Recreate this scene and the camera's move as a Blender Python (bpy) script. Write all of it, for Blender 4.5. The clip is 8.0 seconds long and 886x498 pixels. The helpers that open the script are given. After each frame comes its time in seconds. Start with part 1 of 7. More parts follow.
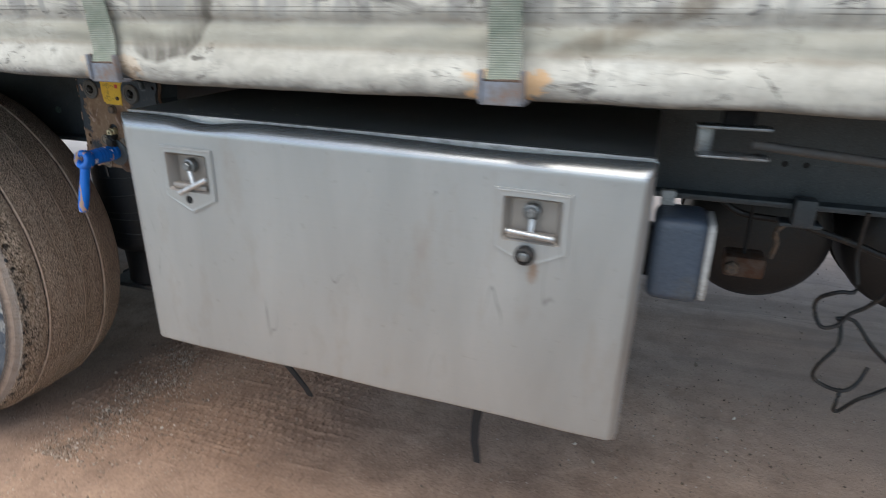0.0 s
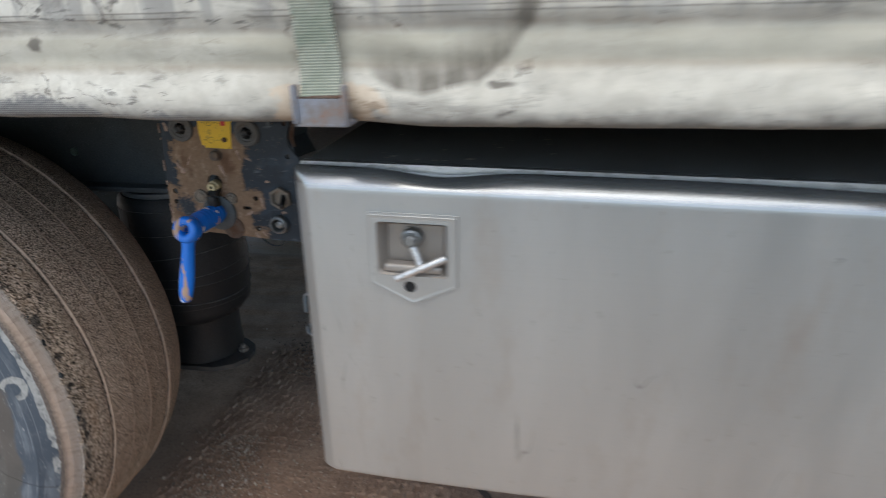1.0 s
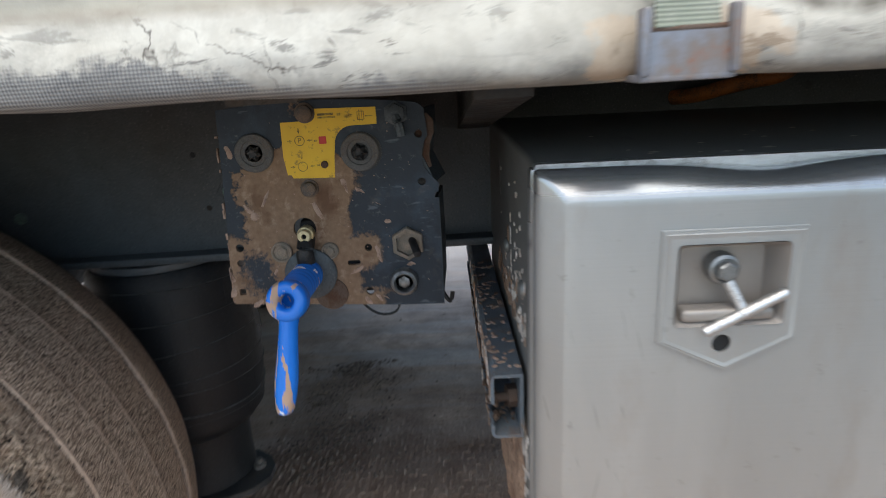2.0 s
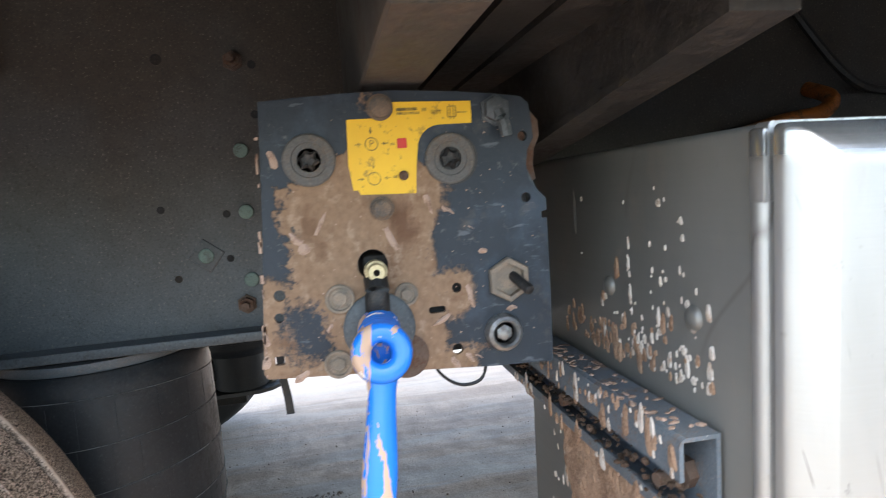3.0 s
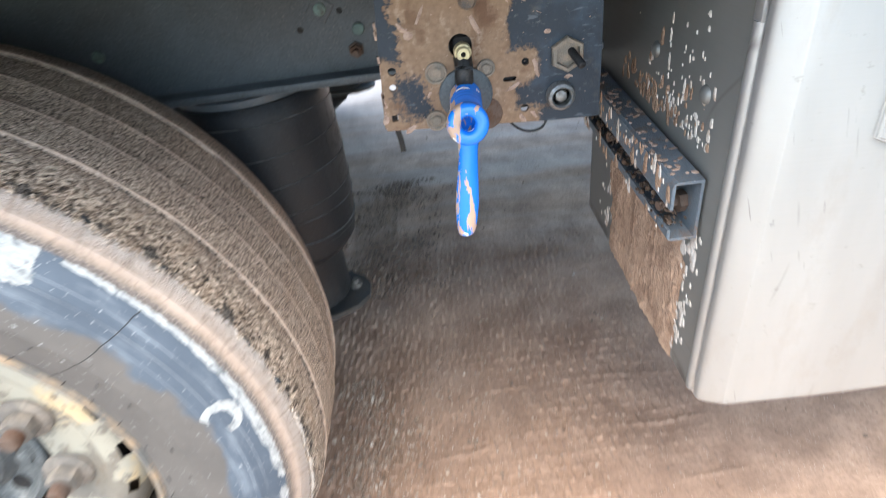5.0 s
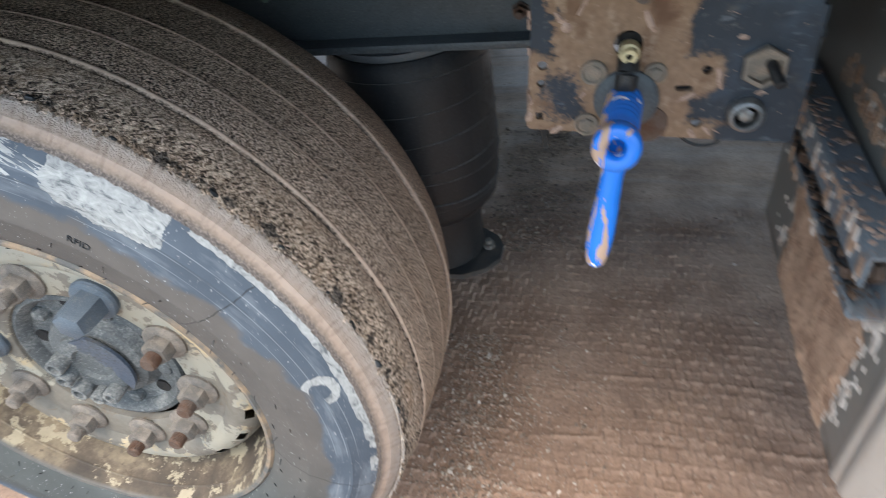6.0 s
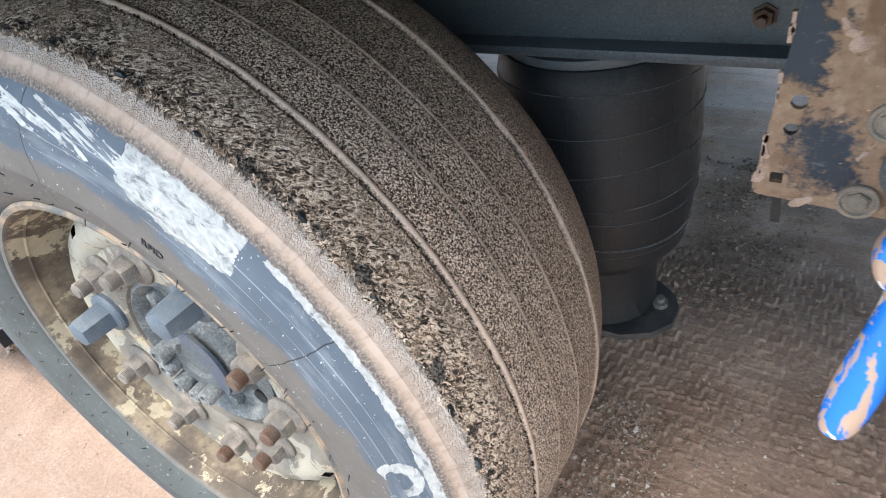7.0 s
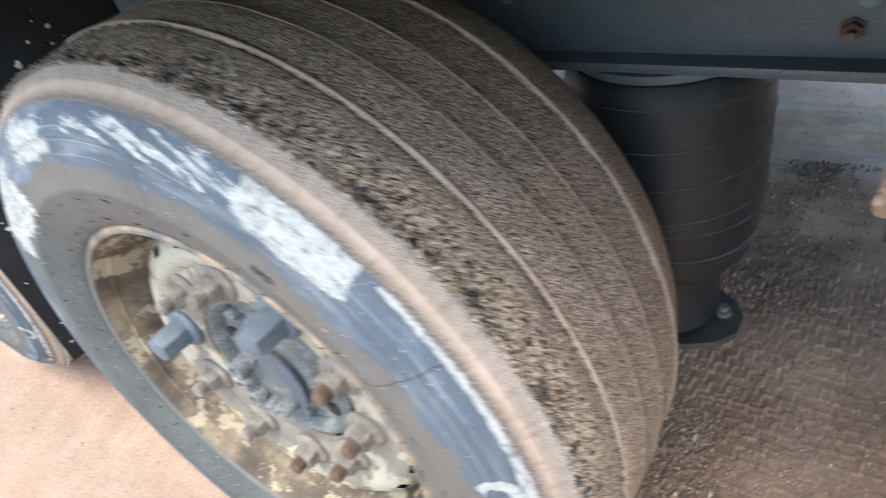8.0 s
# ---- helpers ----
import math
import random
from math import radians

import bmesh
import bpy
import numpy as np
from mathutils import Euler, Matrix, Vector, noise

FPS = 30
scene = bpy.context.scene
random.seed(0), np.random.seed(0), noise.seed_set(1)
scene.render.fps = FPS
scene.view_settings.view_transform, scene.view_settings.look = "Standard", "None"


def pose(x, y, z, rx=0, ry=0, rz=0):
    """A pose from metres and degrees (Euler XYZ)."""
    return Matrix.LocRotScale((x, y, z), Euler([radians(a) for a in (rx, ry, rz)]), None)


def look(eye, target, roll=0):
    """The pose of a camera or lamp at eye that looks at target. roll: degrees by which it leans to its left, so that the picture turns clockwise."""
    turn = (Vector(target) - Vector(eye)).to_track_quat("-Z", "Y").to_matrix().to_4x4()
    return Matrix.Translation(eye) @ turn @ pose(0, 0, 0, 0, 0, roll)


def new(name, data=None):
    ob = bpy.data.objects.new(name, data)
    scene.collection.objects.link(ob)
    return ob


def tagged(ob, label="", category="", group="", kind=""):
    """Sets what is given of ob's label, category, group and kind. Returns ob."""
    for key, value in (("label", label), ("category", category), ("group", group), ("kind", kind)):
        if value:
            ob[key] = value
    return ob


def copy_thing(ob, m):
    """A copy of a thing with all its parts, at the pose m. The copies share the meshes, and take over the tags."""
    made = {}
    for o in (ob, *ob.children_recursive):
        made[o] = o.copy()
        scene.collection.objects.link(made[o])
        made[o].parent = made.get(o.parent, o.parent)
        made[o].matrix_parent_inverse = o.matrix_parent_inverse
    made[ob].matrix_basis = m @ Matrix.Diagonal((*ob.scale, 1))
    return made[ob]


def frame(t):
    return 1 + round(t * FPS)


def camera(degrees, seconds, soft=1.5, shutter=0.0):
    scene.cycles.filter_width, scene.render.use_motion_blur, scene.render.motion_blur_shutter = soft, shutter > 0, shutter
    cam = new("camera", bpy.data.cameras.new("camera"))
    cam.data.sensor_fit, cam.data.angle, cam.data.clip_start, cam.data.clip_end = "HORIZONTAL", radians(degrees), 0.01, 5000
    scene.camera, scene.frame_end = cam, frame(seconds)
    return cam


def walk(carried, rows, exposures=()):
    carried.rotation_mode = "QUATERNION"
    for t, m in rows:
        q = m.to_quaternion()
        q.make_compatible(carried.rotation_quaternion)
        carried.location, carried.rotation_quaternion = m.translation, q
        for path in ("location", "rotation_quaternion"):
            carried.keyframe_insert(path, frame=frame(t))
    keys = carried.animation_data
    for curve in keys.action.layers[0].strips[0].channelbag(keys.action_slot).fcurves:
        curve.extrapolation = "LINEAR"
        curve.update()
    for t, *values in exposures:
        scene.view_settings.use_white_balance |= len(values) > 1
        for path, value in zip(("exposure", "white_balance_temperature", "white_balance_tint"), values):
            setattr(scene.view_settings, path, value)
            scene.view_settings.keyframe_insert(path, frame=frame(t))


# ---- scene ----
cam = camera(72.5, 8.0, 0.8, 0.5)
PATH = [
    (0, (-0.057, 0.091, 1.238), (-0.681, 1.837, 0.489), 0.1),
    (0.2, (-0.2, 0.08, 1.251), (-0.74, 1.856, 0.506), 0.0),
    (0.5, (-0.389, 0.133, 1.281), (-0.827, 1.93, 0.52), -0.7),
    (1, (-0.708, 0.28, 1.24), (-1.084, 2.09, 0.478), -1.7),
    (1.5, (-0.934, 0.383, 1.19), (-1.233, 2.227, 0.475), -2.9),
    (1.7, (-1.021, 0.432, 1.169), (-1.23, 2.305, 0.5), -3.4),
    (2.8, (-1.316, 0.662, 1.035), (-0.946, 2.61, 0.771), -4.2),
    (3, (-1.341, 0.678, 1.017), (-0.965, 2.633, 0.823), -4.3),
    (3.5, (-1.375, 0.674, 0.972), (-1.048, 2.64, 0.808), -4.5),
    (4, (-1.378, 0.654, 0.964), (-1.106, 2.625, 0.762), -4.6),
    (4.5, (-1.369, 0.599, 1.04), (-1.173, 2.539, 0.599), -5.0),
    (4.6, (-1.364, 0.581, 1.062), (-1.207, 2.482, 0.463), -5.5),
    (4.8, (-1.358, 0.545, 1.109), (-1.291, 2.322, 0.194), -7.1),
    (5, (-1.347, 0.514, 1.156), (-1.364, 2.165, 0.028), -8.0),
    (5.2, (-1.332, 0.491, 1.202), (-1.431, 2.073, -0.018), -8.8),
    (6.3, (-1.311, 0.702, 1.201), (-2.024, 2.073, -0.069), -10.9),
    (6.5, (-1.326, 0.744, 1.177), (-2.165, 2.068, -0.065), -11.5),
    (7, (-1.358, 0.801, 1.131), (-2.378, 2.031, -0.073), -12.3),
    (7.5, (-1.367, 0.82, 1.115), (-2.431, 2.022, -0.078), -13.4),
    (7.7, (-1.367, 0.809, 1.127), (-2.445, 2.006, -0.06), -13.8),
    (7.9, (-1.39, 0.785, 1.144), (-2.468, 1.992, -0.032), -13.8),
    (8, (-1.416, 0.768, 1.166), (-2.492, 1.963, -0.023), -14.5),
]
EXPOSURES = [(0.0, 1.12, 6750, 3), (1.7, 1.12, 6750, 3), (2.8, 2.68, 6950, 4), (3.1, 2.82, 6950, 4), (3.5, 3.08, 6950, 4), (4.4, 3.1, 6950, 4), (5.2, 2.58, 6700, 2), (6.3, 2.02, 6700, 2), (6.6, 2.15, 6700, 2), (7.0, 2.55, 6650, 2), (8.0, 2.57, 6650, 2)]
walk(cam, [(t, look(eye, target, roll)) for t, eye, target, roll in PATH], EXPOSURES)

# ---- light: an overcast day ----
world = bpy.data.worlds.new("overcast")
scene.world = world
world.use_nodes = True
wt = world.node_tree
wt.nodes.clear()
sky = wt.nodes.new("ShaderNodeTexSky")
sky.sky_type = "NISHITA"
sky.sun_disc = False
sky.sun_elevation, sky.sun_rotation = radians(72), radians(190)
sky.air_density, sky.dust_density, sky.ozone_density = 1.0, 3.0, 1.0
bg = wt.nodes.new("ShaderNodeBackground")
bg.inputs["Strength"].default_value = 0.15
wo = wt.nodes.new("ShaderNodeOutputWorld")
wt.links.new(sky.outputs[0], bg.inputs[0])
wt.links.new(bg.outputs[0], wo.inputs[0])
sun = new("sun", bpy.data.lights.new("sun", "SUN"))
sun.data.energy, sun.data.angle, sun.data.color = 0.6, radians(60), (1.0, 0.97, 0.93)
sun.matrix_world = look((0.6, -2.2, 7), (0, 0, 0))


# ---- materials ----
def rgb(r, g, b):
    """Linear colour from an 8-bit screen colour."""
    return tuple(((c / 255 + 0.055) / 1.055) ** 2.4 if c > 10 else c / 3294.6 for c in (r, g, b)) + (1.0,)


class Mat:
    """A node material with short calls for the nodes used here."""

    def __init__(self, name):
        self.m = bpy.data.materials.new(name)
        self.m.use_nodes = True
        self.t = self.m.node_tree
        self.t.nodes.clear()
        out = self.t.nodes.new("ShaderNodeOutputMaterial")
        self.b = self.t.nodes.new("ShaderNodeBsdfPrincipled")
        self.t.links.new(self.b.outputs[0], out.inputs[0])
        self.obj = self.t.nodes.new("ShaderNodeTexCoord").outputs["Object"]

    def put(self, sock, v):
        if isinstance(v, bpy.types.NodeSocket):
            self.t.links.new(v, sock)
        elif isinstance(v, tuple) and len(v) == 3 and sock.type == "RGBA":
            sock.default_value = (*v, 1.0)
        else:
            sock.default_value = v

    def noise(self, scale, detail=4.0, rough=0.55, vec=None, dist=0.0):
        n = self.t.nodes.new("ShaderNodeTexNoise")
        self.put(n.inputs["Vector"], vec or self.obj)
        self.put(n.inputs["Scale"], scale)
        self.put(n.inputs["Detail"], detail)
        self.put(n.inputs["Roughness"], rough)
        self.put(n.inputs["Distortion"], dist)
        return n.outputs[0]

    def voronoi(self, scale, vec=None, feature="F1", out="Distance"):
        n = self.t.nodes.new("ShaderNodeTexVoronoi")
        n.feature = feature
        self.put(n.inputs["Vector"], vec or self.obj)
        self.put(n.inputs["Scale"], scale)
        return n.outputs[out]

    def scaled(self, x, y, z, vec=None):
        n = self.t.nodes.new("ShaderNodeMapping")
        self.put(n.inputs["Vector"], vec or self.obj)
        n.inputs["Scale"].default_value = (x, y, z)
        return n.outputs[0]

    def axis(self, i, vec=None):
        n = self.t.nodes.new("ShaderNodeSeparateXYZ")
        self.put(n.inputs[0], vec or self.obj)
        return n.outputs[i]

    def math(self, op, a, b=0.0, clamp=False):
        n = self.t.nodes.new("ShaderNodeMath")
        n.operation, n.use_clamp = op, clamp
        self.put(n.inputs[0], a)
        self.put(n.inputs[1], b)
        return n.outputs[0]

    def band(self, v, lo, hi, soft):
        """1 where lo < v < hi, with soft ends."""
        a = self.steps(v, (lo - soft, 0.0), (lo + soft, 1.0))
        b = self.steps(v, (hi - soft, 1.0), (hi + soft, 0.0))
        return self.math("MULTIPLY", a, b)

    def steps(self, v, *pts):
        """A value that runs through the points (position, value); positions may lie outside 0 to 1."""
        lo, hi = pts[0][0], pts[-1][0]
        n = self.t.nodes.new("ShaderNodeMapRange")
        self.put(n.inputs[0], v)
        n.inputs[1].default_value, n.inputs[2].default_value = lo, hi
        if len(pts) == 2:
            n.inputs[3].default_value, n.inputs[4].default_value = pts[0][1], pts[1][1]
            return n.outputs[0]
        return self.ramp(n.outputs[0], *[((p - lo) / (hi - lo), (q, q, q, 1.0)) for p, q in pts])

    def ramp(self, v, *stops):
        n = self.t.nodes.new("ShaderNodeValToRGB")
        e = n.color_ramp.elements
        while len(e) < len(stops):
            e.new(0.5)
        for k, (p, c) in zip(e, stops):
            k.position, k.color = p, c
        self.put(n.inputs[0], v)
        return n.outputs[0]

    def mix(self, f, a, b, blend="MIX"):
        n = self.t.nodes.new("ShaderNodeMix")
        n.data_type, n.blend_type = "RGBA", blend
        self.put(n.inputs[0], f)
        self.put(n.inputs[6], a)
        self.put(n.inputs[7], b)
        return n.outputs[2]

    def bump(self, h, strength=0.5, dist=0.01, normal=None):
        n = self.t.nodes.new("ShaderNodeBump")
        n.inputs["Strength"].default_value, n.inputs["Distance"].default_value = strength, dist
        self.put(n.inputs["Height"], h)
        if normal:
            self.put(n.inputs["Normal"], normal)
        return n.outputs[0]

    def vec(self, x, y, z=0.0):
        n = self.t.nodes.new("ShaderNodeCombineXYZ")
        for i, v in enumerate((x, y, z)):
            self.put(n.inputs[i], v)
        return n.outputs[0]

    def random(self):
        return self.t.nodes.new("ShaderNodeObjectInfo").outputs["Random"]

    def done(self, colour, rough=0.6, metal=0.0, normal=None, spec=0.5):
        self.put(self.b.inputs["Base Color"], colour)
        self.put(self.b.inputs["Roughness"], rough)
        self.put(self.b.inputs["Metallic"], metal)
        self.put(self.b.inputs["Specular IOR Level"], spec)
        if normal:
            self.put(self.b.inputs["Normal"], normal)
        return self.m


def coated(name, paint, dirt, amount=0.5, scale=9.0, rough=0.5, metal=0.0, grit=0.3, wear=None, spec=0.5):
    """Paint, rubber or metal under dust and grime at two scales; wear: colour that shows in small chips."""
    g = Mat(name)
    big = g.noise(scale, 6, 0.62)
    fine = g.noise(scale * 14, 5, 0.6)
    m = g.math("ADD", big, g.math("MULTIPLY", g.math("SUBTRACT", fine, 0.5), 0.55))
    f = g.steps(m, (0.66 - 0.4 * amount, 0.0), (0.86 - 0.4 * amount, 1.0))
    c = g.mix(f, g.mix(g.noise(scale * 3, 3), paint, tuple(0.72 * v for v in paint[:3])), g.mix(fine, dirt, tuple(0.6 * v for v in dirt[:3])))
    if wear:
        chips = g.steps(g.noise(scale * 7, 7, 0.7), (0.66, 0.0), (0.69, 1.0))
        c = g.mix(chips, c, wear)
    micro = g.noise(max(240.0, scale * 20), 4, 0.7)
    c = g.mix(g.steps(micro, (0.36, 0.45), (0.5, 0.0)), c, tuple(0.35 * v for v in paint[:3]))
    c = g.mix(g.steps(micro, (0.58, 0.0), (0.68, 0.35)), c, tuple(min(1.0, 1.5 * v) for v in dirt[:3]))
    r = g.steps(f, (0.0, rough), (1.0, 0.92))
    n = g.bump(g.math("ADD", g.math("ADD", fine, g.math("MULTIPLY", micro, 0.4)), g.math("MULTIPLY", big, 0.5)), grit, 0.002)
    return g.done(c, r, g.steps(f, (0.0, metal), (1.0, 0.0)) if metal else 0.0, n, spec)


M = {}
M["beam"] = coated("bearer_paint", rgb(72, 69, 66), rgb(92, 81, 71), 0.5, 6.0, 0.6)
M["outrigger"] = coated("outrigger_paint", rgb(44, 43, 43), rgb(66, 60, 55), 0.5, 7.0, 0.55, wear=rgb(110, 104, 98))
M["deck"] = coated("deck_underside", rgb(34, 34, 35), rgb(50, 45, 41), 0.4, 3.0, 0.9, spec=0.08)
M["plate"] = coated("galvanised", rgb(150, 152, 152), rgb(110, 98, 88), 0.4, 12.0, 0.42, 0.8)
M["rusty"] = coated("rusty_steel", rgb(104, 88, 78), rgb(92, 62, 44), 0.6, 40.0, 0.75, 0.3, 0.6)
M["nutgrey"] = coated("dusty_wheel_nut", rgb(112, 106, 100), rgb(150, 138, 126), 0.6, 50.0, 0.75, 0.2, 0.6, rgb(86, 70, 58))
M["dusty_bolt"] = coated("dusty_bolt", rgb(96, 92, 88), rgb(128, 108, 92), 0.7, 60.0, 0.7, 0.4, 0.5)
M["washer"] = coated("dusty_washer", rgb(128, 120, 110), rgb(160, 142, 124), 0.6, 60.0, 0.75, 0.2, 0.5)
M["mint"] = coated("mint_bolt_paint", rgb(104, 126, 120), rgb(88, 92, 88), 0.4, 60.0, 0.6)
M["rib"] = coated("mould_ridge", rgb(30, 35, 40), rgb(48, 49, 51), 0.3, 20.0, 0.6)
M["line"] = coated("pale_mould_line", rgb(112, 112, 112), rgb(60, 60, 60), 0.5, 20.0, 0.7)
M["rubber"] = coated("black_rubber", rgb(30, 35, 40), rgb(60, 60, 61), 0.32, 7.0, 0.5, grit=0.2, spec=0.4)
M["black"] = coated("black_plastic", rgb(28, 29, 31), rgb(90, 80, 72), 0.35, 30.0, 0.5)
M["greydisc"] = coated("grey_rubber_disc", rgb(92, 91, 90), rgb(110, 98, 88), 0.45, 30.0, 0.75)
M["brass"] = coated("brass", rgb(216, 200, 158), rgb(140, 118, 90), 0.3, 60.0, 0.4, 0.3)
M["orange"] = coated("orange_rubber", rgb(176, 98, 36), rgb(100, 78, 58), 0.5, 30.0, 0.55)
M["lampbox"] = coated("slate_plastic", rgb(70, 80, 94), rgb(92, 92, 92), 0.35, 12.0, 0.45)
M["lens"] = coated("pale_plastic", rgb(196, 194, 190), rgb(140, 132, 124), 0.4, 14.0, 0.5)
M["cap"] = coated("blue_grey_cap", rgb(84, 95, 106), rgb(128, 130, 131), 0.3, 40.0, 0.55, grit=0.3)
M["hubgrey"] = coated("hub_casting", rgb(92, 95, 96), rgb(148, 148, 145), 0.4, 14.0, 0.75, 0.1, 0.7, rgb(70, 60, 54))
M["blacktyre"] = coated("black_tyre", rgb(24, 25, 27), rgb(58, 54, 50), 0.3, 14.0, 0.7, grit=0.6, wear=rgb(140, 138, 136))
M["flap"] = coated("flap_rubber", rgb(22, 24, 27), rgb(48, 48, 50), 0.35, 20.0, 0.7, grit=0.7, wear=rgb(150, 150, 150))
M["foot"] = coated("dusty_foot_steel", rgb(88, 96, 102), rgb(118, 112, 106), 0.4, 30.0, 0.5)
M["footdark"] = coated("dark_foot_steel", rgb(52, 56, 60), rgb(92, 88, 84), 0.35, 26.0, 0.45)
M["greenweb"] = coated("dark_green_webbing", rgb(74, 90, 58), rgb(96, 98, 78), 0.4, 40.0, 0.85)
M["tank"] = coated("black_tank_paint", rgb(26, 27, 29), rgb(62, 54, 48), 0.35, 5.0, 0.5)
M["dark"] = coated("dark_steel", rgb(26, 26, 28), rgb(52, 46, 40), 0.4, 12.0, 0.8)
M["splash"] = coated("pale_splash", rgb(222, 214, 206), rgb(178, 152, 132), 0.45, 60.0, 0.8)
M["pinkmud"] = coated("pink_dried_mud", rgb(178, 152, 136), rgb(140, 112, 94), 0.5, 90.0, 0.9)
M["slotmud"] = coated("brown_slot_mud", rgb(86, 68, 55), rgb(124, 98, 80), 0.4, 60.0, 0.95, grit=1.0)
M["mudlump"] = coated("dried_mud", rgb(184, 152, 128), rgb(150, 119, 98), 0.5, 24.0, 0.95, grit=1.0)


def rail_paint():
    """Slate paint with brown dust, the upper web's shade put into the colour; specks and rubbed marks."""
    g = Mat("chassis_paint")
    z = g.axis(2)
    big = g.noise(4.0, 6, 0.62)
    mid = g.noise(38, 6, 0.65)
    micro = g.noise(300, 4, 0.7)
    dust_shade = g.math("ADD", g.steps(z, (0.03, 0.0), (0.36, 0.8)), g.math("MULTIPLY", g.math("SUBTRACT", big, 0.5), 0.9))
    c = g.mix(g.steps(dust_shade, (0.05, 0.0), (0.75, 1.0)), g.mix(mid, rgb(62, 68, 73), rgb(82, 89, 94)), g.mix(mid, rgb(52, 47, 42), rgb(74, 66, 59)))
    c = g.mix(g.steps(micro, (0.34, 0.55), (0.48, 0.0)), c, rgb(40, 40, 40))
    c = g.mix(g.steps(micro, (0.60, 0.0), (0.70, 0.6)), c, rgb(128, 122, 114))
    c = g.mix(g.steps(g.noise(16, 6, 0.7), (0.64, 0.0), (0.70, 0.6)), c, rgb(44, 42, 40))
    return g.done(c, g.steps(dust_shade, (0.0, 0.42), (0.8, 0.75)), 0.0, g.bump(g.math("ADD", mid, g.math("MULTIPLY", micro, 0.5)), 0.3, 0.002), 0.35)


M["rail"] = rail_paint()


def stainless(name, lo, hi, metal, stain=0.35, edge=False):
    """Rolled sheet: faint upright clouds, fine brushing, dull dirt specks and thin scratches."""
    g = Mat(name)
    brushed = g.noise(5.0, 6, 0.6, g.scaled(0.6, 1, 60))
    cloud = g.noise(2.6, 5, 0.6, g.scaled(2.2, 1, 0.55), 0.5)
    spots = g.noise(7.0, 8, 0.7, g.scaled(1.6, 1.0, 0.6))
    c = g.ramp(cloud, (0.30, lo), (0.70, hi))
    c = g.mix(g.steps(spots, (0.54, 0.0), (0.72, stain)), c, rgb(158, 142, 128))
    c = g.mix(g.steps(g.noise(70, 5, 0.65), (0.64, 0.0), (0.72, 0.3)), c, rgb(128, 120, 112))
    thin = g.math("ABSOLUTE", g.math("SUBTRACT", g.noise(2.2, 2, 0.5, g.scaled(5.0, 1, 0.9), 0.2), 0.5))
    scratch = g.math("MULTIPLY", g.steps(thin, (0.0, 0.5), (0.004, 0.0)), g.steps(g.noise(5.0, 2), (0.56, 0.0), (0.62, 1.0)))
    c = g.mix(scratch, c, rgb(104, 98, 94))
    chips = g.math("MULTIPLY", g.steps(g.noise(34, 6, 0.7), (0.70, 0.0), (0.72, 1.0)), g.steps(g.noise(3.1, 2), (0.5, 0.0), (0.58, 0.9)))
    c = g.mix(chips, c, rgb(74, 70, 68))
    r = g.math("ADD", g.steps(cloud, (0.3, 0.34), (0.7, 0.44)), g.math("MULTIPLY", g.math("ADD", brushed, spots), 0.12))
    if edge:
        # dark knocks along the fold at the rear end, fine slanting scratches beside it
        u = g.math("ADD", g.axis(0), g.math("MULTIPLY", g.math("SUBTRACT", g.noise(4, 2), 0.5), 0.01))
        knock = g.math("MULTIPLY", g.band(u, -0.484, -0.470, 0.003), g.steps(g.noise(1.0, 6, 0.7, g.scaled(60, 1, 22)), (0.56, 0.0), (0.60, 0.9)))
        c = g.mix(g.math("MULTIPLY", knock, g.steps(g.noise(7, 2), (0.48, 0.0), (0.54, 1.0))), c, rgb(58, 60, 62))
        nick = g.noise(1.0, 3, 0.5, g.vec(g.math("MULTIPLY", g.math("ADD", g.axis(0), g.math("MULTIPLY", g.axis(2), 0.22)), 330.0), 0.0, g.math("MULTIPLY", g.axis(2), 14.0)))
        c = g.mix(g.math("MULTIPLY", g.steps(nick, (0.69, 0.0), (0.72, 0.6)), g.steps(g.axis(0), (-0.44, 1.0), (-0.33, 0.0))), c, rgb(96, 92, 88))
    # scuffed lower edge and a rust run below a lock
    low = g.math("MULTIPLY", g.steps(g.math("ADD", g.axis(2), g.math("MULTIPLY", spots, 0.03)), (-0.240, 1.0), (-0.228, 0.0)), g.steps(g.noise(9, 6, 0.7), (0.46, 0.0), (0.56, 0.75)))
    c = g.mix(low, c, rgb(88, 82, 78))
    rx = g.math("MULTIPLY", g.math("SUBTRACT", g.axis(0), 0.337), 1.0 / 0.010)
    rz = g.math("MULTIPLY", g.math("SUBTRACT", g.axis(2), 0.056), 1.0 / 0.020)
    rust = g.math("ADD", g.math("SQRT", g.math("ADD", g.math("MULTIPLY", rx, rx), g.math("MULTIPLY", rz, rz))), g.math("MULTIPLY", g.math("SUBTRACT", g.noise(60, 4), 0.5), 1.6))
    c = g.mix(g.steps(rust, (0.5, 0.6), (1.2, 0.0)), c, rgb(150, 112, 76))
    # the top fold is rubbed bright by use and straps
    if edge:
        r = g.math("MULTIPLY", r, g.steps(g.axis(2), (0.222, 1.0), (0.230, 0.45)))
    h = g.math("ADD", g.math("MULTIPLY", brushed, 0.15), g.math("MULTIPLY", g.noise(1.6, 2), 3.0))
    return g.done(c, r, metal, g.bump(h, 0.22, 0.004))


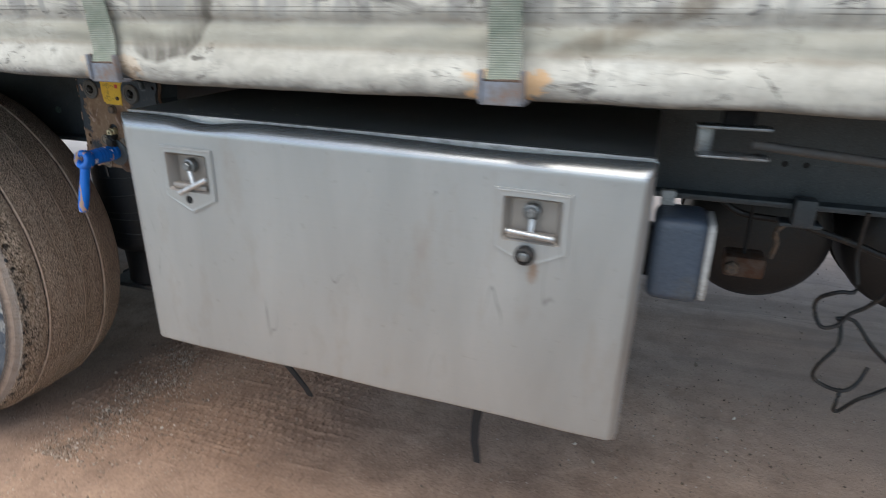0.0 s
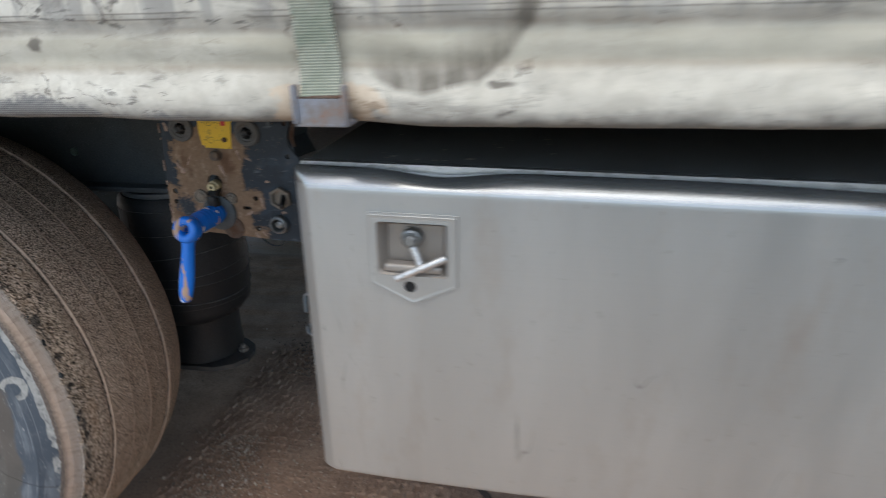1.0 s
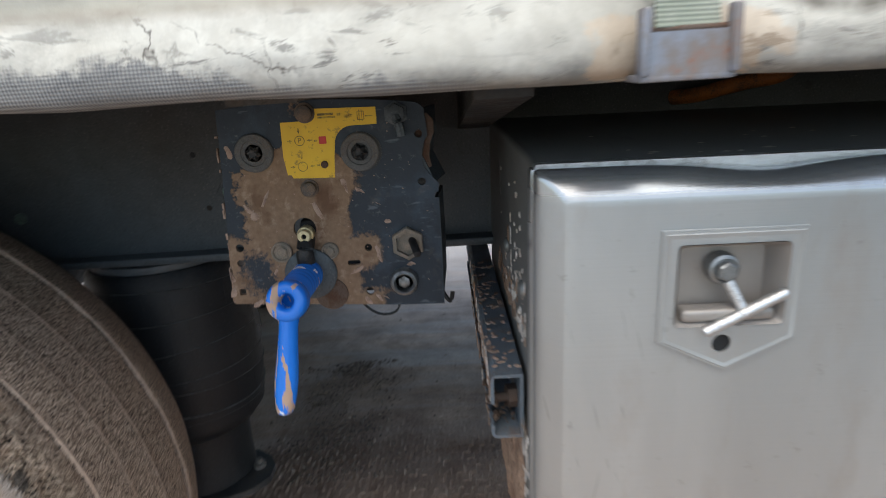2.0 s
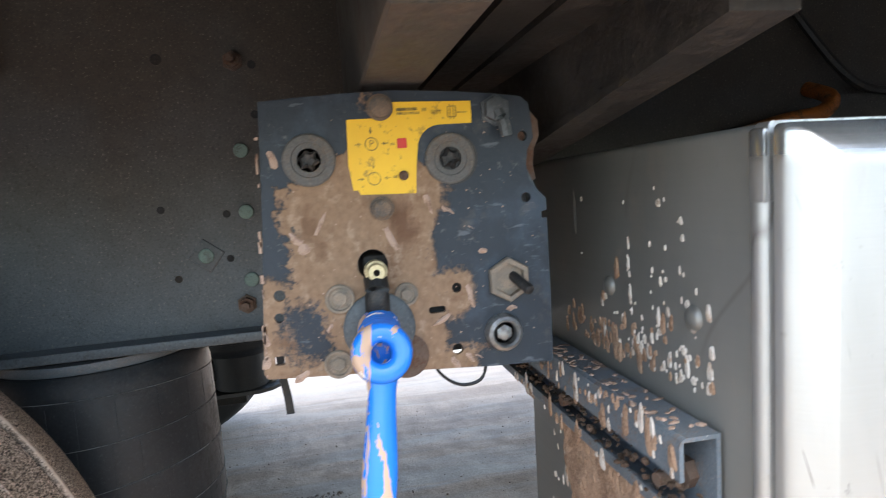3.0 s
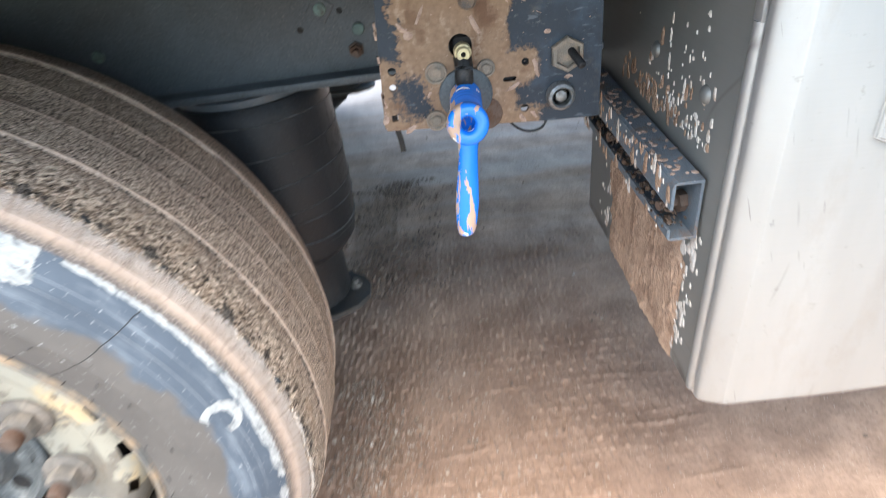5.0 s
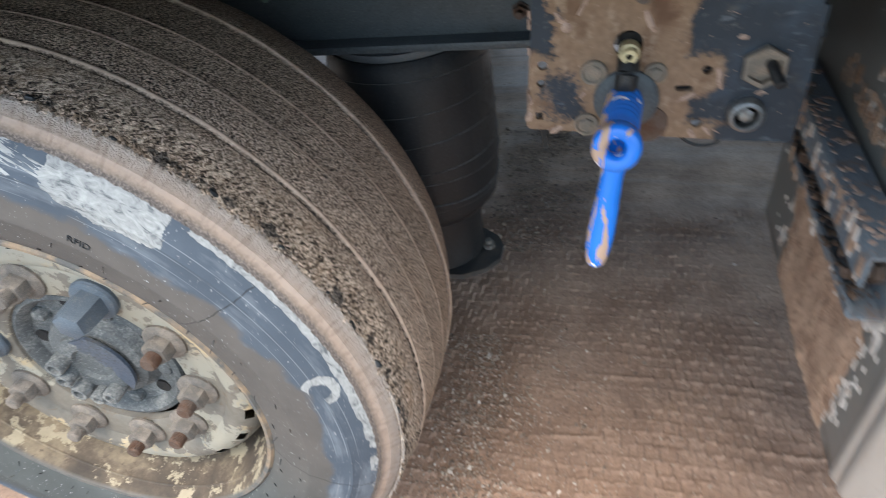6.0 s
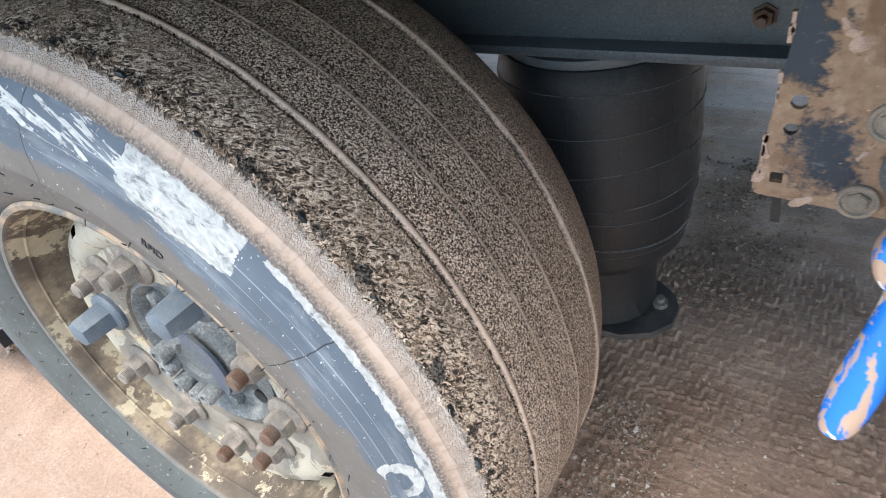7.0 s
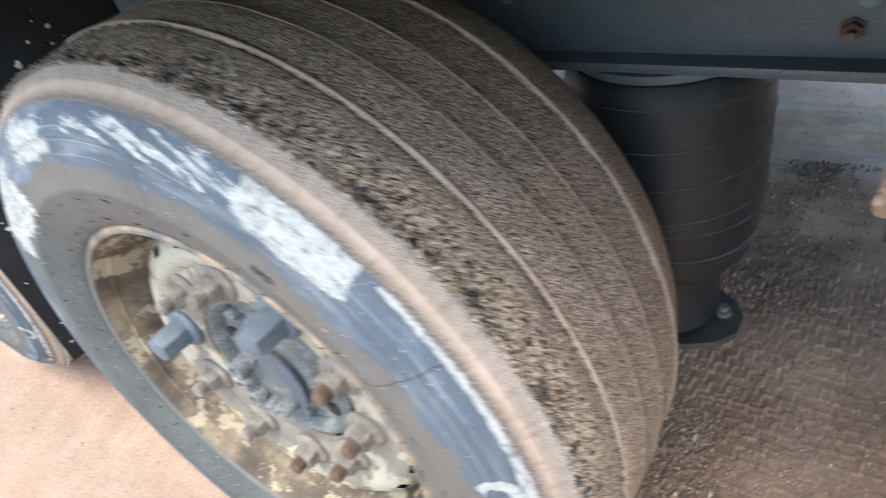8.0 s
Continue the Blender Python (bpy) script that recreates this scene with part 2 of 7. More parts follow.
def curtain_pvc():
    """Off-white coated cloth: brown-banded seams, rubbed grey pleats, black scuffs, bare cloth along part of the hem.
    """
    g = Mat("curtain_pvc")
    x, z = g.axis(0), g.axis(2)
    cloud = g.noise(3.5, 6, 0.62)
    fine = g.noise(45, 6, 0.65)
    c = g.ramp(cloud, (0.3, rgb(172, 167, 156)), (0.5, rgb(194, 190, 180)), (0.7, rgb(208, 205, 196)))
    c = g.mix(g.steps(fine, (0.42, 0.3), (0.58, 0.0)), c, rgb(150, 144, 134))
    above = g.steps(z, (0.095, 0.0), (0.125, 1.0))
    # upright grey runs in the pleats over the seam
    runs = g.noise(1.0, 4, 0.55, g.scaled(38, 1, 5), 0.2)
    c = g.mix(g.math("MULTIPLY", g.steps(runs, (0.49, 0.0), (0.56, 0.7)), above), c, rgb(142, 140, 137))
    # grey rubbed marks, drawn out along the trailer
    rub = g.noise(9.0, 8, 0.72, g.scaled(1.0, 1.0, 2.4), 0.8)
    most = g.steps(z, (0.02, 0.55), (0.05, 0.3), (0.09, 0.45), (0.13, 1.0))
    c = g.mix(g.math("MULTIPLY", g.steps(rub, (0.53, 0.0), (0.63, 0.75)), most), c, rgb(122, 119, 114))
    # black scuffs in clusters
    scuff = g.noise(26, 7, 0.72, g.scaled(0.8, 1.0, 2.6), 0.6)
    where = g.math("MULTIPLY", g.steps(g.noise(3.6, 3), (0.42, 0.0), (0.54, 1.0)), g.steps(z, (0.03, 0.75), (0.06, 0.25), (0.10, 0.6), (0.13, 1.0)))
    c = g.mix(g.math("MULTIPLY", g.steps(scuff, (0.57, 0.0), (0.62, 0.85)), where), c, rgb(66, 63, 62))
    # thin cracks
    for sc, seed in ((9.0, 0.0), (15.0, 4.0)):
        bx = g.math("ADD", g.math("ADD", x, seed), g.math("MULTIPLY", g.math("SUBTRACT", g.noise(22, 4, 0.6), 0.5), 0.06))
        bz = g.math("ADD", g.math("ADD", z, g.math("MULTIPLY", x, 0.5)), g.math("MULTIPLY", g.math("SUBTRACT", g.noise(30, 4, 0.6), 0.5), 0.05))
        net = g.voronoi(sc, g.vec(bx, bz), "DISTANCE_TO_EDGE")
        few = g.math("MULTIPLY", g.steps(g.noise(sc * 0.9, 2), (0.54, 0.0), (0.60, 1.0)), g.steps(g.noise(sc * 3.1, 3), (0.42, 0.0), (0.52, 1.0)))
        c = g.mix(g.math("MULTIPLY", g.steps(net, (0.0, 0.85), (0.014, 0.0)), few), c, rgb(74, 68, 64))
    # browner bands along and below the seams
    wav = g.math("MULTIPLY", g.math("SUBTRACT", g.noise(6, 5), 0.5), 0.012)
    zz = g.math("ADD", z, wav)
    for s, w, k in ((0.058, 0.010, 0.55), (0.098, 0.005, 0.75), (0.086, 0.010, 0.3)):
        c = g.mix(g.math("MULTIPLY", g.band(zz, s, s + w, 0.004), g.steps(g.noise(15, 5), (0.3, k * 0.4), (0.6, k))), c, rgb(132, 116, 98))
    c = g.mix(g.math("MULTIPLY", g.band(zz, 0.063, 0.097, 0.005), g.steps(g.noise(8, 5), (0.3, 0.4), (0.6, 0.85))), c, rgb(160, 156, 142))
    for s in (0.1135, 0.1195):
        c = g.mix(g.math("MULTIPLY", g.band(g.math("ADD", z, g.math("MULTIPLY", wav, 0.25)), s, s + 0.0012, 0.0006), g.steps(g.noise(9, 4), (0.40, 0.0), (0.52, 0.8))), c, rgb(92, 86, 80))
    # grime on the lower edge
    low = g.math("ADD", z, g.math("MULTIPLY", g.math("SUBTRACT", g.noise(22, 6, 0.68), 0.5), 0.035))
    c = g.mix(g.steps(low, (0.002, 0.8), (0.018, 0.0)), c, rgb(92, 90, 87))
    # the coating is worn through to grey cloth at the rear end of the hem
    edge = g.math("SUBTRACT", g.math("ADD", g.math("MULTIPLY", g.noise(12.0, 8, 0.72), 0.9), g.steps(x, (-0.75, 0.22), (-0.42, -0.22))), g.math("MULTIPLY", z, 12.0))
    worn = g.steps(edge, (0.34, 0.0), (0.42, 0.85))
    weave = g.math("MULTIPLY", g.math("SINE", g.math("MULTIPLY", g.math("ADD", x, z), 1250.0)), g.math("SINE", g.math("MULTIPLY", g.math("SUBTRACT", x, z), 1250.0)))
    cloth = g.mix(g.steps(weave, (-0.5, 0.0), (0.5, 1.0)), rgb(86, 87, 90), rgb(160, 159, 157))
    c = g.mix(worn, c, g.mix(g.steps(g.noise(12, 5), (0.4, 0.0), (0.65, 0.55)), cloth, rgb(92, 92, 94)))
    # rust beside the buckles
    for bx, k in ((-0.97, 0.28), (-0.262, 0.8)):
        near = g.math("ABSOLUTE", g.math("SUBTRACT", x, bx + 0.56))
        rust = g.math("MULTIPLY", g.steps(near, (0.03, 1.0), (0.085, 0.0)), g.band(g.math("ADD", z, wav), 0.0, 0.042, 0.010))
        rust = g.steps(g.math("MULTIPLY", rust, g.steps(g.noise(30, 7, 0.7), (0.36, 0.1), (0.6, 1.5))), (0.28, 0.0), (0.42, k))
        c = g.mix(rust, c, g.mix(fine, rgb(204, 152, 98), rgb(214, 184, 146)))
    # dark grease swipes
    hatch = g.steps(g.noise(30, 6, 0.65, g.scaled(1.5, 1, 0.5)), (0.35, 0.45), (0.55, 1.0))
    dx, dz = g.math("SUBTRACT", x, -0.290), g.math("SUBTRACT", z, 0.151)
    d = g.math("SQRT", g.math("ADD", g.math("MULTIPLY", dx, dx), g.math("MULTIPLY", dz, dz)))
    d = g.math("ADD", d, g.math("MULTIPLY", g.math("SUBTRACT", g.noise(14, 5), 0.5), 0.03))
    arc = g.math("MULTIPLY", g.steps(d, (0.066, 0.0), (0.100, 0.8), (0.112, 0.8), (0.120, 0.0)), g.steps(g.math("SUBTRACT", dx, dz), (-0.01, 0.0), (0.07, 1.0)))
    c = g.mix(g.math("MULTIPLY", arc, hatch), c, rgb(82, 76, 67))
    u = g.math("SUBTRACT", g.math("SUBTRACT", x, 0.365), g.math("MULTIPLY", g.math("SUBTRACT", z, 0.057), 2.4))
    u = g.math("ABSOLUTE", g.math("ADD", u, g.math("MULTIPLY", g.math("SUBTRACT", g.noise(11, 5), 0.5), 0.04)))
    swipe = g.math("MULTIPLY", g.steps(u, (0.018, 0.55), (0.05, 0.0)), g.band(z, 0.055, 0.16, 0.02))
    c = g.mix(g.math("MULTIPLY", swipe, hatch), c, rgb(104, 90, 72))
    # rubbed black clusters over the seam
    for x0, z0, w, h in ((0.10, 0.150, 0.085, 0.030), (-0.52, 0.165, 0.05, 0.022), (-0.42, 0.185, 0.04, 0.03), (0.34, 0.20, 0.06, 0.03)):
        ex, ez = g.math("MULTIPLY", g.math("SUBTRACT", x, x0), 1.0 / w), g.math("MULTIPLY", g.math("SUBTRACT", z, z0), 1.0 / h)
        e = g.math("SQRT", g.math("ADD", g.math("MULTIPLY", ex, ex), g.math("MULTIPLY", ez, ez)))
        mark = g.steps(g.math("ADD", g.math("MULTIPLY", e, -0.22), g.noise(32, 7, 0.7, g.scaled(0.7, 1, 1.5), 0.6)), (0.33, 0.0), (0.45, 0.8))
        c = g.mix(mark, c, rgb(84, 82, 80))
    # round smudges
    for x0, z0, w, h in ((-0.765, 0.088, 0.010, 0.010), (-0.215, 0.043, 0.015, 0.004)):
        dx = g.math("MULTIPLY", g.math("SUBTRACT", x, x0), 1.0 / w)
        dz = g.math("MULTIPLY", g.math("SUBTRACT", z, z0), 1.0 / h)
        d = g.math("ADD", g.math("SQRT", g.math("ADD", g.math("MULTIPLY", dx, dx), g.math("MULTIPLY", dz, dz))), g.math("MULTIPLY", g.math("SUBTRACT", g.noise(60, 5), 0.5), 2.0))
        c = g.mix(g.steps(d, (0.6, 0.8), (1.1, 0.0)), c, rgb(86, 80, 74))
    n = g.bump(g.noise(26, 6, 0.6), 0.3, 0.004, g.bump(g.math("MULTIPLY", weave, worn), 0.3, 0.0012))
    return g.done(c, g.steps(rub, (0.3, 0.55), (0.7, 0.8)), 0.0, n, 0.35)


def webbing():
    g = Mat("strap_webbing")
    rib = g.math("SINE", g.math("MULTIPLY", g.axis(2), 2100.0))
    c = g.mix(g.steps(g.noise(16, 6, 0.65), (0.36, 0.0), (0.64, 1.0)), rgb(116, 125, 111), rgb(158, 160, 148))
    c = g.mix(g.steps(rib, (-1.0, 0.28), (1.0, 0.0)), c, rgb(96, 101, 90))
    c = g.mix(g.steps(g.noise(30, 5), (0.58, 0.0), (0.7, 0.6)), c, rgb(116, 100, 84))
    return g.done(c, 0.85, 0.0, g.bump(rib, 0.35, 0.0012))


def buckle_steel():
    g = Mat("buckle_steel")
    f = g.noise(30, 6, 0.65)
    c = g.ramp(f, (0.40, rgb(138, 142, 152)), (0.57, rgb(120, 114, 112)), (0.72, rgb(132, 84, 54)))
    return g.done(c, g.steps(f, (0.4, 0.45), (0.6, 0.85)), g.steps(f, (0.4, 0.6), (0.6, 0.0)), g.bump(f, 0.4, 0.002))


def panel_paint():
    """Dark blue paint; dried brown mud in the middle and along the lower edge."""
    g = Mat("panel_paint")
    x, z = g.axis(0), g.axis(2)
    w1 = g.math("MULTIPLY", g.math("SUBTRACT", g.noise(26, 6, 0.65), 0.5), 0.075)
    dx = g.math("ADD", g.math("ADD", x, 0.033), w1)
    lean = g.math("ADD", dx, g.math("MULTIPLY", z, -0.10))
    half = g.steps(z, (-0.12, 0.078), (-0.05, 0.068), (0.0, 0.056), (0.055, 0.070), (0.09, 0.0))
    inside = g.math("SUBTRACT", half, g.math("ABSOLUTE", lean))
    inside = g.math("ADD", inside, g.math("MULTIPLY", g.math("SUBTRACT", g.noise(130, 5, 0.7), 0.5), 0.02))
    mud = g.steps(inside, (-0.009, 0.0), (0.007, 1.0))
    left = g.math("MULTIPLY", g.steps(g.math("ADD", x, w1), (-0.108, 1.0), (-0.092, 0.0)), g.steps(z, (-0.03, 1.0), (-0.015, 0.0)))
    patch = g.math("MULTIPLY", g.band(g.math("ADD", x, w1), 0.020, 0.058, 0.010), g.band(z, -0.072, -0.030, 0.010))
    foot = g.math("MULTIPLY", g.band(g.math("ADD", x, w1), 0.022, 0.062, 0.008), g.band(z, -0.125, -0.098, 0.008))
    mud = g.math("MAXIMUM", mud, g.math("MAXIMUM", g.math("MULTIPLY", left, 0.9), g.math("MAXIMUM", patch, g.math("MULTIPLY", foot, 0.8))))
    blue = g.math("MULTIPLY", g.band(g.math("ADD", x, w1), -0.108, -0.066, 0.012), g.band(z, -0.100, -0.045, 0.012))
    mud = g.math("MULTIPLY", mud, g.math("SUBTRACT", 1.0, g.math("MULTIPLY", blue, 0.85)))
    # the film of mud is broken up into grains where it thins out
    speck = g.noise(210, 5, 0.7)
    mud = g.steps(g.math("ADD", g.math("MULTIPLY", mud, 0.62), g.math("MULTIPLY", g.math("SUBTRACT", speck, 0.5), 1.1)), (0.18, 0.0), (0.42, 1.0))
    fine = g.noise(160, 5, 0.65)
    paint = g.mix(g.noise(18, 5), rgb(28, 34, 41), rgb(46, 55, 65))
    paint = g.mix(g.steps(g.noise(13, 5, 0.6), (0.52, 0.0), (0.66, 0.7)), paint, rgb(58, 70, 83))
    paint = g.mix(g.steps(g.noise(90, 6, 0.7), (0.60, 0.0), (0.70, 0.5)), paint, rgb(112, 110, 108))
    paint = g.mix(g.steps(g.noise(28, 6, 0.7), (0.58, 0.0), (0.72, 0.4)), paint, rgb(96, 88, 80))
    rubbed = g.noise(1.0, 4, 0.6, g.scaled(30, 1, 110), 0.3)
    paint = g.mix(g.steps(rubbed, (0.62, 0.0), (0.70, 0.35)), paint, rgb(120, 126, 132))
    c = g.mix(mud, paint, g.mix(fine, rgb(100, 80, 64), rgb(150, 124, 102)))
    c = g.mix(g.math("MULTIPLY", mud, g.steps(g.noise(34, 5), (0.54, 0.0), (0.66, 0.6))), c, rgb(92, 68, 52))
    c = g.mix(g.math("MULTIPLY", mud, g.steps(g.noise(60, 6, 0.7), (0.54, 0.0), (0.66, 0.5))), c, rgb(166, 146, 128))
    rust = g.math("MULTIPLY", g.band(g.math("ADD", x, w1), -0.012, 0.010, 0.006), g.band(z, -0.004, 0.032, 0.008))
    c = g.mix(g.math("MULTIPLY", rust, 0.65), c, rgb(78, 50, 36))
    n = g.bump(g.math("ADD", g.math("MULTIPLY", mud, 1.2), g.math("MULTIPLY", fine, 0.8)), 0.5, 0.0015)
    return g.done(c, g.steps(mud, (0.0, 0.5), (1.0, 0.95)), 0.0, n, 0.3)


def decal():
    g = Mat("yellow_decal")
    c = g.mix(g.noise(22, 6), rgb(232, 190, 32), rgb(206, 158, 26))
    c = g.mix(g.steps(g.noise(60, 7, 0.72), (0.565, 0.0), (0.63, 0.7)), c, rgb(110, 88, 44))
    return g.done(c, 0.5, 0.0, g.bump(g.noise(90, 3), 0.1, 0.0008))


def handle_blue():
    g = Mat("blue_handle_plastic")
    f = g.noise(55, 5, 0.6, g.scaled(1.5, 1.0, 0.45), 0.5)
    across = g.math("SUBTRACT", g.axis(0), g.math("ADD", -0.035, g.math("MULTIPLY", g.math("ADD", g.axis(2), 0.073), 0.11)))
    side = g.steps(across, (-0.011, 0.145), (-0.003, 0.0))
    c = g.mix(g.noise(9, 3), rgb(16, 100, 198), rgb(34, 126, 222))
    muddy = g.steps(g.math("ADD", f, side), (0.608, 0.0), (0.620, 1.0))
    c = g.mix(muddy, c, rgb(176, 146, 124))
    white = g.steps(g.noise(43, 4, 0.5, g.scaled(1.0, 1.0, 0.8), 0.4), (0.640, 0.0), (0.650, 1.0))
    c = g.mix(white, c, rgb(226, 226, 226))
    return g.done(c, g.steps(muddy, (0.0, 0.24), (1.0, 0.8)), 0.0, g.bump(f, 0.2, 0.002))


def tyre_rubber():
    """Tread with fine worm-like wear grain, torn outer shoulder, pale dusty edge band, blue-grey wall with flaked paint."""
    g = Mat("worn_tyre_rubber")
    x, y, z = g.axis(0), g.axis(1), g.axis(2)
    r = g.math("SQRT", g.math("ADD", g.math("MULTIPLY", x, x), g.math("MULTIPLY", z, z)))
    ang = g.math("ARCTAN2", z, x)
    round_ = g.math("MULTIPLY", ang, 0.44)
    cloud = g.noise(5, 5, 0.6)
    # tread: pitted grain, smoother and browner towards the inner shoulder
    grain = g.noise(500, 1.6, 0.5, None, 0.9)
    tread = g.ramp(grain, (0.37, rgb(30, 25, 21)), (0.46, rgb(100, 82, 70)), (0.52, rgb(172, 147, 127)), (0.59, rgb(232, 208, 186)))
    tread = g.mix(g.steps(cloud, (0.44, 0.0), (0.7, 0.25)), tread, rgb(112, 93, 80))
    tread = g.mix(g.steps(g.noise(38, 5, 0.65), (0.56, 0.0), (0.70, 0.25)), tread, rgb(70, 58, 50))
    tread = g.mix(g.steps(y, (0.284, 0.0), (0.310, 0.5)), tread, g.mix(g.noise(60, 5), rgb(96, 80, 70), rgb(128, 109, 96)))
    # torn shoulder: leaning tufts, brown where dust sits, black where fresh rubber shows
    lean = g.vec(g.math("ADD", round_, g.math("MULTIPLY", y, 0.5)), g.math("MULTIPLY", y, 0.8), r)
    worm = g.noise(230, 3.0, 0.60, lean, 1.2)
    crumb = g.ramp(worm, (0.36, rgb(26, 23, 21)), (0.44, rgb(104, 88, 75)), (0.51, rgb(176, 153, 133)), (0.59, rgb(230, 209, 188)))
    crumb = g.mix(g.steps(g.noise(26, 5, 0.6), (0.52, 0.0), (0.66, 0.55)), crumb, rgb(172, 142, 116))
    blot = g.noise(34, 6, 0.68)
    fringe = g.steps(g.math("ABSOLUTE", g.math("SUBTRACT", y, 0.031)), (0.0, 0.09), (0.020, -0.14))
    crumb = g.mix(g.steps(g.math("ADD", blot, fringe), (0.57, 0.0), (0.62, 0.85)), crumb, g.ramp(worm, (0.42, rgb(16, 16, 18)), (0.62, rgb(96, 90, 86))))
    brushed = g.noise(1.0, 5, 0.62, g.vec(g.math("MULTIPLY", round_, 170.0), g.math("MULTIPLY", r, 50.0), g.math("MULTIPLY", y, 50.0)))
    dust = g.mix(g.noise(40, 6, 0.6), rgb(134, 115, 101), rgb(172, 150, 134))
    pale = g.math("ADD", g.math("MULTIPLY", g.math("SUBTRACT", g.noise(24, 5, 0.6), 0.5), 0.014), y)
    dust = g.mix(g.steps(pale, (0.002, 0.0), (0.020, 0.85)), dust, g.mix(brushed, rgb(146, 134, 125), rgb(186, 177, 169)))
    dust = g.mix(g.steps(brushed, (0.36, 0.4), (0.48, 0.0)), dust, rgb(118, 101, 89))
    # wall: blue-grey outside, brown-grey towards the rim
    rw = g.math("ADD", r, g.math("MULTIPLY", g.math("SUBTRACT", g.noise(13, 4, 0.55), 0.5), 0.06))
    blue = g.mix(g.noise(9, 6, 0.62), rgb(50, 58, 68), rgb(92, 100, 110))
    blue = g.mix(g.steps(g.noise(30, 5, 0.6, g.vec(g.math("MULTIPLY", round_, 0.25), r)), (0.52, 0.0), (0.66, 0.5)), blue, rgb(124, 130, 137))
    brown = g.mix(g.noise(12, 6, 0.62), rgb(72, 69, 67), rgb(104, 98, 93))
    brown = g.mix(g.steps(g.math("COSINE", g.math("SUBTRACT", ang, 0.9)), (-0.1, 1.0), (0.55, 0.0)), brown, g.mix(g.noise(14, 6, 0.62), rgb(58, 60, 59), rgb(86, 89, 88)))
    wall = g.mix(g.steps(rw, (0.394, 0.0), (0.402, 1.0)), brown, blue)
    for r0, k in ((0.4085, 0.35), (0.4235, 0.55), (0.4365, 0.5)):
        wall = g.mix(g.math("MULTIPLY", g.band(r, r0, r0 + 0.0007, 0.0004), g.steps(g.noise(9, 3), (0.42, 0.0), (0.52, k))), wall, rgb(160, 164, 168))
    wall = g.mix(g.steps(g.noise(190, 4, 0.7), (0.655, 0.0), (0.68, 0.9)), wall, rgb(172, 172, 172))
    # hairline scratches run round the wall at a slant
    for slope, seed in ((0.12, 0.0), (-0.6, 3.1)):
        streak = g.noise(1.0, 2, 0.5, g.vec(g.math("ADD", g.math("MULTIPLY", round_, 22.0), seed), g.math("MULTIPLY", g.math("ADD", r, g.math("MULTIPLY", round_, slope)), 420.0)))
        wall = g.mix(g.math("MULTIPLY", g.steps(streak, (0.76, 0.0), (0.79, 0.45)), g.steps(g.noise(8, 2), (0.52, 0.0), (0.60, 1.0))), wall, rgb(158, 161, 164))
    for a0 in (0.575, 1.35, 2.2, -0.3):
        bend = g.math("ADD", g.math("ADD", ang, g.math("MULTIPLY", r, 0.25)), g.math("MULTIPLY", g.math("SUBTRACT", g.noise(18, 3), 0.5), 0.035))
        wall = g.mix(g.math("MULTIPLY", g.band(bend, a0 + 0.1, a0 + 0.103, 0.0008), 0.9), wall, rgb(34, 34, 36))
    # flaking paint: a large sheet with a torn lower edge, a line at the shoulder, streaks and old patches
    tear = g.math("MULTIPLY", g.math("SUBTRACT", g.noise(26, 7, 0.66, g.vec(g.math("MULTIPLY", round_, 0.8), r), 0.5), 0.5), 1.9)
    chip = g.math("MULTIPLY", g.math("SUBTRACT", g.noise(70, 6, 0.7, g.vec(g.math("MULTIPLY", round_, 0.5), r)), 0.5), 1.2)
    inner = g.math("ADD", 0.412, g.math("MULTIPLY", g.math("ABSOLUTE", g.math("SUBTRACT", ang, 0.93)), 0.07))
    sheet_ = g.math("MULTIPLY", g.steps(g.math("SUBTRACT", r, inner), (-0.008, 0.0), (0.008, 1.15)), g.band(ang, 0.775, 1.085, 0.035))
    runs = g.noise(1.0, 4, 0.6, g.vec(g.math("MULTIPLY", round_, 9.0), g.math("MULTIPLY", g.math("SUBTRACT", r, g.math("MULTIPLY", round_, 0.22)), 95.0)))
    runs = g.math("MULTIPLY", g.math("MULTIPLY", g.steps(runs, (0.42, 0.0), (0.54, 1.1)), g.band(r, 0.424, 0.458, 0.010)), g.steps(ang, (1.01, 0.0), (1.11, 1.0), (1.36, 0.95), (1.60, 0.72), (1.68, 0.0)))
    width = g.steps(ang, (0.1, 0.4480), (0.45, 0.4510), (0.8, 0.4525), (1.3, 0.4540))
    line = g.math("MULTIPLY", g.steps(g.math("SUBTRACT", r, width), (-0.003, 0.0), (0.003, 1.0)), g.steps(ang, (-0.4, 0.55), (0.1, 1.05), (0.72, 1.05), (0.82, 0.6), (1.4, 0.35)))
    old = g.math("MULTIPLY", g.band(r, 0.402, 0.460, 0.012), g.band(ang, 1.71, 2.00, 0.06))
    old = g.math("MAXIMUM", old, g.math("MULTIPLY", g.band(r, 0.360, 0.456, 0.022), g.band(ang, 2.08, 2.58, 0.08)))
    u = g.math("MULTIPLY", g.math("SUBTRACT", ang, 0.20), 0.40)
    v = g.math("SUBTRACT", r, 0.426)
    loop = g.band(g.math("SQRT", g.math("ADD", g.math("MULTIPLY", u, u), g.math("MULTIPLY", v, v))), 0.0110, 0.0240, 0.003)
    loop = g.math("MULTIPLY", loop, g.steps(g.math("ADD", u, v), (-0.024, 0.2), (-0.010, 1.0)))
    cover = g.math("MAXIMUM", g.math("MAXIMUM", sheet_, old), g.math("MAXIMUM", g.math("MAXIMUM", line, runs), loop))
    cover = g.math("ADD", g.math("ADD", cover, tear), chip)
    paint = g.steps(cover, (0.72, 0.0), (0.75, 1.0))
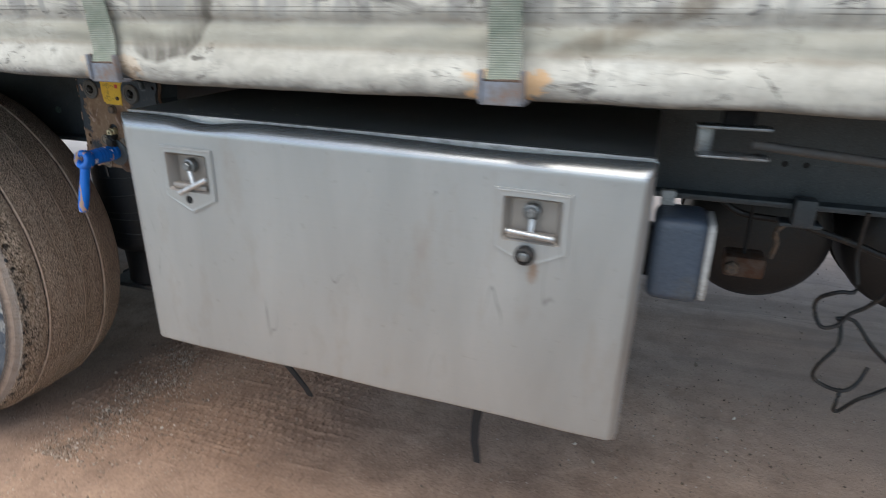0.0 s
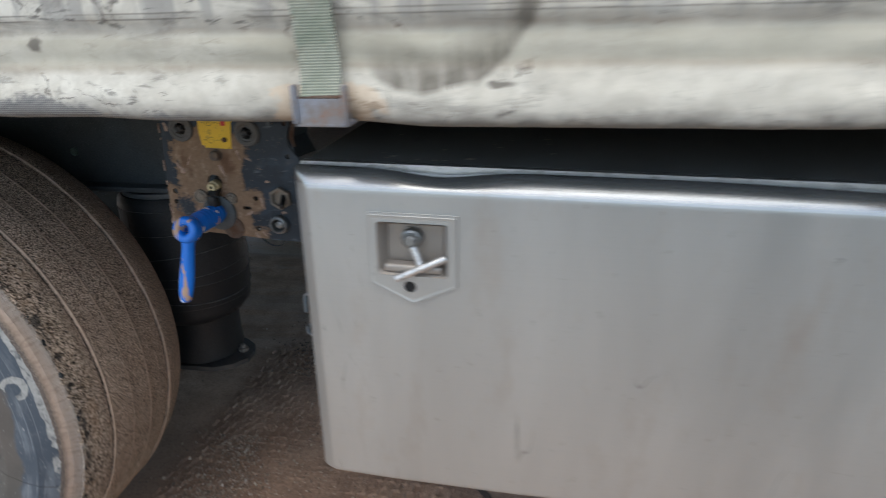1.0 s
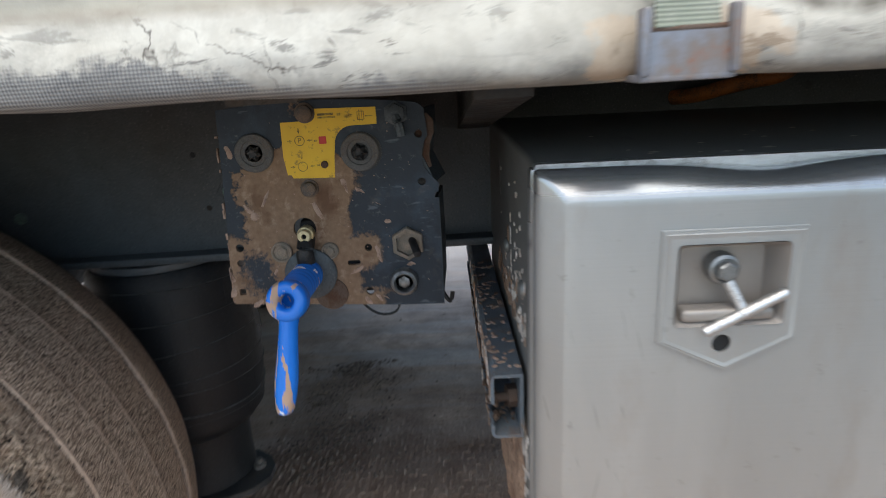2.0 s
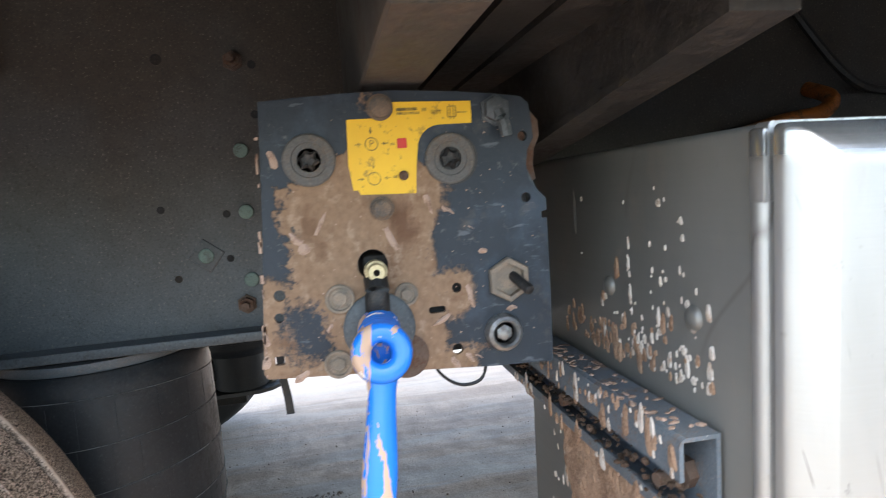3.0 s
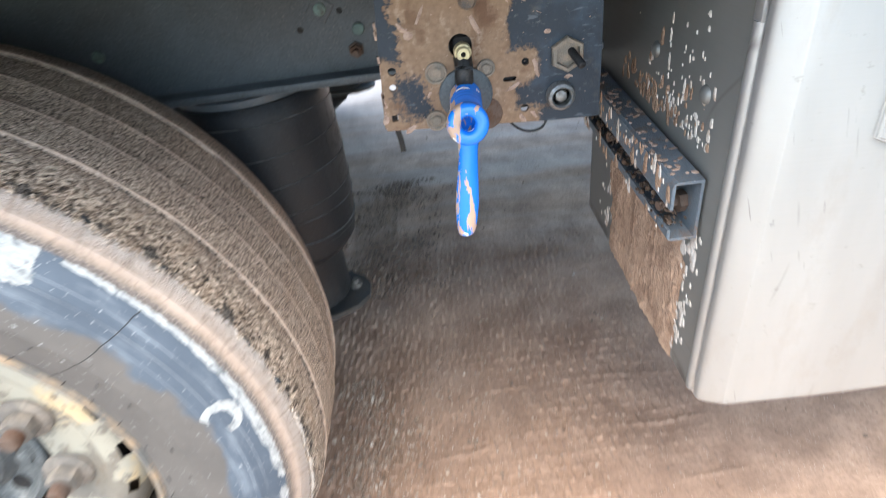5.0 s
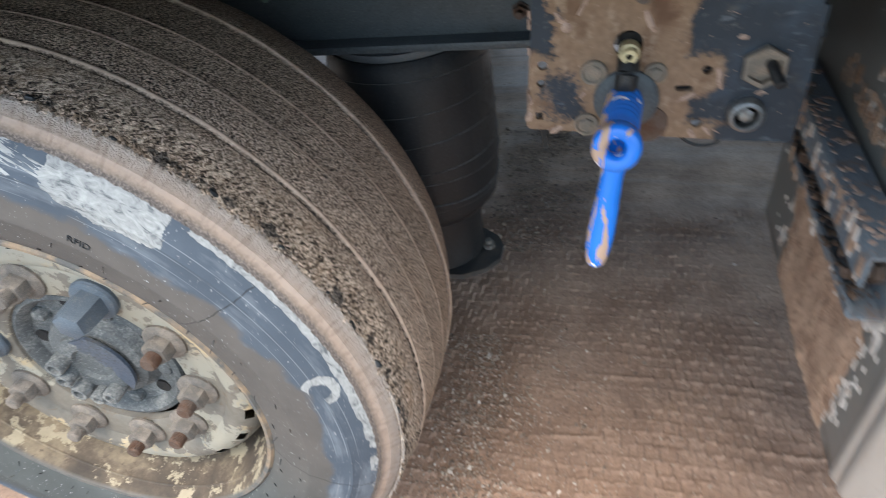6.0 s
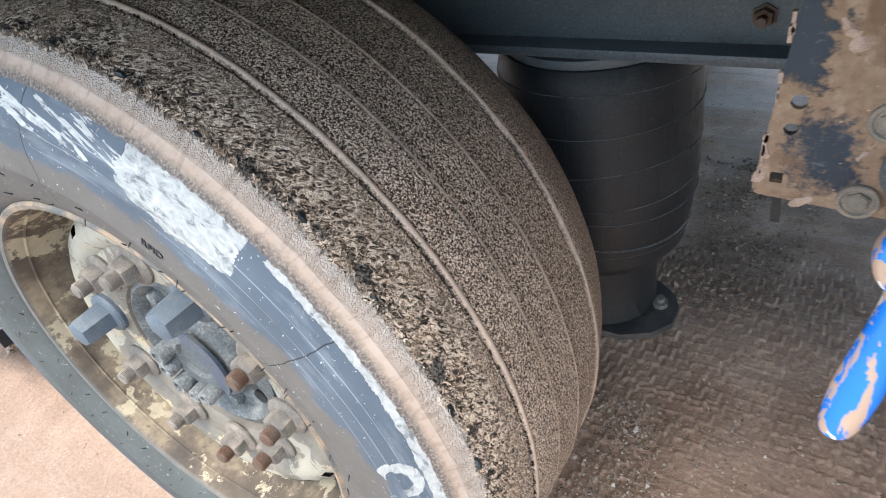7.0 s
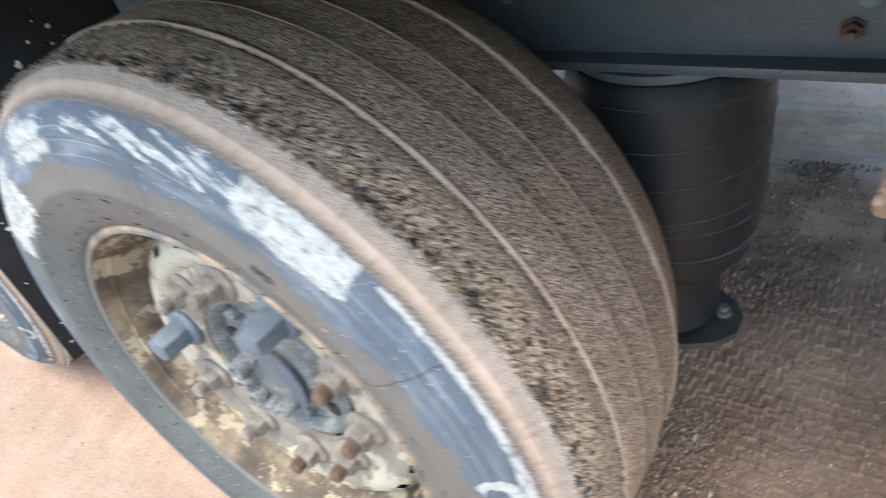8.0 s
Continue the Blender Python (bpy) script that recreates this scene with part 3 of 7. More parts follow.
    crack = g.noise(120, 5, 0.65, g.vec(g.math("MULTIPLY", round_, 0.45), r), 1.0)
    wall = g.mix(paint, wall, g.ramp(crack, (0.34, rgb(90, 93, 96)), (0.46, rgb(140, 141, 140)), (0.66, rgb(166, 166, 164))))
    dark_band = g.ramp(g.noise(420, 3, 0.6), (0.36, rgb(74, 68, 64)), (0.52, rgb(98, 89, 83)), (0.66, rgb(126, 115, 107)))
    edge = g.math("ADD", r, g.math("MULTIPLY", g.math("SUBTRACT", g.noise(160, 3, 0.5), 0.5), 0.0050))
    c = g.mix(g.steps(edge, (0.4575, 0.0), (0.4587, 1.0)), wall, dark_band)
    c = g.mix(g.steps(edge, (0.4615, 0.0), (0.4690, 1.0)), c, dust)
    # across the shoulder to the tread
    yw = g.math("ADD", y, g.math("MULTIPLY", g.math("SUBTRACT", g.noise(75, 6, 0.7), 0.5), 0.026))
    ontread = g.steps(r, (0.4735, 0.0), (0.4745, 1.0))
    c = g.mix(g.math("MULTIPLY", ontread, g.steps(yw, (0.0200, 0.0), (0.0225, 1.0))), c, crumb)
    c = g.mix(g.math("MULTIPLY", ontread, g.steps(yw, (0.060, 0.0), (0.088, 1.0))), c, tread)
    rib = g.mix(g.noise(90, 4), rgb(136, 115, 100), rgb(190, 168, 150))
    wander = g.math("MULTIPLY", g.math("SUBTRACT", g.noise(10, 4, 0.6, g.vec(round_, 0.0)), 0.5), 0.004)
    yy = g.math("ADD", y, wander)
    for y0 in (0.092, 0.276):
        c = g.mix(g.math("MULTIPLY", ontread, g.band(yy, y0 - 0.0035, y0 + 0.0035, 0.0010)), c, rib)
        # dark line puts the ridge's shadow into the groove colour
        c = g.mix(g.math("MULTIPLY", ontread, g.band(yy, y0 - 0.0066, y0 - 0.0038, 0.0008)), c, rgb(30, 25, 22))
    for y0, k in ((0.146, 0.8), (0.200, 1.0)):
        dash = g.steps(g.noise(26, 3, 0.6, g.vec(g.math("MULTIPLY", round_, 1.6), y0 * 40)), (0.38, 0.25 * k), (0.48, k))
        c = g.mix(g.math("MULTIPLY", dash, g.band(yy, y0 - 0.0022, y0 + 0.0004, 0.0005)), c, rgb(18, 16, 14))
        c = g.mix(g.math("MULTIPLY", dash, g.band(yy, y0 + 0.0006, y0 + 0.0030, 0.0005)), c, rgb(186, 161, 142))
    soft = g.math("SUBTRACT", 1.0, g.math("MAXIMUM", g.band(y, 0.0865, 0.0955, 0.0008), g.band(y, 0.2705, 0.2795, 0.0008)))
    h1 = g.math("MULTIPLY", g.math("MULTIPLY", g.math("MULTIPLY", grain, ontread), soft), g.steps(y, (0.285, 1.0), (0.31, 0.5)))
    h2 = g.math("MULTIPLY", g.math("MULTIPLY", worm, ontread), g.band(y, 0.022, 0.082, 0.006))
    n = g.bump(g.math("ADD", h1, g.math("MULTIPLY", h2, 2.2)), 1.0, 0.0040)
    # shallow moulded blocks and steps in the wall
    blocks = g.math("MULTIPLY", g.math("SINE", g.math("MULTIPLY", ang, 46.0)), g.math("SINE", g.math("MULTIPLY", r, 190.0)))
    blocks = g.math("MULTIPLY", g.steps(blocks, (0.18, 0.0), (0.26, 1.0)), g.math("MULTIPLY", g.band(r, 0.335, 0.398, 0.003), g.steps(g.math("SINE", g.math("MULTIPLY", ang, 4.6)), (0.2, 0.0), (0.3, 1.0))))
    n = g.bump(blocks, 0.35, 0.002, n)
    n = g.bump(g.math("ADD", paint, g.math("MULTIPLY", crack, 0.5)), 0.6, 0.0016, n)
    return g.done(c, g.steps(paint, (0.0, 0.82), (1.0, 0.7)), 0.0, n, 0.3)


def rim_paint():
    """Cream paint on the wheel disc, peeling to grey low down."""
    g = Mat("peeling_cream_paint")
    x, z = g.axis(0), g.axis(2)
    f = g.noise(11, 7, 0.68)
    fine = g.noise(70, 5, 0.6)
    rad = g.math("SQRT", g.math("ADD", g.math("MULTIPLY", x, x), g.math("MULTIPLY", z, z)))
    c = g.mix(g.noise(5, 4), rgb(138, 133, 120), rgb(160, 155, 142))
    c = g.mix(g.steps(f, (0.52, 0.0), (0.62, 0.85)), c, g.mix(fine, rgb(164, 142, 108), rgb(196, 172, 134)))
    low = g.steps(z, (-0.12, 0.025), (0.06, -0.05))
    inner = g.steps(rad, (0.19, 0.05), (0.225, -0.04))
    peel = g.steps(g.math("ADD", g.math("ADD", g.noise(13, 8, 0.7), low), inner), (0.488, 0.0), (0.498, 1.0))
    c = g.mix(peel, c, g.mix(fine, rgb(92, 87, 80), rgb(128, 121, 110)))
    c = g.mix(g.steps(g.noise(42, 6, 0.7), (0.60, 0.0), (0.64, 0.8)), c, rgb(110, 96, 82))
    n = g.bump(g.math("ADD", g.math("ADD", f, peel), g.math("MULTIPLY", fine, 0.5)), 0.4, 0.002)
    return g.done(c, g.steps(f, (0.45, 0.5), (0.62, 0.85)), 0.0, n)


def rim_steel():
    """Brown weathered barrel and grey, rust-flecked lip."""
    g = Mat("rusty_rim_steel")
    x, z = g.axis(0), g.axis(2)
    fine = g.noise(70, 5, 0.6)
    rad = g.math("SQRT", g.math("ADD", g.math("MULTIPLY", x, x), g.math("MULTIPLY", z, z)))
    c = g.ramp(g.noise(9, 7, 0.65), (0.34, rgb(54, 47, 41)), (0.5, rgb(82, 71, 60)), (0.66, rgb(136, 121, 100)))
    c = g.mix(g.steps(g.noise(50, 6, 0.7), (0.58, 0.0), (0.64, 0.7)), c, rgb(74, 62, 52))
    c = g.mix(g.steps(g.noise(16, 7, 0.7), (0.54, 0.0), (0.57, 0.8)), c, g.mix(fine, rgb(150, 138, 116), rgb(178, 166, 142)))
    lip = g.steps(rad, (0.2920, 0.0), (0.2945, 1.0))
    c = g.mix(lip, c, g.mix(g.math("MULTIPLY", g.steps(g.noise(24, 6, 0.68), (0.42, 0.0), (0.60, 0.7)), g.steps(g.math("ADD", x, z), (-0.05, 0.15), (0.15, 1.0))), g.mix(fine, rgb(74, 74, 73), rgb(98, 97, 94)), g.mix(fine, rgb(136, 110, 84), rgb(178, 154, 124))))
    return g.done(c, 0.75, 0.0, g.bump(fine, 0.4, 0.002))


def yard_ground():
    """Trodden brown earth with grit, tyre prints and damp streaks; sheen, light and shade put into the colour."""
    g = Mat("yard_earth")
    x, y = g.axis(0), g.axis(1)
    big = g.noise(0.9, 6, 0.6)
    mid = g.noise(9, 7, 0.62)
    fine = g.noise(120, 5, 0.65)
    c = g.mix(big, rgb(154, 127, 108), rgb(182, 154, 134))
    # paler further under the trailer, missing daylight put into the earth colour
    c = g.mix(g.steps(g.math("ADD", y, g.math("MULTIPLY", mid, 0.3)), (1.55, 0.0), (2.0, 0.75)), c, g.mix(big, rgb(184, 157, 137), rgb(210, 186, 167)))
    # dust outside the wheels, greyer and darker than the earth beside it
    c = g.mix(g.math("MULTIPLY", g.steps(g.math("ADD", x, g.math("MULTIPLY", mid, 0.3)), (-1.75, 1.0), (-1.45, 0.0)), g.steps(g.math("ADD", y, g.math("MULTIPLY", mid, 0.2)), (1.0, 0.85), (1.35, 0.0))), c, g.mix(big, rgb(130, 113, 102), rgb(148, 131, 120)))
    c = g.mix(g.steps(mid, (0.35, 0.6), (0.6, 0.0)), c, rgb(126, 104, 90))
    # browner, darker earth under the trailer, its shade put into the colour
    under_shade = g.math("MULTIPLY", g.band(g.math("ADD", y, g.math("MULTIPLY", mid, 0.3)), 1.22, 2.35, 0.14), g.band(g.math("ADD", x, g.math("MULTIPLY", mid, 0.25)), -1.75, -0.60, 0.15))
    c = g.mix(g.math("MULTIPLY", under_shade, g.steps(g.noise(3.5, 5, 0.6), (0.30, 0.58), (0.66, 0.26))), c, rgb(136, 107, 89))
    c = g.mix(g.steps(fine, (0.32, 0.42), (0.55, 0.0)), c, rgb(100, 82, 70))
    grit = g.voronoi(140)
    c = g.mix(g.math("MULTIPLY", g.steps(grit, (0.12, 1.0), (0.2, 0.0)), g.steps(g.noise(30, 5), (0.48, 0.0), (0.58, 0.8))), c, rgb(190, 175, 160))
    streak = g.noise(1.0, 7, 0.6, g.scaled(1.0, 5.0, 1.0), 0.9)
    far = g.math("MULTIPLY", g.steps(y, (1.85, 0.0), (2.6, 1.0)), g.steps(x, (-0.7, 1.0), (-0.1, 0.15)))
    # pale streaks: the sky's sheen on wet ground, put into the colour
    sheen = g.math("MULTIPLY", g.steps(streak, (0.45, 0.0), (0.60, 1.0)), far)
    c = g.mix(g.math("MULTIPLY", sheen, 0.65), c, g.mix(fine, rgb(150, 141, 134), rgb(190, 181, 174)))
    damp = g.math("MULTIPLY", g.steps(streak, (0.36, 0.30), (0.46, 0.0)), g.band(y, 1.9, 2.7, 0.2))
    c = g.mix(damp, c, rgb(88, 76, 68))
    # far ground paled to send more light in under the trailer
    c = g.mix(g.steps(y, (2.8, 0.0), (4.2, 0.8)), c, rgb(208, 199, 191))
    # paler earth further along, its brighter daylight put into the colour
    c = g.mix(g.math("MULTIPLY", g.steps(g.math("ADD", x, g.math("MULTIPLY", mid, 0.3)), (-0.15, 0.0), (0.5, 0.6)), g.steps(y, (1.3, 0.0), (1.8, 1.0))), c, rgb(196, 168, 148))
    # unseen grey ground in front, darker to one side, added for the door's reflections
    wob = g.math("ADD", g.math("MULTIPLY", g.math("SUBTRACT", big, 0.5), 1.6), g.math("MULTIPLY", g.math("SUBTRACT", mid, 0.5), 0.5))
    wx, wy = g.math("ADD", x, wob), g.math("ADD", y, g.math("MULTIPLY", wob, 0.7))
    c = g.mix(g.steps(wy, (-0.7, 1.0), (0.1, 0.0)), c, g.mix(mid, rgb(146, 146, 145), rgb(170, 170, 168)))
    c = g.mix(g.math("MULTIPLY", g.steps(wx, (-0.7, 0.0), (0.6, 1.0)), g.steps(wy, (0.1, 1.0), (0.7, 0.0))), c, g.mix(mid, rgb(70, 70, 71), rgb(90, 90, 90)))
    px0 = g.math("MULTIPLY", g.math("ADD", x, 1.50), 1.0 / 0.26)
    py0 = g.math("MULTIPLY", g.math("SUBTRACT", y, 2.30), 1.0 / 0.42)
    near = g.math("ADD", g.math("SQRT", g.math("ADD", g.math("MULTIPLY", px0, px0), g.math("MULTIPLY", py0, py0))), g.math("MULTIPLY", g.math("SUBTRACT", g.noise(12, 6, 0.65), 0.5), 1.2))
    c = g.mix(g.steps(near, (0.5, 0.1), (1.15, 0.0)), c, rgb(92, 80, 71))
    rut = g.noise(1.0, 4, 0.55, g.scaled(0.7, 9.0, 1.0), 0.8)
    c = g.mix(g.math("MULTIPLY", g.steps(rut, (0.50, 0.0), (0.62, 0.25)), g.band(y, 2.1, 3.9, 0.3)), c, rgb(104, 92, 84))
    h = g.math("ADD", g.math("MULTIPLY", mid, 1.6), g.math("MULTIPLY", fine, 0.5))
    n = g.bump(h, 0.6, 0.010)
    return g.done(c, g.steps(damp, (0.0, 0.85), (0.45, 0.4)), 0.0, n, 0.2)


M["stainless"], M["curtain"], M["webbing"], M["buckle"] = stainless("stainless_sheet", rgb(168, 169, 168), rgb(186, 186, 184), 0.8, edge=True), curtain_pvc(), webbing(), buckle_steel()
M["rimsteel"] = rim_steel()
M["panel"], M["decal"], M["blue"], M["tyre"], M["rim"], M["earth"] = panel_paint(), decal(), handle_blue(), tyre_rubber(), rim_paint(), yard_ground()
M["bright"] = coated("bright_worn_steel", rgb(226, 226, 226), rgb(150, 142, 134), 0.3, 60.0, 0.28, 0.85)
# same steel as the door, darkened: the body's shade put into the colour
M["dull"] = stainless("shaded_stainless", rgb(118, 118, 115), rgb(140, 139, 136), 0.55)
M["tray"] = stainless("tray_steel", rgb(140, 133, 127), rgb(164, 157, 150), 0.5)
gm = Mat("gravel_stone")
isl = gm.t.nodes.new("ShaderNodeNewGeometry").outputs["Random Per Island"]
M["gravel"] = gm.done(gm.ramp(isl, (0.0, rgb(100, 84, 72)), (0.55, rgb(138, 119, 104)), (0.9, rgb(166, 150, 134)), (1.0, rgb(196, 184, 172))), 0.85)
cm = Mat("damp_clod")
isl = cm.t.nodes.new("ShaderNodeNewGeometry").outputs["Random Per Island"]
M["clod"] = cm.done(cm.ramp(isl, (0.0, rgb(90, 78, 69)), (0.6, rgb(126, 110, 98)), (1.0, rgb(156, 139, 125))), 0.7, 0.0, cm.bump(cm.noise(150, 4), 0.5, 0.004))
pm = Mat("print_black")
M["ink"] = pm.done(pm.mix(pm.steps(pm.noise(260, 4), (0.4, 0.0), (0.6, 1.0)), rgb(92, 78, 34), rgb(178, 146, 40)), 0.6)
rm = Mat("print_red")
M["red"] = rm.done(rm.mix(rm.noise(120, 3), rgb(206, 46, 34), rgb(170, 44, 34)), 0.5)


# ---- building helpers ----
BASE = {}


def thing(name, at, label, category, kind="", group="", turn=(0, 0, 0)):
    ob = new(name)
    ob.matrix_world = pose(*at, *turn)
    BASE[ob] = Vector(at)
    return tagged(ob, label, category, group, kind)


def finish(bm, name, material, smooth=35):
    bmesh.ops.recalc_face_normals(bm, faces=bm.faces)
    me = bpy.data.meshes.new(name)
    bm.to_mesh(me)
    bm.free()
    me.materials.append(material)
    if smooth:
        me.shade_smooth()
        me.set_sharp_from_angle(angle=radians(smooth))
    return me


def part(name, bm, material, parent, label="", smooth=35):
    """Links a bmesh, built in the place's coordinates before the thing's own turn, under a thing or part."""
    bmesh.ops.translate(bm, vec=-BASE[parent], verts=bm.verts)
    ob = new(name, finish(bm, name, material, smooth))
    ob.parent = parent
    BASE[ob] = BASE[parent]
    return tagged(ob, label)


def solo(name, bm, material, at, label, category, kind="", group="", smooth=35):
    """A thing that is one mesh."""
    bmesh.ops.translate(bm, vec=-Vector(at), verts=bm.verts)
    ob = new(name, finish(bm, name, material, smooth))
    ob.location = at
    BASE[ob] = Vector(at)
    return tagged(ob, label, category, group, kind)


def block(bm, x0, x1, y0, y1, z0, z1, bevel=0.0, seg=2):
    got = bmesh.ops.create_cube(bm, size=1.0)["verts"]
    for v in got:
        v.co = Vector(((x0 + x1) / 2 + v.co.x * (x1 - x0), (y0 + y1) / 2 + v.co.y * (y1 - y0), (z0 + z1) / 2 + v.co.z * (z1 - z0)))
    if bevel:
        edges = list({e for v in got for e in v.link_edges})
        bmesh.ops.bevel(bm, geom=edges, offset=bevel, segments=seg, affect="EDGES", profile=0.5)
    return bm


def frame_of(p0, p1):
    d = (Vector(p1) - Vector(p0)).normalized()
    side = d.cross(Vector((0, 0, 1)) if abs(d.z) < 0.9 else Vector((0, 1, 0))).normalized()
    return d, side, d.cross(side)


def rings(bm, loops, caps=True, closed=True):
    """Skin over loops of points, all of one length."""
    rows = [[bm.verts.new(p) for p in loop] for loop in loops]
    n = len(rows[0])
    for a, b in zip(rows, rows[1:]):
        for i in range(n if closed else n - 1):
            bm.faces.new((a[i], a[(i + 1) % n], b[(i + 1) % n], b[i]))
    if caps:
        bm.faces.new(rows[0])
        bm.faces.new(rows[-1])
    return bm


def rod(bm, p0, p1, r0, r1=None, seg=16, bevel=0.0):
    """A round bar; bevel rounds its far end."""
    r1 = r0 if r1 is None else r1
    p0, p1 = Vector(p0), Vector(p1)
    d, s, u = frame_of(p0, p1)
    L = (p1 - p0).length
    prof = [(0.0, r0), (L, r1)]
    if bevel:
        prof = [(0.0, r0), (L - bevel, r1), (L - 0.3 * bevel, r1 - 0.3 * bevel), (L, r1 - bevel)]
    loops = [[p0 + d * t + (s * math.cos(a) + u * math.sin(a)) * r for a in (2 * math.pi * i / seg for i in range(seg))] for t, r in prof]
    return rings(bm, loops)


def turned(bm, centre, prof, seg=48, flat=0):
    """A body turned about the y direction: prof gives (radius, y from the centre). flat: number of sides for hex heads."""
    c = Vector(centre)
    n = flat or seg
    loops = [[c + Vector((r * math.cos(2 * math.pi * (i + 0.5) / n), y, r * math.sin(2 * math.pi * (i + 0.5) / n))) for i in range(n)] for r, y in prof]
    return rings(bm, loops, caps=True)


def hose(bm, pts, r, seg=8, smooth=4):
    """A round cable through points, smoothed."""
    p = [Vector(q) for q in pts]
    out = []
    for i in range(len(p) - 1):
        a, b, c, d = p[max(i - 1, 0)], p[i], p[i + 1], p[min(i + 2, len(p) - 1)]
        for k in range(smooth):
            t = k / smooth
            out.append(0.5 * ((2 * b) + (c - a) * t + (2 * a - 5 * b + 4 * c - d) * t * t + (3 * b - a - 3 * c + d) * t ** 3))
    out.append(p[-1])
    loops = []
    for i, q in enumerate(out):
        d, s, u = frame_of(out[max(i - 1, 0)], out[min(i + 1, len(out) - 1)])
        loops.append([q + (s * math.cos(2 * math.pi * k / seg) + u * math.sin(2 * math.pi * k / seg)) * r for k in range(seg)])
    return rings(bm, loops)


def circle2(x, z, r, n=20):
    return [(x + r * math.cos(2 * math.pi * i / n), z + r * math.sin(2 * math.pi * i / n)) for i in range(n)]


def sheet(bm, outline, holes, y, thick):
    """A plate in the x-z plane with real holes, its face at y and its back at y + thick."""
    edges = []
    for loop in [outline, *holes]:
        vs = [bm.verts.new((x, y, z)) for x, z in loop]
        edges += [bm.edges.new((vs[i], vs[(i + 1) % len(vs)])) for i in range(len(vs))]
    faces = [g for g in bmesh.ops.triangle_fill(bm, use_beauty=True, use_dissolve=False, edges=edges)["geom"] if isinstance(g, bmesh.types.BMFace)]
    if thick:
        ext = bmesh.ops.extrude_face_region(bm, geom=faces, use_keep_orig=True)["geom"]
        bmesh.ops.translate(bm, vec=(0, thick, 0), verts=[v for v in ext if isinstance(v, bmesh.types.BMVert)])
    return bm


def rounded(x0, x1, z0, z1, r, n=6, cuts=(1, 1)):
    """A rectangle's outline with round corners; cuts: pieces along the level and the upright sides."""
    out = []
    corners = ((x1 - r, z1 - r, 0), (x0 + r, z1 - r, 90), (x0 + r, z0 + r, 180), (x1 - r, z0 + r, 270))
    for c, (cx, cz, a0) in enumerate(corners):
        out += [(cx + r * math.cos(radians(a0 + 90 * i / n)), cz + r * math.sin(radians(a0 + 90 * i / n))) for i in range(n + 1)]
        k = cuts[c % 2]
        if k > 1:
            nx, nz, a1 = corners[(c + 1) % 4]
            a, b = out[-1], (nx + r * math.cos(radians(a1)), nz + r * math.sin(radians(a1)))
            out += [(a[0] + (b[0] - a[0]) * i / k, a[1] + (b[1] - a[1]) * i / k) for i in range(1, k)]
    return out


B = bmesh.new


# ---- ground ----
GROUND = 0.03


def spread(lo, hi, step, far):
    """Even steps from lo to hi, then ever wider ones out to far."""
    mid = list(np.arange(lo, hi, step))
    up, w = [hi], step
    while up[-1] < far:
        w *= 1.35
        up.append(up[-1] + w)
    down, w = [lo], step
    while down[-1] > -far:
        w *= 1.35
        down.append(down[-1] - w)
    return sorted(set(down[1:])) + mid + up


def closer(steps, lo, hi, step):
    """The same steps, but finer ones between lo and hi."""
    return [v for v in steps if v < lo] + list(np.arange(lo, hi, step)) + [v for v in steps if v >= hi]


def earth_height(x, y):
    n = 0.018 * noise.noise((x * 1.3, y * 1.3, 0.3)) + 0.007 * noise.noise((x * 6, y * 6, 2.0)) + 0.0035 * noise.noise((x * 19, y * 19, 5.0))
    rut = -0.016 * math.exp(-((y - 2.25) / 0.16) ** 2) - 0.012 * math.exp(-((y - 3.1) / 0.2) ** 2) + 0.010 * math.exp(-((y - 2.55) / 0.10) ** 2)
    if abs(x) > 9 or abs(y) > 12:
        return 0.0
    h = n + rut * (1 + 0.5 * noise.noise((x * 2.1, y, 9)))
    if -1.76 < x < -0.79 and 1.04 < y < 2.30:
        h += tread_print(x, y)
    return h


def tread_print(x, y):
    """Staggered block prints of a tyre that rolled along the trailer: flat cells, each with a thin raised rim on two sides."""
    wx, wy = 0.007 * noise.noise((x * 9, y * 9, 1)), 0.006 * noise.noise((x * 7, y * 7, 6))
    p, q = x + wx, y + wy
    row = math.floor(q / 0.030)
    shift = p / 0.034 + 0.5 * (row % 2) + 0.1 * math.sin(row * 2.3)
    col = math.floor(shift)
    u, v = (shift - col) * 0.034, (q / 0.030 - row) * 0.030
    patch = noise.noise((x * 2.6, y * 3.4, 11)) + 0.35 * noise.noise((x * 11, y * 11, 17))
    keep = min(1.0, max(0.25, 1.0 + 1.6 * patch)) * min(1.0, max(0.0, (y - 1.05) / 0.2)) * min(1.0, max(0.0, (2.28 - y) / 0.15)) * min(1.0, max(0.0, (-0.80 - x) / 0.12))
    lift = noise.cell((col + 0.5, row + 0.5, 2.5))
    rim = 0.0075 * max(0.0, 1 - abs(u - 0.0045) / 0.0045) * (0.65 + 0.35 * lift) + 0.0055 * max(0.0, 1 - abs(v - 0.004) / 0.0042) * (0.6 - 0.4 * lift)
    step = 0.0012 * lift - 0.0040 * max(0.0, 1 - (u - 0.0085) / 0.012) * (1.0 if u > 0.0085 else 0.0)
    ridge = 0.0
    for y0 in (1.23, 1.37, 1.52, 1.66, 1.83, 1.97):
        ridge += 0.0060 * max(0.0, 1 - abs(q - y0 - 0.012 * math.sin(5 * x + y0 * 9)) / 0.0065) * max(0.0, 0.25 + 1.2 * noise.noise((x * 6, y0 * 7, 4)))
    crumbs = 0.0010 * noise.noise((x * 90, y * 90, 3))
    return keep * (rim + step) + ridge + crumbs


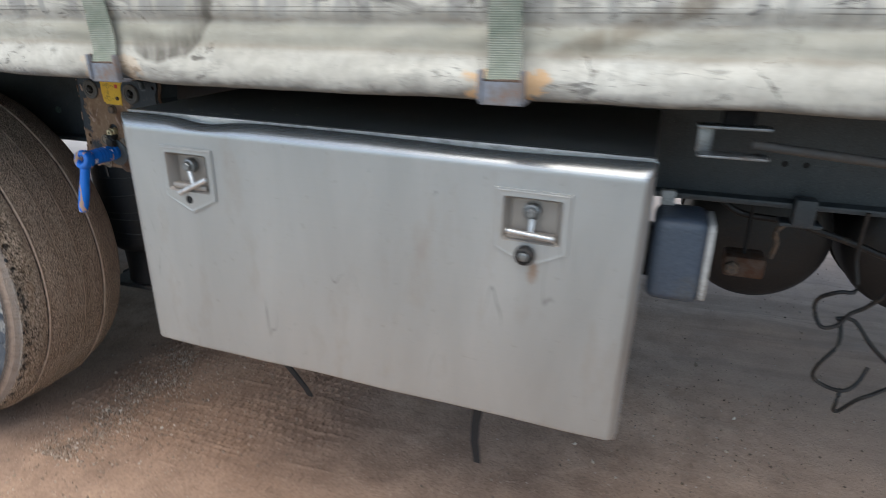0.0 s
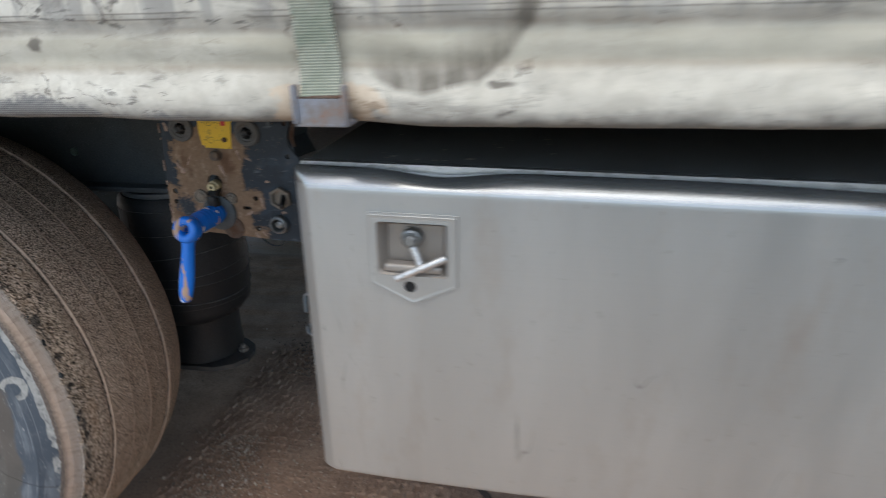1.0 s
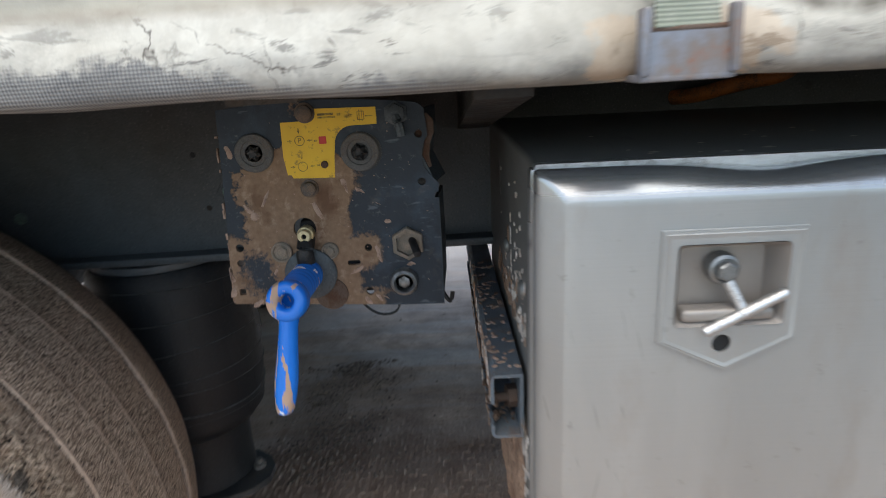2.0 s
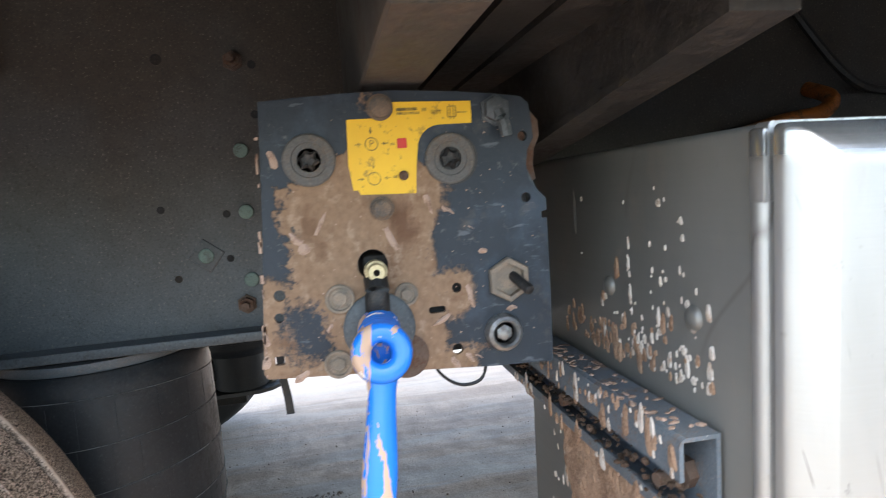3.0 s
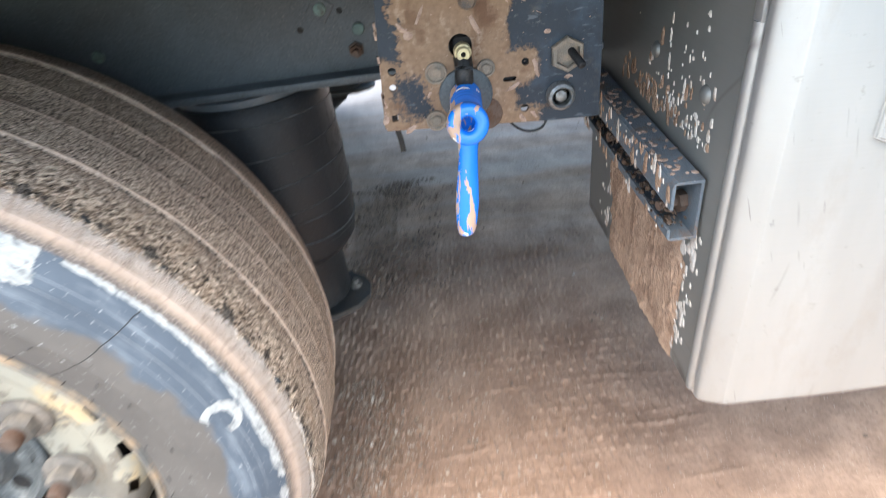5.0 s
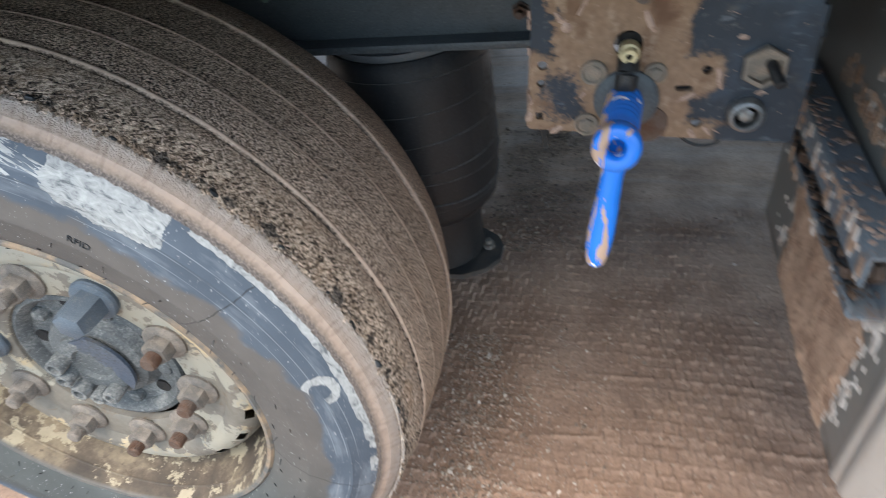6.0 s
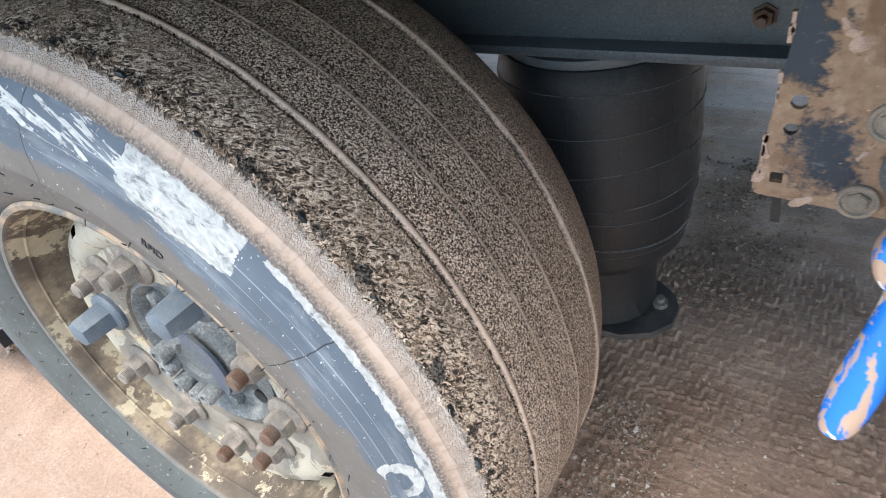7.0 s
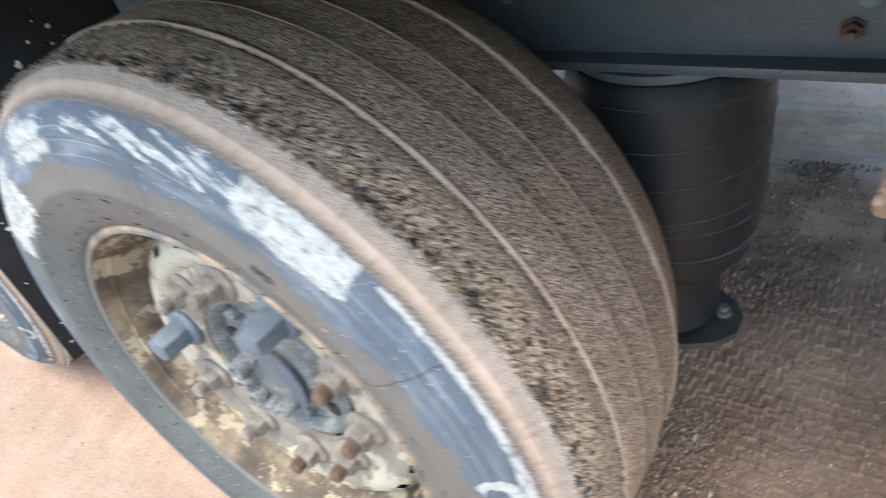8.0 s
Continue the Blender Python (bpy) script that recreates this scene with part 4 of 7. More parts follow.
def build_ground():
    xs, ys = closer(spread(-3.6, 1.4, 0.025, 900), -1.75, -0.8, 0.0034), closer(spread(0.2, 4.2, 0.025, 900), 1.05, 2.29, 0.0034)
    verts = [(x, y, GROUND + earth_height(x, y)) for y in ys for x in xs]
    n = len(xs)
    faces = [(j * n + i, j * n + i + 1, (j + 1) * n + i + 1, (j + 1) * n + i) for j in range(len(ys) - 1) for i in range(n - 1)]
    me = bpy.data.meshes.new("ground")
    me.from_pydata(verts, [], faces)
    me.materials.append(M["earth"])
    me.shade_smooth()
    tagged(new("ground", me), "trodden brown earth yard with grit and tyre prints", "ground", kind="structure")


build_ground()


def stones(name, material, label, category, spots):
    """One mesh of small rough stones; spots gives (x, y, radius)."""
    rng = random.Random(4)
    unit = [Vector(v) for v in ((1, 0, 0), (-1, 0, 0), (0, 1, 0), (0, -1, 0), (0, 0, 1), (0, 0, -0.6))]
    tri = ((0, 2, 4), (2, 1, 4), (1, 3, 4), (3, 0, 4), (2, 0, 5), (1, 2, 5), (3, 1, 5), (0, 3, 5))
    verts, faces = [], []
    for x, y, r in spots:
        z = GROUND + earth_height(x, y) + 0.15 * r
        turn = Euler((rng.uniform(0, 6), rng.uniform(0, 6), rng.uniform(0, 6))).to_matrix()
        s = len(verts)
        for u in unit:
            p = turn @ Vector((u.x * r * rng.uniform(0.7, 1.4), u.y * r * rng.uniform(0.7, 1.3), u.z * r * rng.uniform(0.5, 1.0)))
            verts.append((x + p.x, y + p.y, z + p.z))
        faces += [(s + a, s + b, s + c) for a, b, c in tri]
    me = bpy.data.meshes.new(name)
    me.from_pydata(verts, [], faces)
    me.materials.append(material)
    tagged(new(name, me), label, category, kind="stuff")


def build_gravel():
    """Loose grit: thick in patches beside the wheel, thin elsewhere."""
    rng = random.Random(4)
    spots = []
    while len(spots) < 9500:
        k = len(spots)
        if k < 3600:
            x, y = rng.gauss(-1.585, 0.055) + 0.03 * math.sin(k), rng.uniform(1.02, 1.62)
            if noise.noise((x * 9, y * 9, 3)) < rng.uniform(-0.45, 0.35):
                continue
        elif k < 5000:
            x, y = rng.gauss(-1.45, 0.16), rng.gauss(1.35, 0.25)
        elif k < 6200:
            x, y = rng.gauss(0.15, 0.3), rng.gauss(1.6, 0.35)
        elif k < 6230:
            x, y = rng.gauss(-0.956, 0.022), rng.gauss(1.74, 0.018)
        else:
            x, y = rng.uniform(-3.4, 1.0), rng.uniform(0.6, 3.4)
        r = min(0.011, 0.0020 + rng.expovariate(1000))
        spots.append((x, y, r * (0.85 if k >= 6230 else 1.0)))
    stones("gravel", M["gravel"], "loose pale grit and small stones on earth", "gravel", spots)
    spots = []
    while len(spots) < 2600:
        x, y = rng.gauss(-1.53, 0.085), rng.uniform(1.95, 2.66)
        if noise.noise((x * 7, y * 7, 8)) < rng.uniform(-0.4, 0.3):
            continue
        spots.append((x, y, min(0.011, 0.0022 + rng.expovariate(600))))
    stones("clods", M["clod"], "dark damp crumbly clods of earth", "earth clods", spots)


build_gravel()


# ---- trailer chassis ----
def build_chassis():
    t = thing("trailer_chassis", (-0.9, 1.52, 0.843), "dark grey painted steel trailer chassis with dusty rails", "trailer chassis")
    for name, y, way in (("rail", 1.503, 1), ("rail", 2.90, -1)):
        bm = B()
        block(bm, -6.5, 5.5, min(y, y + 0.009 * way), max(y, y + 0.009 * way), 0.856, 1.285)
        f0, f1 = sorted((y - 0.034 * way, y + 0.10 * way))
        block(bm, -6.5, 5.5, f0, f1, 0.843, 0.856, 0.003)
        block(bm, -6.5, 5.5, f0, f1, 1.285, 1.30, 0.003)
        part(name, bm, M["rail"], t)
    bm = B()
    block(bm, -6.5, 5.5, 0.96, 3.44, 1.305, 1.335)
    part("deck", bm, M["deck"], t, "dark trailer floor seen from below")
    bm = B()
    block(bm, -6.5, 5.5, 0.955, 0.985, 1.15, 1.305, 0.004)
    part("side_rail", bm, M["deck"], t)
    bm = B()
    block(bm, -6.5, 5.5, 3.41, 3.44, 1.15, 1.305, 0.004)
    part("side_rail", bm, M["deck"], t)
    # outriggers that taper towards the side
    for x in (-3.6, -2.35, -1.105, 0.62, 1.9):
        bm = B()
        w = [(0.99, 1.113), (1.50, 1.040), (1.50, 1.30), (0.99, 1.30)]
        rings(bm, [[(x, y, z) for y, z in w], [(x + 0.007, y, z) for y, z in w]])
        part("outrigger", bm, M["outrigger"], t)
        bm = B()
        fl = [(0.99, 1.113), (1.50, 1.040), (1.50, 1.032), (0.99, 1.105)]
        rings(bm, [[(x - 0.002, y, z) for y, z in fl], [(x + 0.045, y, z) for y, z in fl]])
        part("outrigger_flange", bm, M["outrigger"], t)
        bm = B()
        block(bm, x - 0.05, x, 0.99, 1.50, 1.146, 1.153)
        part("outrigger_rib", bm, M["outrigger"], t)
    # pressed channel over the valve panel
    bm = B()
    u = [(-1.300, 1.30), (-1.300, 1.114), (-1.298, 1.112), (-1.245, 1.112), (-1.243, 1.114), (-1.243, 1.30), (-1.249, 1.30), (-1.249, 1.118), (-1.294, 1.118), (-1.294, 1.30)]
    rings(bm, [[(x, y, z) for x, z in u] for y in (0.99, 1.50)])
    part("cross_bearer", bm, M["beam"], t, "lighter grey dusty pressed steel channel")
    bm = B()
    u = [(-1.158, 1.30), (-1.158, 1.150), (-1.20, 1.150), (-1.20, 1.156), (-1.165, 1.156), (-1.165, 1.30)]
    rings(bm, [[(x, y, z) for x, z in u] for y in (1.02, 1.50)])
    part("cross_bearer", bm, M["outrigger"], t)
    # deep cross members between the rails
    for x in (-4.6, -3.1, -0.7, 0.9, 2.4):
        bm = B()
        block(bm, x, x + 0.08, 1.52, 2.89, 1.12, 1.28)
        part("cross_member", bm, M["deck"], t)
    # bracket at the far end of the web
    bm = B()
    block(bm, -1.78, -1.70, 1.475, 1.503, 1.19, 1.29, 0.008)
    block(bm, -1.775, -1.705, 1.462, 1.48, 1.195, 1.225, 0.006)
    part("web_bracket", bm, M["rail"], t)
    # bolts and drilled holes in the web
    for x, z, r in ((-1.438, 1.087, 0.0095), (-1.439, 1.008, 0.0095), (-1.494, 0.955, 0.0098), (-1.441, 0.919, 0.0095), (-1.85, 0.93, 0.0095)):
        bm = B()
        turned(bm, (x, 1.503, z), [(r, 0.001), (r, -0.004), (r * 0.94, -0.0055), (r * 0.8, -0.006)], 20)
        part("bolt", bm, M["mint"], t, "mint green painted bolt head")
    for x, z in ((-1.437, 1.200), (-1.450, 0.887)):
        bm = B()
        turned(bm, (x, 1.503, z), [(0.013, 0.0), (0.013, -0.003), (0.010, -0.003), (0.010, -0.013), (0.0055, -0.013), (0.0055, -0.024)], flat=6)
        part("bolt", bm, M["rusty"], t, "rusty hexagon bolt")
    bm = B()
    turned(bm, (-1.494, 1.503, 0.955), [(0.0230, 0.0), (0.0222, -0.002), (0.0180, -0.0028)], flat=4)
    bmesh.ops.rotate(bm, cent=(-1.494, 1.503, 0.955), matrix=Matrix.Rotation(radians(38), 3, "Y"), verts=bm.verts)
    part("weld_washer", bm, M["rail"], t)
    # dark discs put the shade of drilled holes onto the web
    for x, z, r in ((-1.528, 1.205, 0.0065), (-1.414, 1.195, 0.005), (-1.416, 1.132, 0.005), (-1.543, 1.018, 0.0045), (-1.464, 1.007, 0.0045), (-1.465, 0.949, 0.0045), (-1.531, 0.928, 0.0045), (0.12, 1.02, 0.006), (0.20, 0.93, 0.006), (0.24, 0.93, 0.006), (0.38, 0.99, 0.006)):
        bm = B()
        turned(bm, (x, 1.503, z), [(r * 1.08, -0.0008), (r, -0.001), (r, 0.008)], 14)
        part("drilled_hole", bm, M["dark"], t)
    # clip on the flange, further along
    bm = B()
    block(bm, 0.225, 0.265, 1.44, 1.475, 0.815, 0.872, 0.004)
    block(bm, 0.205, 0.285, 1.455, 1.50, 0.808, 0.816, 0.002)
    part("flange_clip", bm, M["rail"], t)
    return t


build_chassis()


# ---- side curtain with its straps ----
def build_curtain():
    base = (-0.56, 0.925, 1.115)
    zs = list(np.arange(0.0, 0.19, 0.005)) + [0.24, 0.35, 0.6, 1.2, 2.4]
    xs = list(np.arange(-2.2, 1.0, 0.012))
    xs = [-6.0, -4.5, -3.2, -2.6] + xs + [1.3, 2.0, 3.2, 5.0]

    def depth(x, z):
        hem = -0.011 * math.exp(-((z - 0.026) / 0.030) ** 2)
        roll = 0.010 if z < 0.004 else 0.0
        seam = 0.0012 * math.exp(-((z - 0.068) / 0.006) ** 2) + 0.0035 * math.exp(-((z - 0.100) / 0.009) ** 2)
        mid = -0.0012 * math.exp(-((z - 0.083) / 0.016) ** 2) - 0.004 * min(1.0, max(0.0, (z - 0.104) / 0.012))
        pleat = min(1.0, max(0.0, (z - 0.10) / 0.05))
        ripple = 0.004 * pleat * (noise.noise((x * 26, z * 2.5, 1)) + 0.6 * noise.noise((x * 60, z * 6, 4)))
        wave = 0.006 * noise.noise((x * 2.2, z * 4, 7)) + 0.003 * noise.noise((x * 14, z * 30, 3)) + 0.0012 * noise.noise((x * 40, z * 60, 8))
        tug = 0.0
        for bx in (-0.97, -0.26):
            tug += (0.022 if bx < -0.5 else 0.006) * math.exp(-((x - bx) / 0.07) ** 2) * math.exp(-z / 0.25)
        return hem + roll + seam + mid + ripple + wave + tug

    def drop(x):
        return 0.004 * math.sin(x * 3.1 + 1.0) + 0.0025 * noise.noise((x * 9, 0, 0)) - 0.0045 * (x + 0.56)

    t = thing("side_curtain", base, "weathered off-white curtain tarpaulin with scuffs along its hem", "curtain")
    bm = B()
    rows = [[bm.verts.new((x, base[1] + depth(x, z), base[2] + z + drop(x) * max(0.0, 1 - z / 0.3))) for x in xs] for z in zs]
    back = [[bm.verts.new((x, base[1] + 0.016, base[2] + 0.001 + drop(x))) for x in xs], [bm.verts.new((x, base[1] + 0.020, base[2] + 0.05 + drop(x))) for x in xs]]
    for a, b in zip([back[1], back[0]] + rows, [back[0]] + rows):
        for i in range(len(xs) - 1):
            bm.faces.new((a[i], a[i + 1], b[i + 1], b[i]))
    part("sheet", bm, M["curtain"], t, smooth=60)
    # the rest of the trailer's covering, which keeps the daylight out
    bm = B()
    block(bm, -6.0, 5.0, 3.455, 3.47, 1.11, 3.5)
    part("far_sheet", bm, M["curtain"], t)
    bm = B()
    block(bm, -6.0, 5.0, 0.93, 3.47, 3.5, 3.53)
    part("roof_sheet", bm, M["curtain"], t)
    return drop


curtain_drop = build_curtain()


def build_strap(x, shift, back=0.0):
    """A webbing strap that comes down the curtain into a steel hook buckle under the hem."""
    z0 = 1.124 + curtain_drop(x)
    t = thing("tarpaulin_strap", (x, 0.905 + back, z0), "grey-green webbing strap with a rusty steel hook buckle", "strap", group="curtain straps")
    bm = B()
    loops = []
    for k in range(30):
        z = z0 + 0.0235 + k * 0.0165
        mx = x + shift * k / 29 + 0.0015 * math.sin(k * 0.9)
        y = 0.8985 + back + 0.003 * math.sin(k * 0.5) - 0.0045 * (k == 0) + 0.002 * min(1, k / 8)
        tw = 0.004 * math.sin(k * 0.35 + x * 9)
        loops.append([(mx - 0.0218, y + tw, z), (mx + 0.0218, y - tw, z), (mx + 0.0218, y - tw + 0.0022, z), (mx - 0.0218, y + tw + 0.0022, z)])
    rings(bm, loops)
    part("webbing", bm, M["webbing"], t)
    bm = B()
    # flat plate with two arms; the strap lies between the arms and turns in over the bar
    out = [(-0.031, -0.004), (-0.029, -0.006), (0.029, -0.006), (0.031, -0.004), (0.031, 0.034), (0.029, 0.036), (0.0262, 0.036), (0.0250, 0.034), (0.0250, 0.0210), (-0.0250, 0.0210), (-0.0250, 0.034), (-0.0262, 0.036), (-0.029, 0.036), (-0.031, 0.034)]
    sheet(bm, [(x + p, z0 + q) for p, q in out], [], 0.8915 + back, 0.004)
    block(bm, x - 0.031, x + 0.031, 0.8915 + back, 0.935 + back, z0 - 0.010, z0 - 0.005, 0.0015)
    for s in (-1, 1):
        block(bm, x + s * 0.029 - 0.003, x + s * 0.029 + 0.003, 0.887 + back, 0.90 + back, z0 - 0.006, z0 + 0.036, 0.002)
    part("buckle", bm, M["buckle"], t, "rusty galvanised buckle")
    bm = B()
    rod(bm, (x - 0.026, 0.8945 + back, z0 + 0.0222), (x + 0.026, 0.8945 + back, z0 + 0.0222), 0.0022, seg=10)
    part("buckle_bar", bm, M["rusty"], t)


build_strap(-0.972, -0.012, 0.020)
build_strap(-0.262, 0.004)


def build_strap_end():
    """The dark green stitched end of the strap, doubled back on itself."""
    bm = B()
    block(bm, -0.284, -0.234, 0.893, 0.8965, 1.262, 1.40, 0.001)
    solo("strap_end", bm, M["greenweb"], (-0.259, 0.895, 1.262), "dark green stitched end of a webbing strap", "strap")


build_strap_end()


# ---- stainless tool box ----
TILT = 1.05
FACE = 0.989


def lock_outline(cx, zt, grow=0.0):
    w, g = 0.060 + grow, grow
    return [(cx - w, zt + g), (cx + w, zt + g), (cx + w, zt - 0.100 - g * 0.4), (cx, zt - 0.129 - g), (cx - w, zt - 0.100 - g * 0.4)]


def build_lock(t, cx, zt, angle, capped):
    """A recessed paddle lock: pressed surround, sunk tray, folding T bar and key hole."""
    lock = B()
    out, win = lock_outline(cx, zt), rounded(cx - 0.047, cx + 0.047, zt - 0.086, zt - 0.012, 0.004, 3)
    hole = circle2(cx - 0.004, zt - 0.103, 0.0085, 16)
    sheet(lock, out, [win, hole], 0.9965, 0.0045)
    ring0, ring1, ring2 = lock_outline(cx, zt, 0.001), lock_outline(cx, zt, -0.003), lock_outline(cx, zt, -0.007)
    rings(lock, [[(x, y, z) for x, z in r] for r, y in ((ring0, 0.9995), (ring1, 0.9957), (ring2, 0.9966))], caps=False)
    ob = part("lock", lock, M["stainless"], t, "recessed stainless paddle lock")
    ob.location.y = FACE - 1.0
    tray = B()
    loops = [[(x, y, z) for x, z in rounded(cx - 0.047 + i, cx + 0.047 - i, zt - 0.086 + i, zt - 0.012 - i, 0.004, 3)] for i, y in ((0.0, 0.995), (0.003, 1.000), (0.009, 1.019))]
    rows = [[tray.verts.new(p) for p in loop] for loop in loops]
    n = len(rows[0])
    for a, b in zip(rows, rows[1:]):
        for i in range(n):
            tray.faces.new((a[i], a[(i + 1) % n], b[(i + 1) % n], b[i]))
    tray.faces.new(rows[-1])
    block(tray, cx - 0.040, cx + 0.040, 0.996, 1.014, zt - 0.083, zt - 0.071, 0.004, 3)
    part("tray", tray, M["tray"], ob, "dull sunk tray")
    bar = B()
    px, pz = cx - 0.003, zt - 0.038
    ex, ez = (cx + 0.0125, zt - 0.073) if angle > 10 else (cx, zt - 0.071)
    rod(bar, (px + 0.003, 1.004, pz - 0.010), (ex, 0.996, ez), 0.0052, 0.0046, 12)
    dx, dz = 0.038 * math.cos(radians(angle)), 0.038 * math.sin(radians(angle))
    rod(bar, (ex - dx, 0.993, ez - dz), (ex + dx, 0.993, ez + dz), 0.0050, seg=12, bevel=0.003)
    handle = part("handle", bar, M["bright"], ob, "worn bright T handle")
    bm = B()
    turned(bm, (px, 1.016, pz), [(0.0140, 0.0), (0.0145, -0.006), (0.0132, -0.011), (0.0105, -0.0125), (0.0095, -0.0110)], 20)
    turned(bm, (px, 1.008, pz), [(0.0088, 0.004), (0.0088, -0.010), (0.0070, -0.0115), (0.0030, -0.0115)], flat=6)
    part("knuckle", bm, M["plate"], ob, "dull hexagon knuckle")
    # dark plug gives the opening its inner shade as a colour
    bm = B()
    turned(bm, (cx - 0.004, 1.0, zt - 0.103), [(0.0086, -0.001), (0.0086, 0.012)], 16)
    part("key_hole", bm, M["dark"], ob)
    if capped:
        bm = B()
        turned(bm, (cx - 0.006, 0.997, zt - 0.106), [(0.0150, 0.0), (0.0165, -0.004), (0.0165, -0.011), (0.0145, -0.015), (0.0110, -0.0165), (0.0110, -0.013)], 24)
        cap = part("key_cap", bm, M["black"], ob, "black rubber lock cap")
        bm = B()
        turned(bm, (cx - 0.006, 0.982, zt - 0.106), [(0.0075, 0.004), (0.0075, -0.002), (0.006, -0.003), (0.003, -0.003)], 18)
        part("lock_barrel", bm, M["plate"], ob, "bright lock barrel")


def build_toolbox():
    base = (-0.56, 1.0, 0.785)
    t = thing("toolbox", base, "grey stainless steel under-trailer tool box, dented and mud-splashed", "toolbox", turn=(0, TILT, 0))
    x0, x1, z0, z1 = -1.063, -0.057, 0.532, 1.028
    # door: rounded pressed edges, a dent in the top edge, openings for the two locks
    bm = B()
    # side inset, top inset and depth, from the face over the sloped top fold to the back edge
    ins = [(0.050, 0.0300, 0.0), (0.034, 0.0240, 0.0), (0.0325, 0.0233, 0.0003), (0.0315, 0.0222, 0.0008), (0.0300, 0.0205, 0.0016), (0.0240, 0.0150, 0.0048), (0.0175, 0.0100, 0.0083), (0.0115, 0.0060, 0.0114), (0.0060, 0.0030, 0.0150), (0.0018, 0.0008, 0.0185), (0.0004, 0.0, 0.0215), (0.0, 0.0, 0.0270), (0.010, 0.008, 0.0275), (0.016, 0.010, 0.0275), (0.016, 0.010, 0.0390)]

    def bent(x, y, z):
        top = max(0.0, (z - 1.013) / 0.021)
        dent = -0.0075 * math.exp(-((x + 0.865) / 0.06) ** 2) * top ** 2 - 0.004 * math.exp(-((x + 0.30) / 0.16) ** 2) * top ** 2
        push = 0.004 * math.exp(-((x + 0.865) / 0.05) ** 2) * top ** 2
        low = max(0.0, (0.60 - z) / 0.06)
        return (x, y + push + 0.0025 * noise.noise((x * 5, z * 5, 1)) * low, z + dent + 0.0022 * noise.noise((x * 7, 0, 2)) * low)

    loops = []
    for i, j, y in ins:
        loops.append([bent(x, FACE + y, z) for x, z in rounded(x0 + i * 0.72, x1 - i * 0.35, z0 + i * 0.3, z1 + 0.006 - j, 0.005, 4, (60, 26))])
    n = len(loops[0])
    rows = [[bm.verts.new(p) for p in loop] for loop in loops]
    for a, b in zip(rows, rows[1:]):
        for i in range(n):
            bm.faces.new((a[i], a[(i + 1) % n], b[(i + 1) % n], b[i]))
    edges = [bm.edges.get((rows[0][i], rows[0][(i + 1) % n])) for i in range(n)]
    for cx, zt in ((-0.899, 0.982), (-0.231, 0.977)):
        vs = [bm.verts.new((x, FACE, z)) for x, z in rounded(cx - 0.050, cx + 0.050, zt - 0.098, zt - 0.008, 0.004, 3)]
        edges += [bm.edges.new((vs[i], vs[(i + 1) % len(vs)])) for i in range(len(vs))]
    bmesh.ops.triangle_fill(bm, use_beauty=True, use_dissolve=False, edges=edges)
    door = part("door", bm, M["stainless"], t, "pale scuffed stainless front door")
    build_lock(t, -0.899, 0.982, 27, False)
    build_lock(t, -0.231, 0.977, -4, True)
    # body with its front flange
    bm = B()
    block(bm, -1.060, -0.060, 1.036, 1.515, 0.519, 1.036, 0.006, 3)
    part("body", bm, M["dull"], t, "grey stainless body with pale splashes")
    # pale steel stands in for the daylight caught on this lip
    bm = B()
    sheet(bm, rounded(-1.0600, -0.0600, 0.528, 1.0366, 0.003, 3), [rounded(-1.040, -0.080, 0.548, 1.014, 0.004, 3)], 1.024, 0.012)
    part("front_flange", bm, M["bright"], t, "bright folded flange behind the door")
    for x in (-1.0560, -0.0640):
        bm = B()
        rod(bm, (x, 1.0320, 0.532), (x, 1.0320, 0.984), 0.0088, seg=18)
        block(bm, x - 0.0075, x + 0.0075, 1.0245, 1.040, 0.982, 1.033, 0.003)
        part("rolled_edge", bm, M["stainless"], t, "bright rolled edge")
    for y, z in ((1.107, 0.891), (1.252, 0.897)):
        bm = B()
        loops = [[(-1.060 - h, y + r * math.cos(2 * math.pi * i / 18), z + r * math.sin(2 * math.pi * i / 18)) for i in range(18)] for r, h in ((0.0105, 0.0), (0.010, 0.002), (0.0075, 0.0045), (0.003, 0.0058))]
        rings(bm, loops)
        part("rivet", bm, M["dull"], t)
    # faint pressed swage near the back of the side
    bm = B()
    hose(bm, [(-1.0535, 1.34, 1.0), (-1.0555, 1.337, 0.985), (-1.0555, 1.335, 0.955), (-1.0535, 1.334, 0.945)], 0.0062, 12)
    part("dent", bm, M["dull"], t)
    return t


toolbox = build_toolbox()


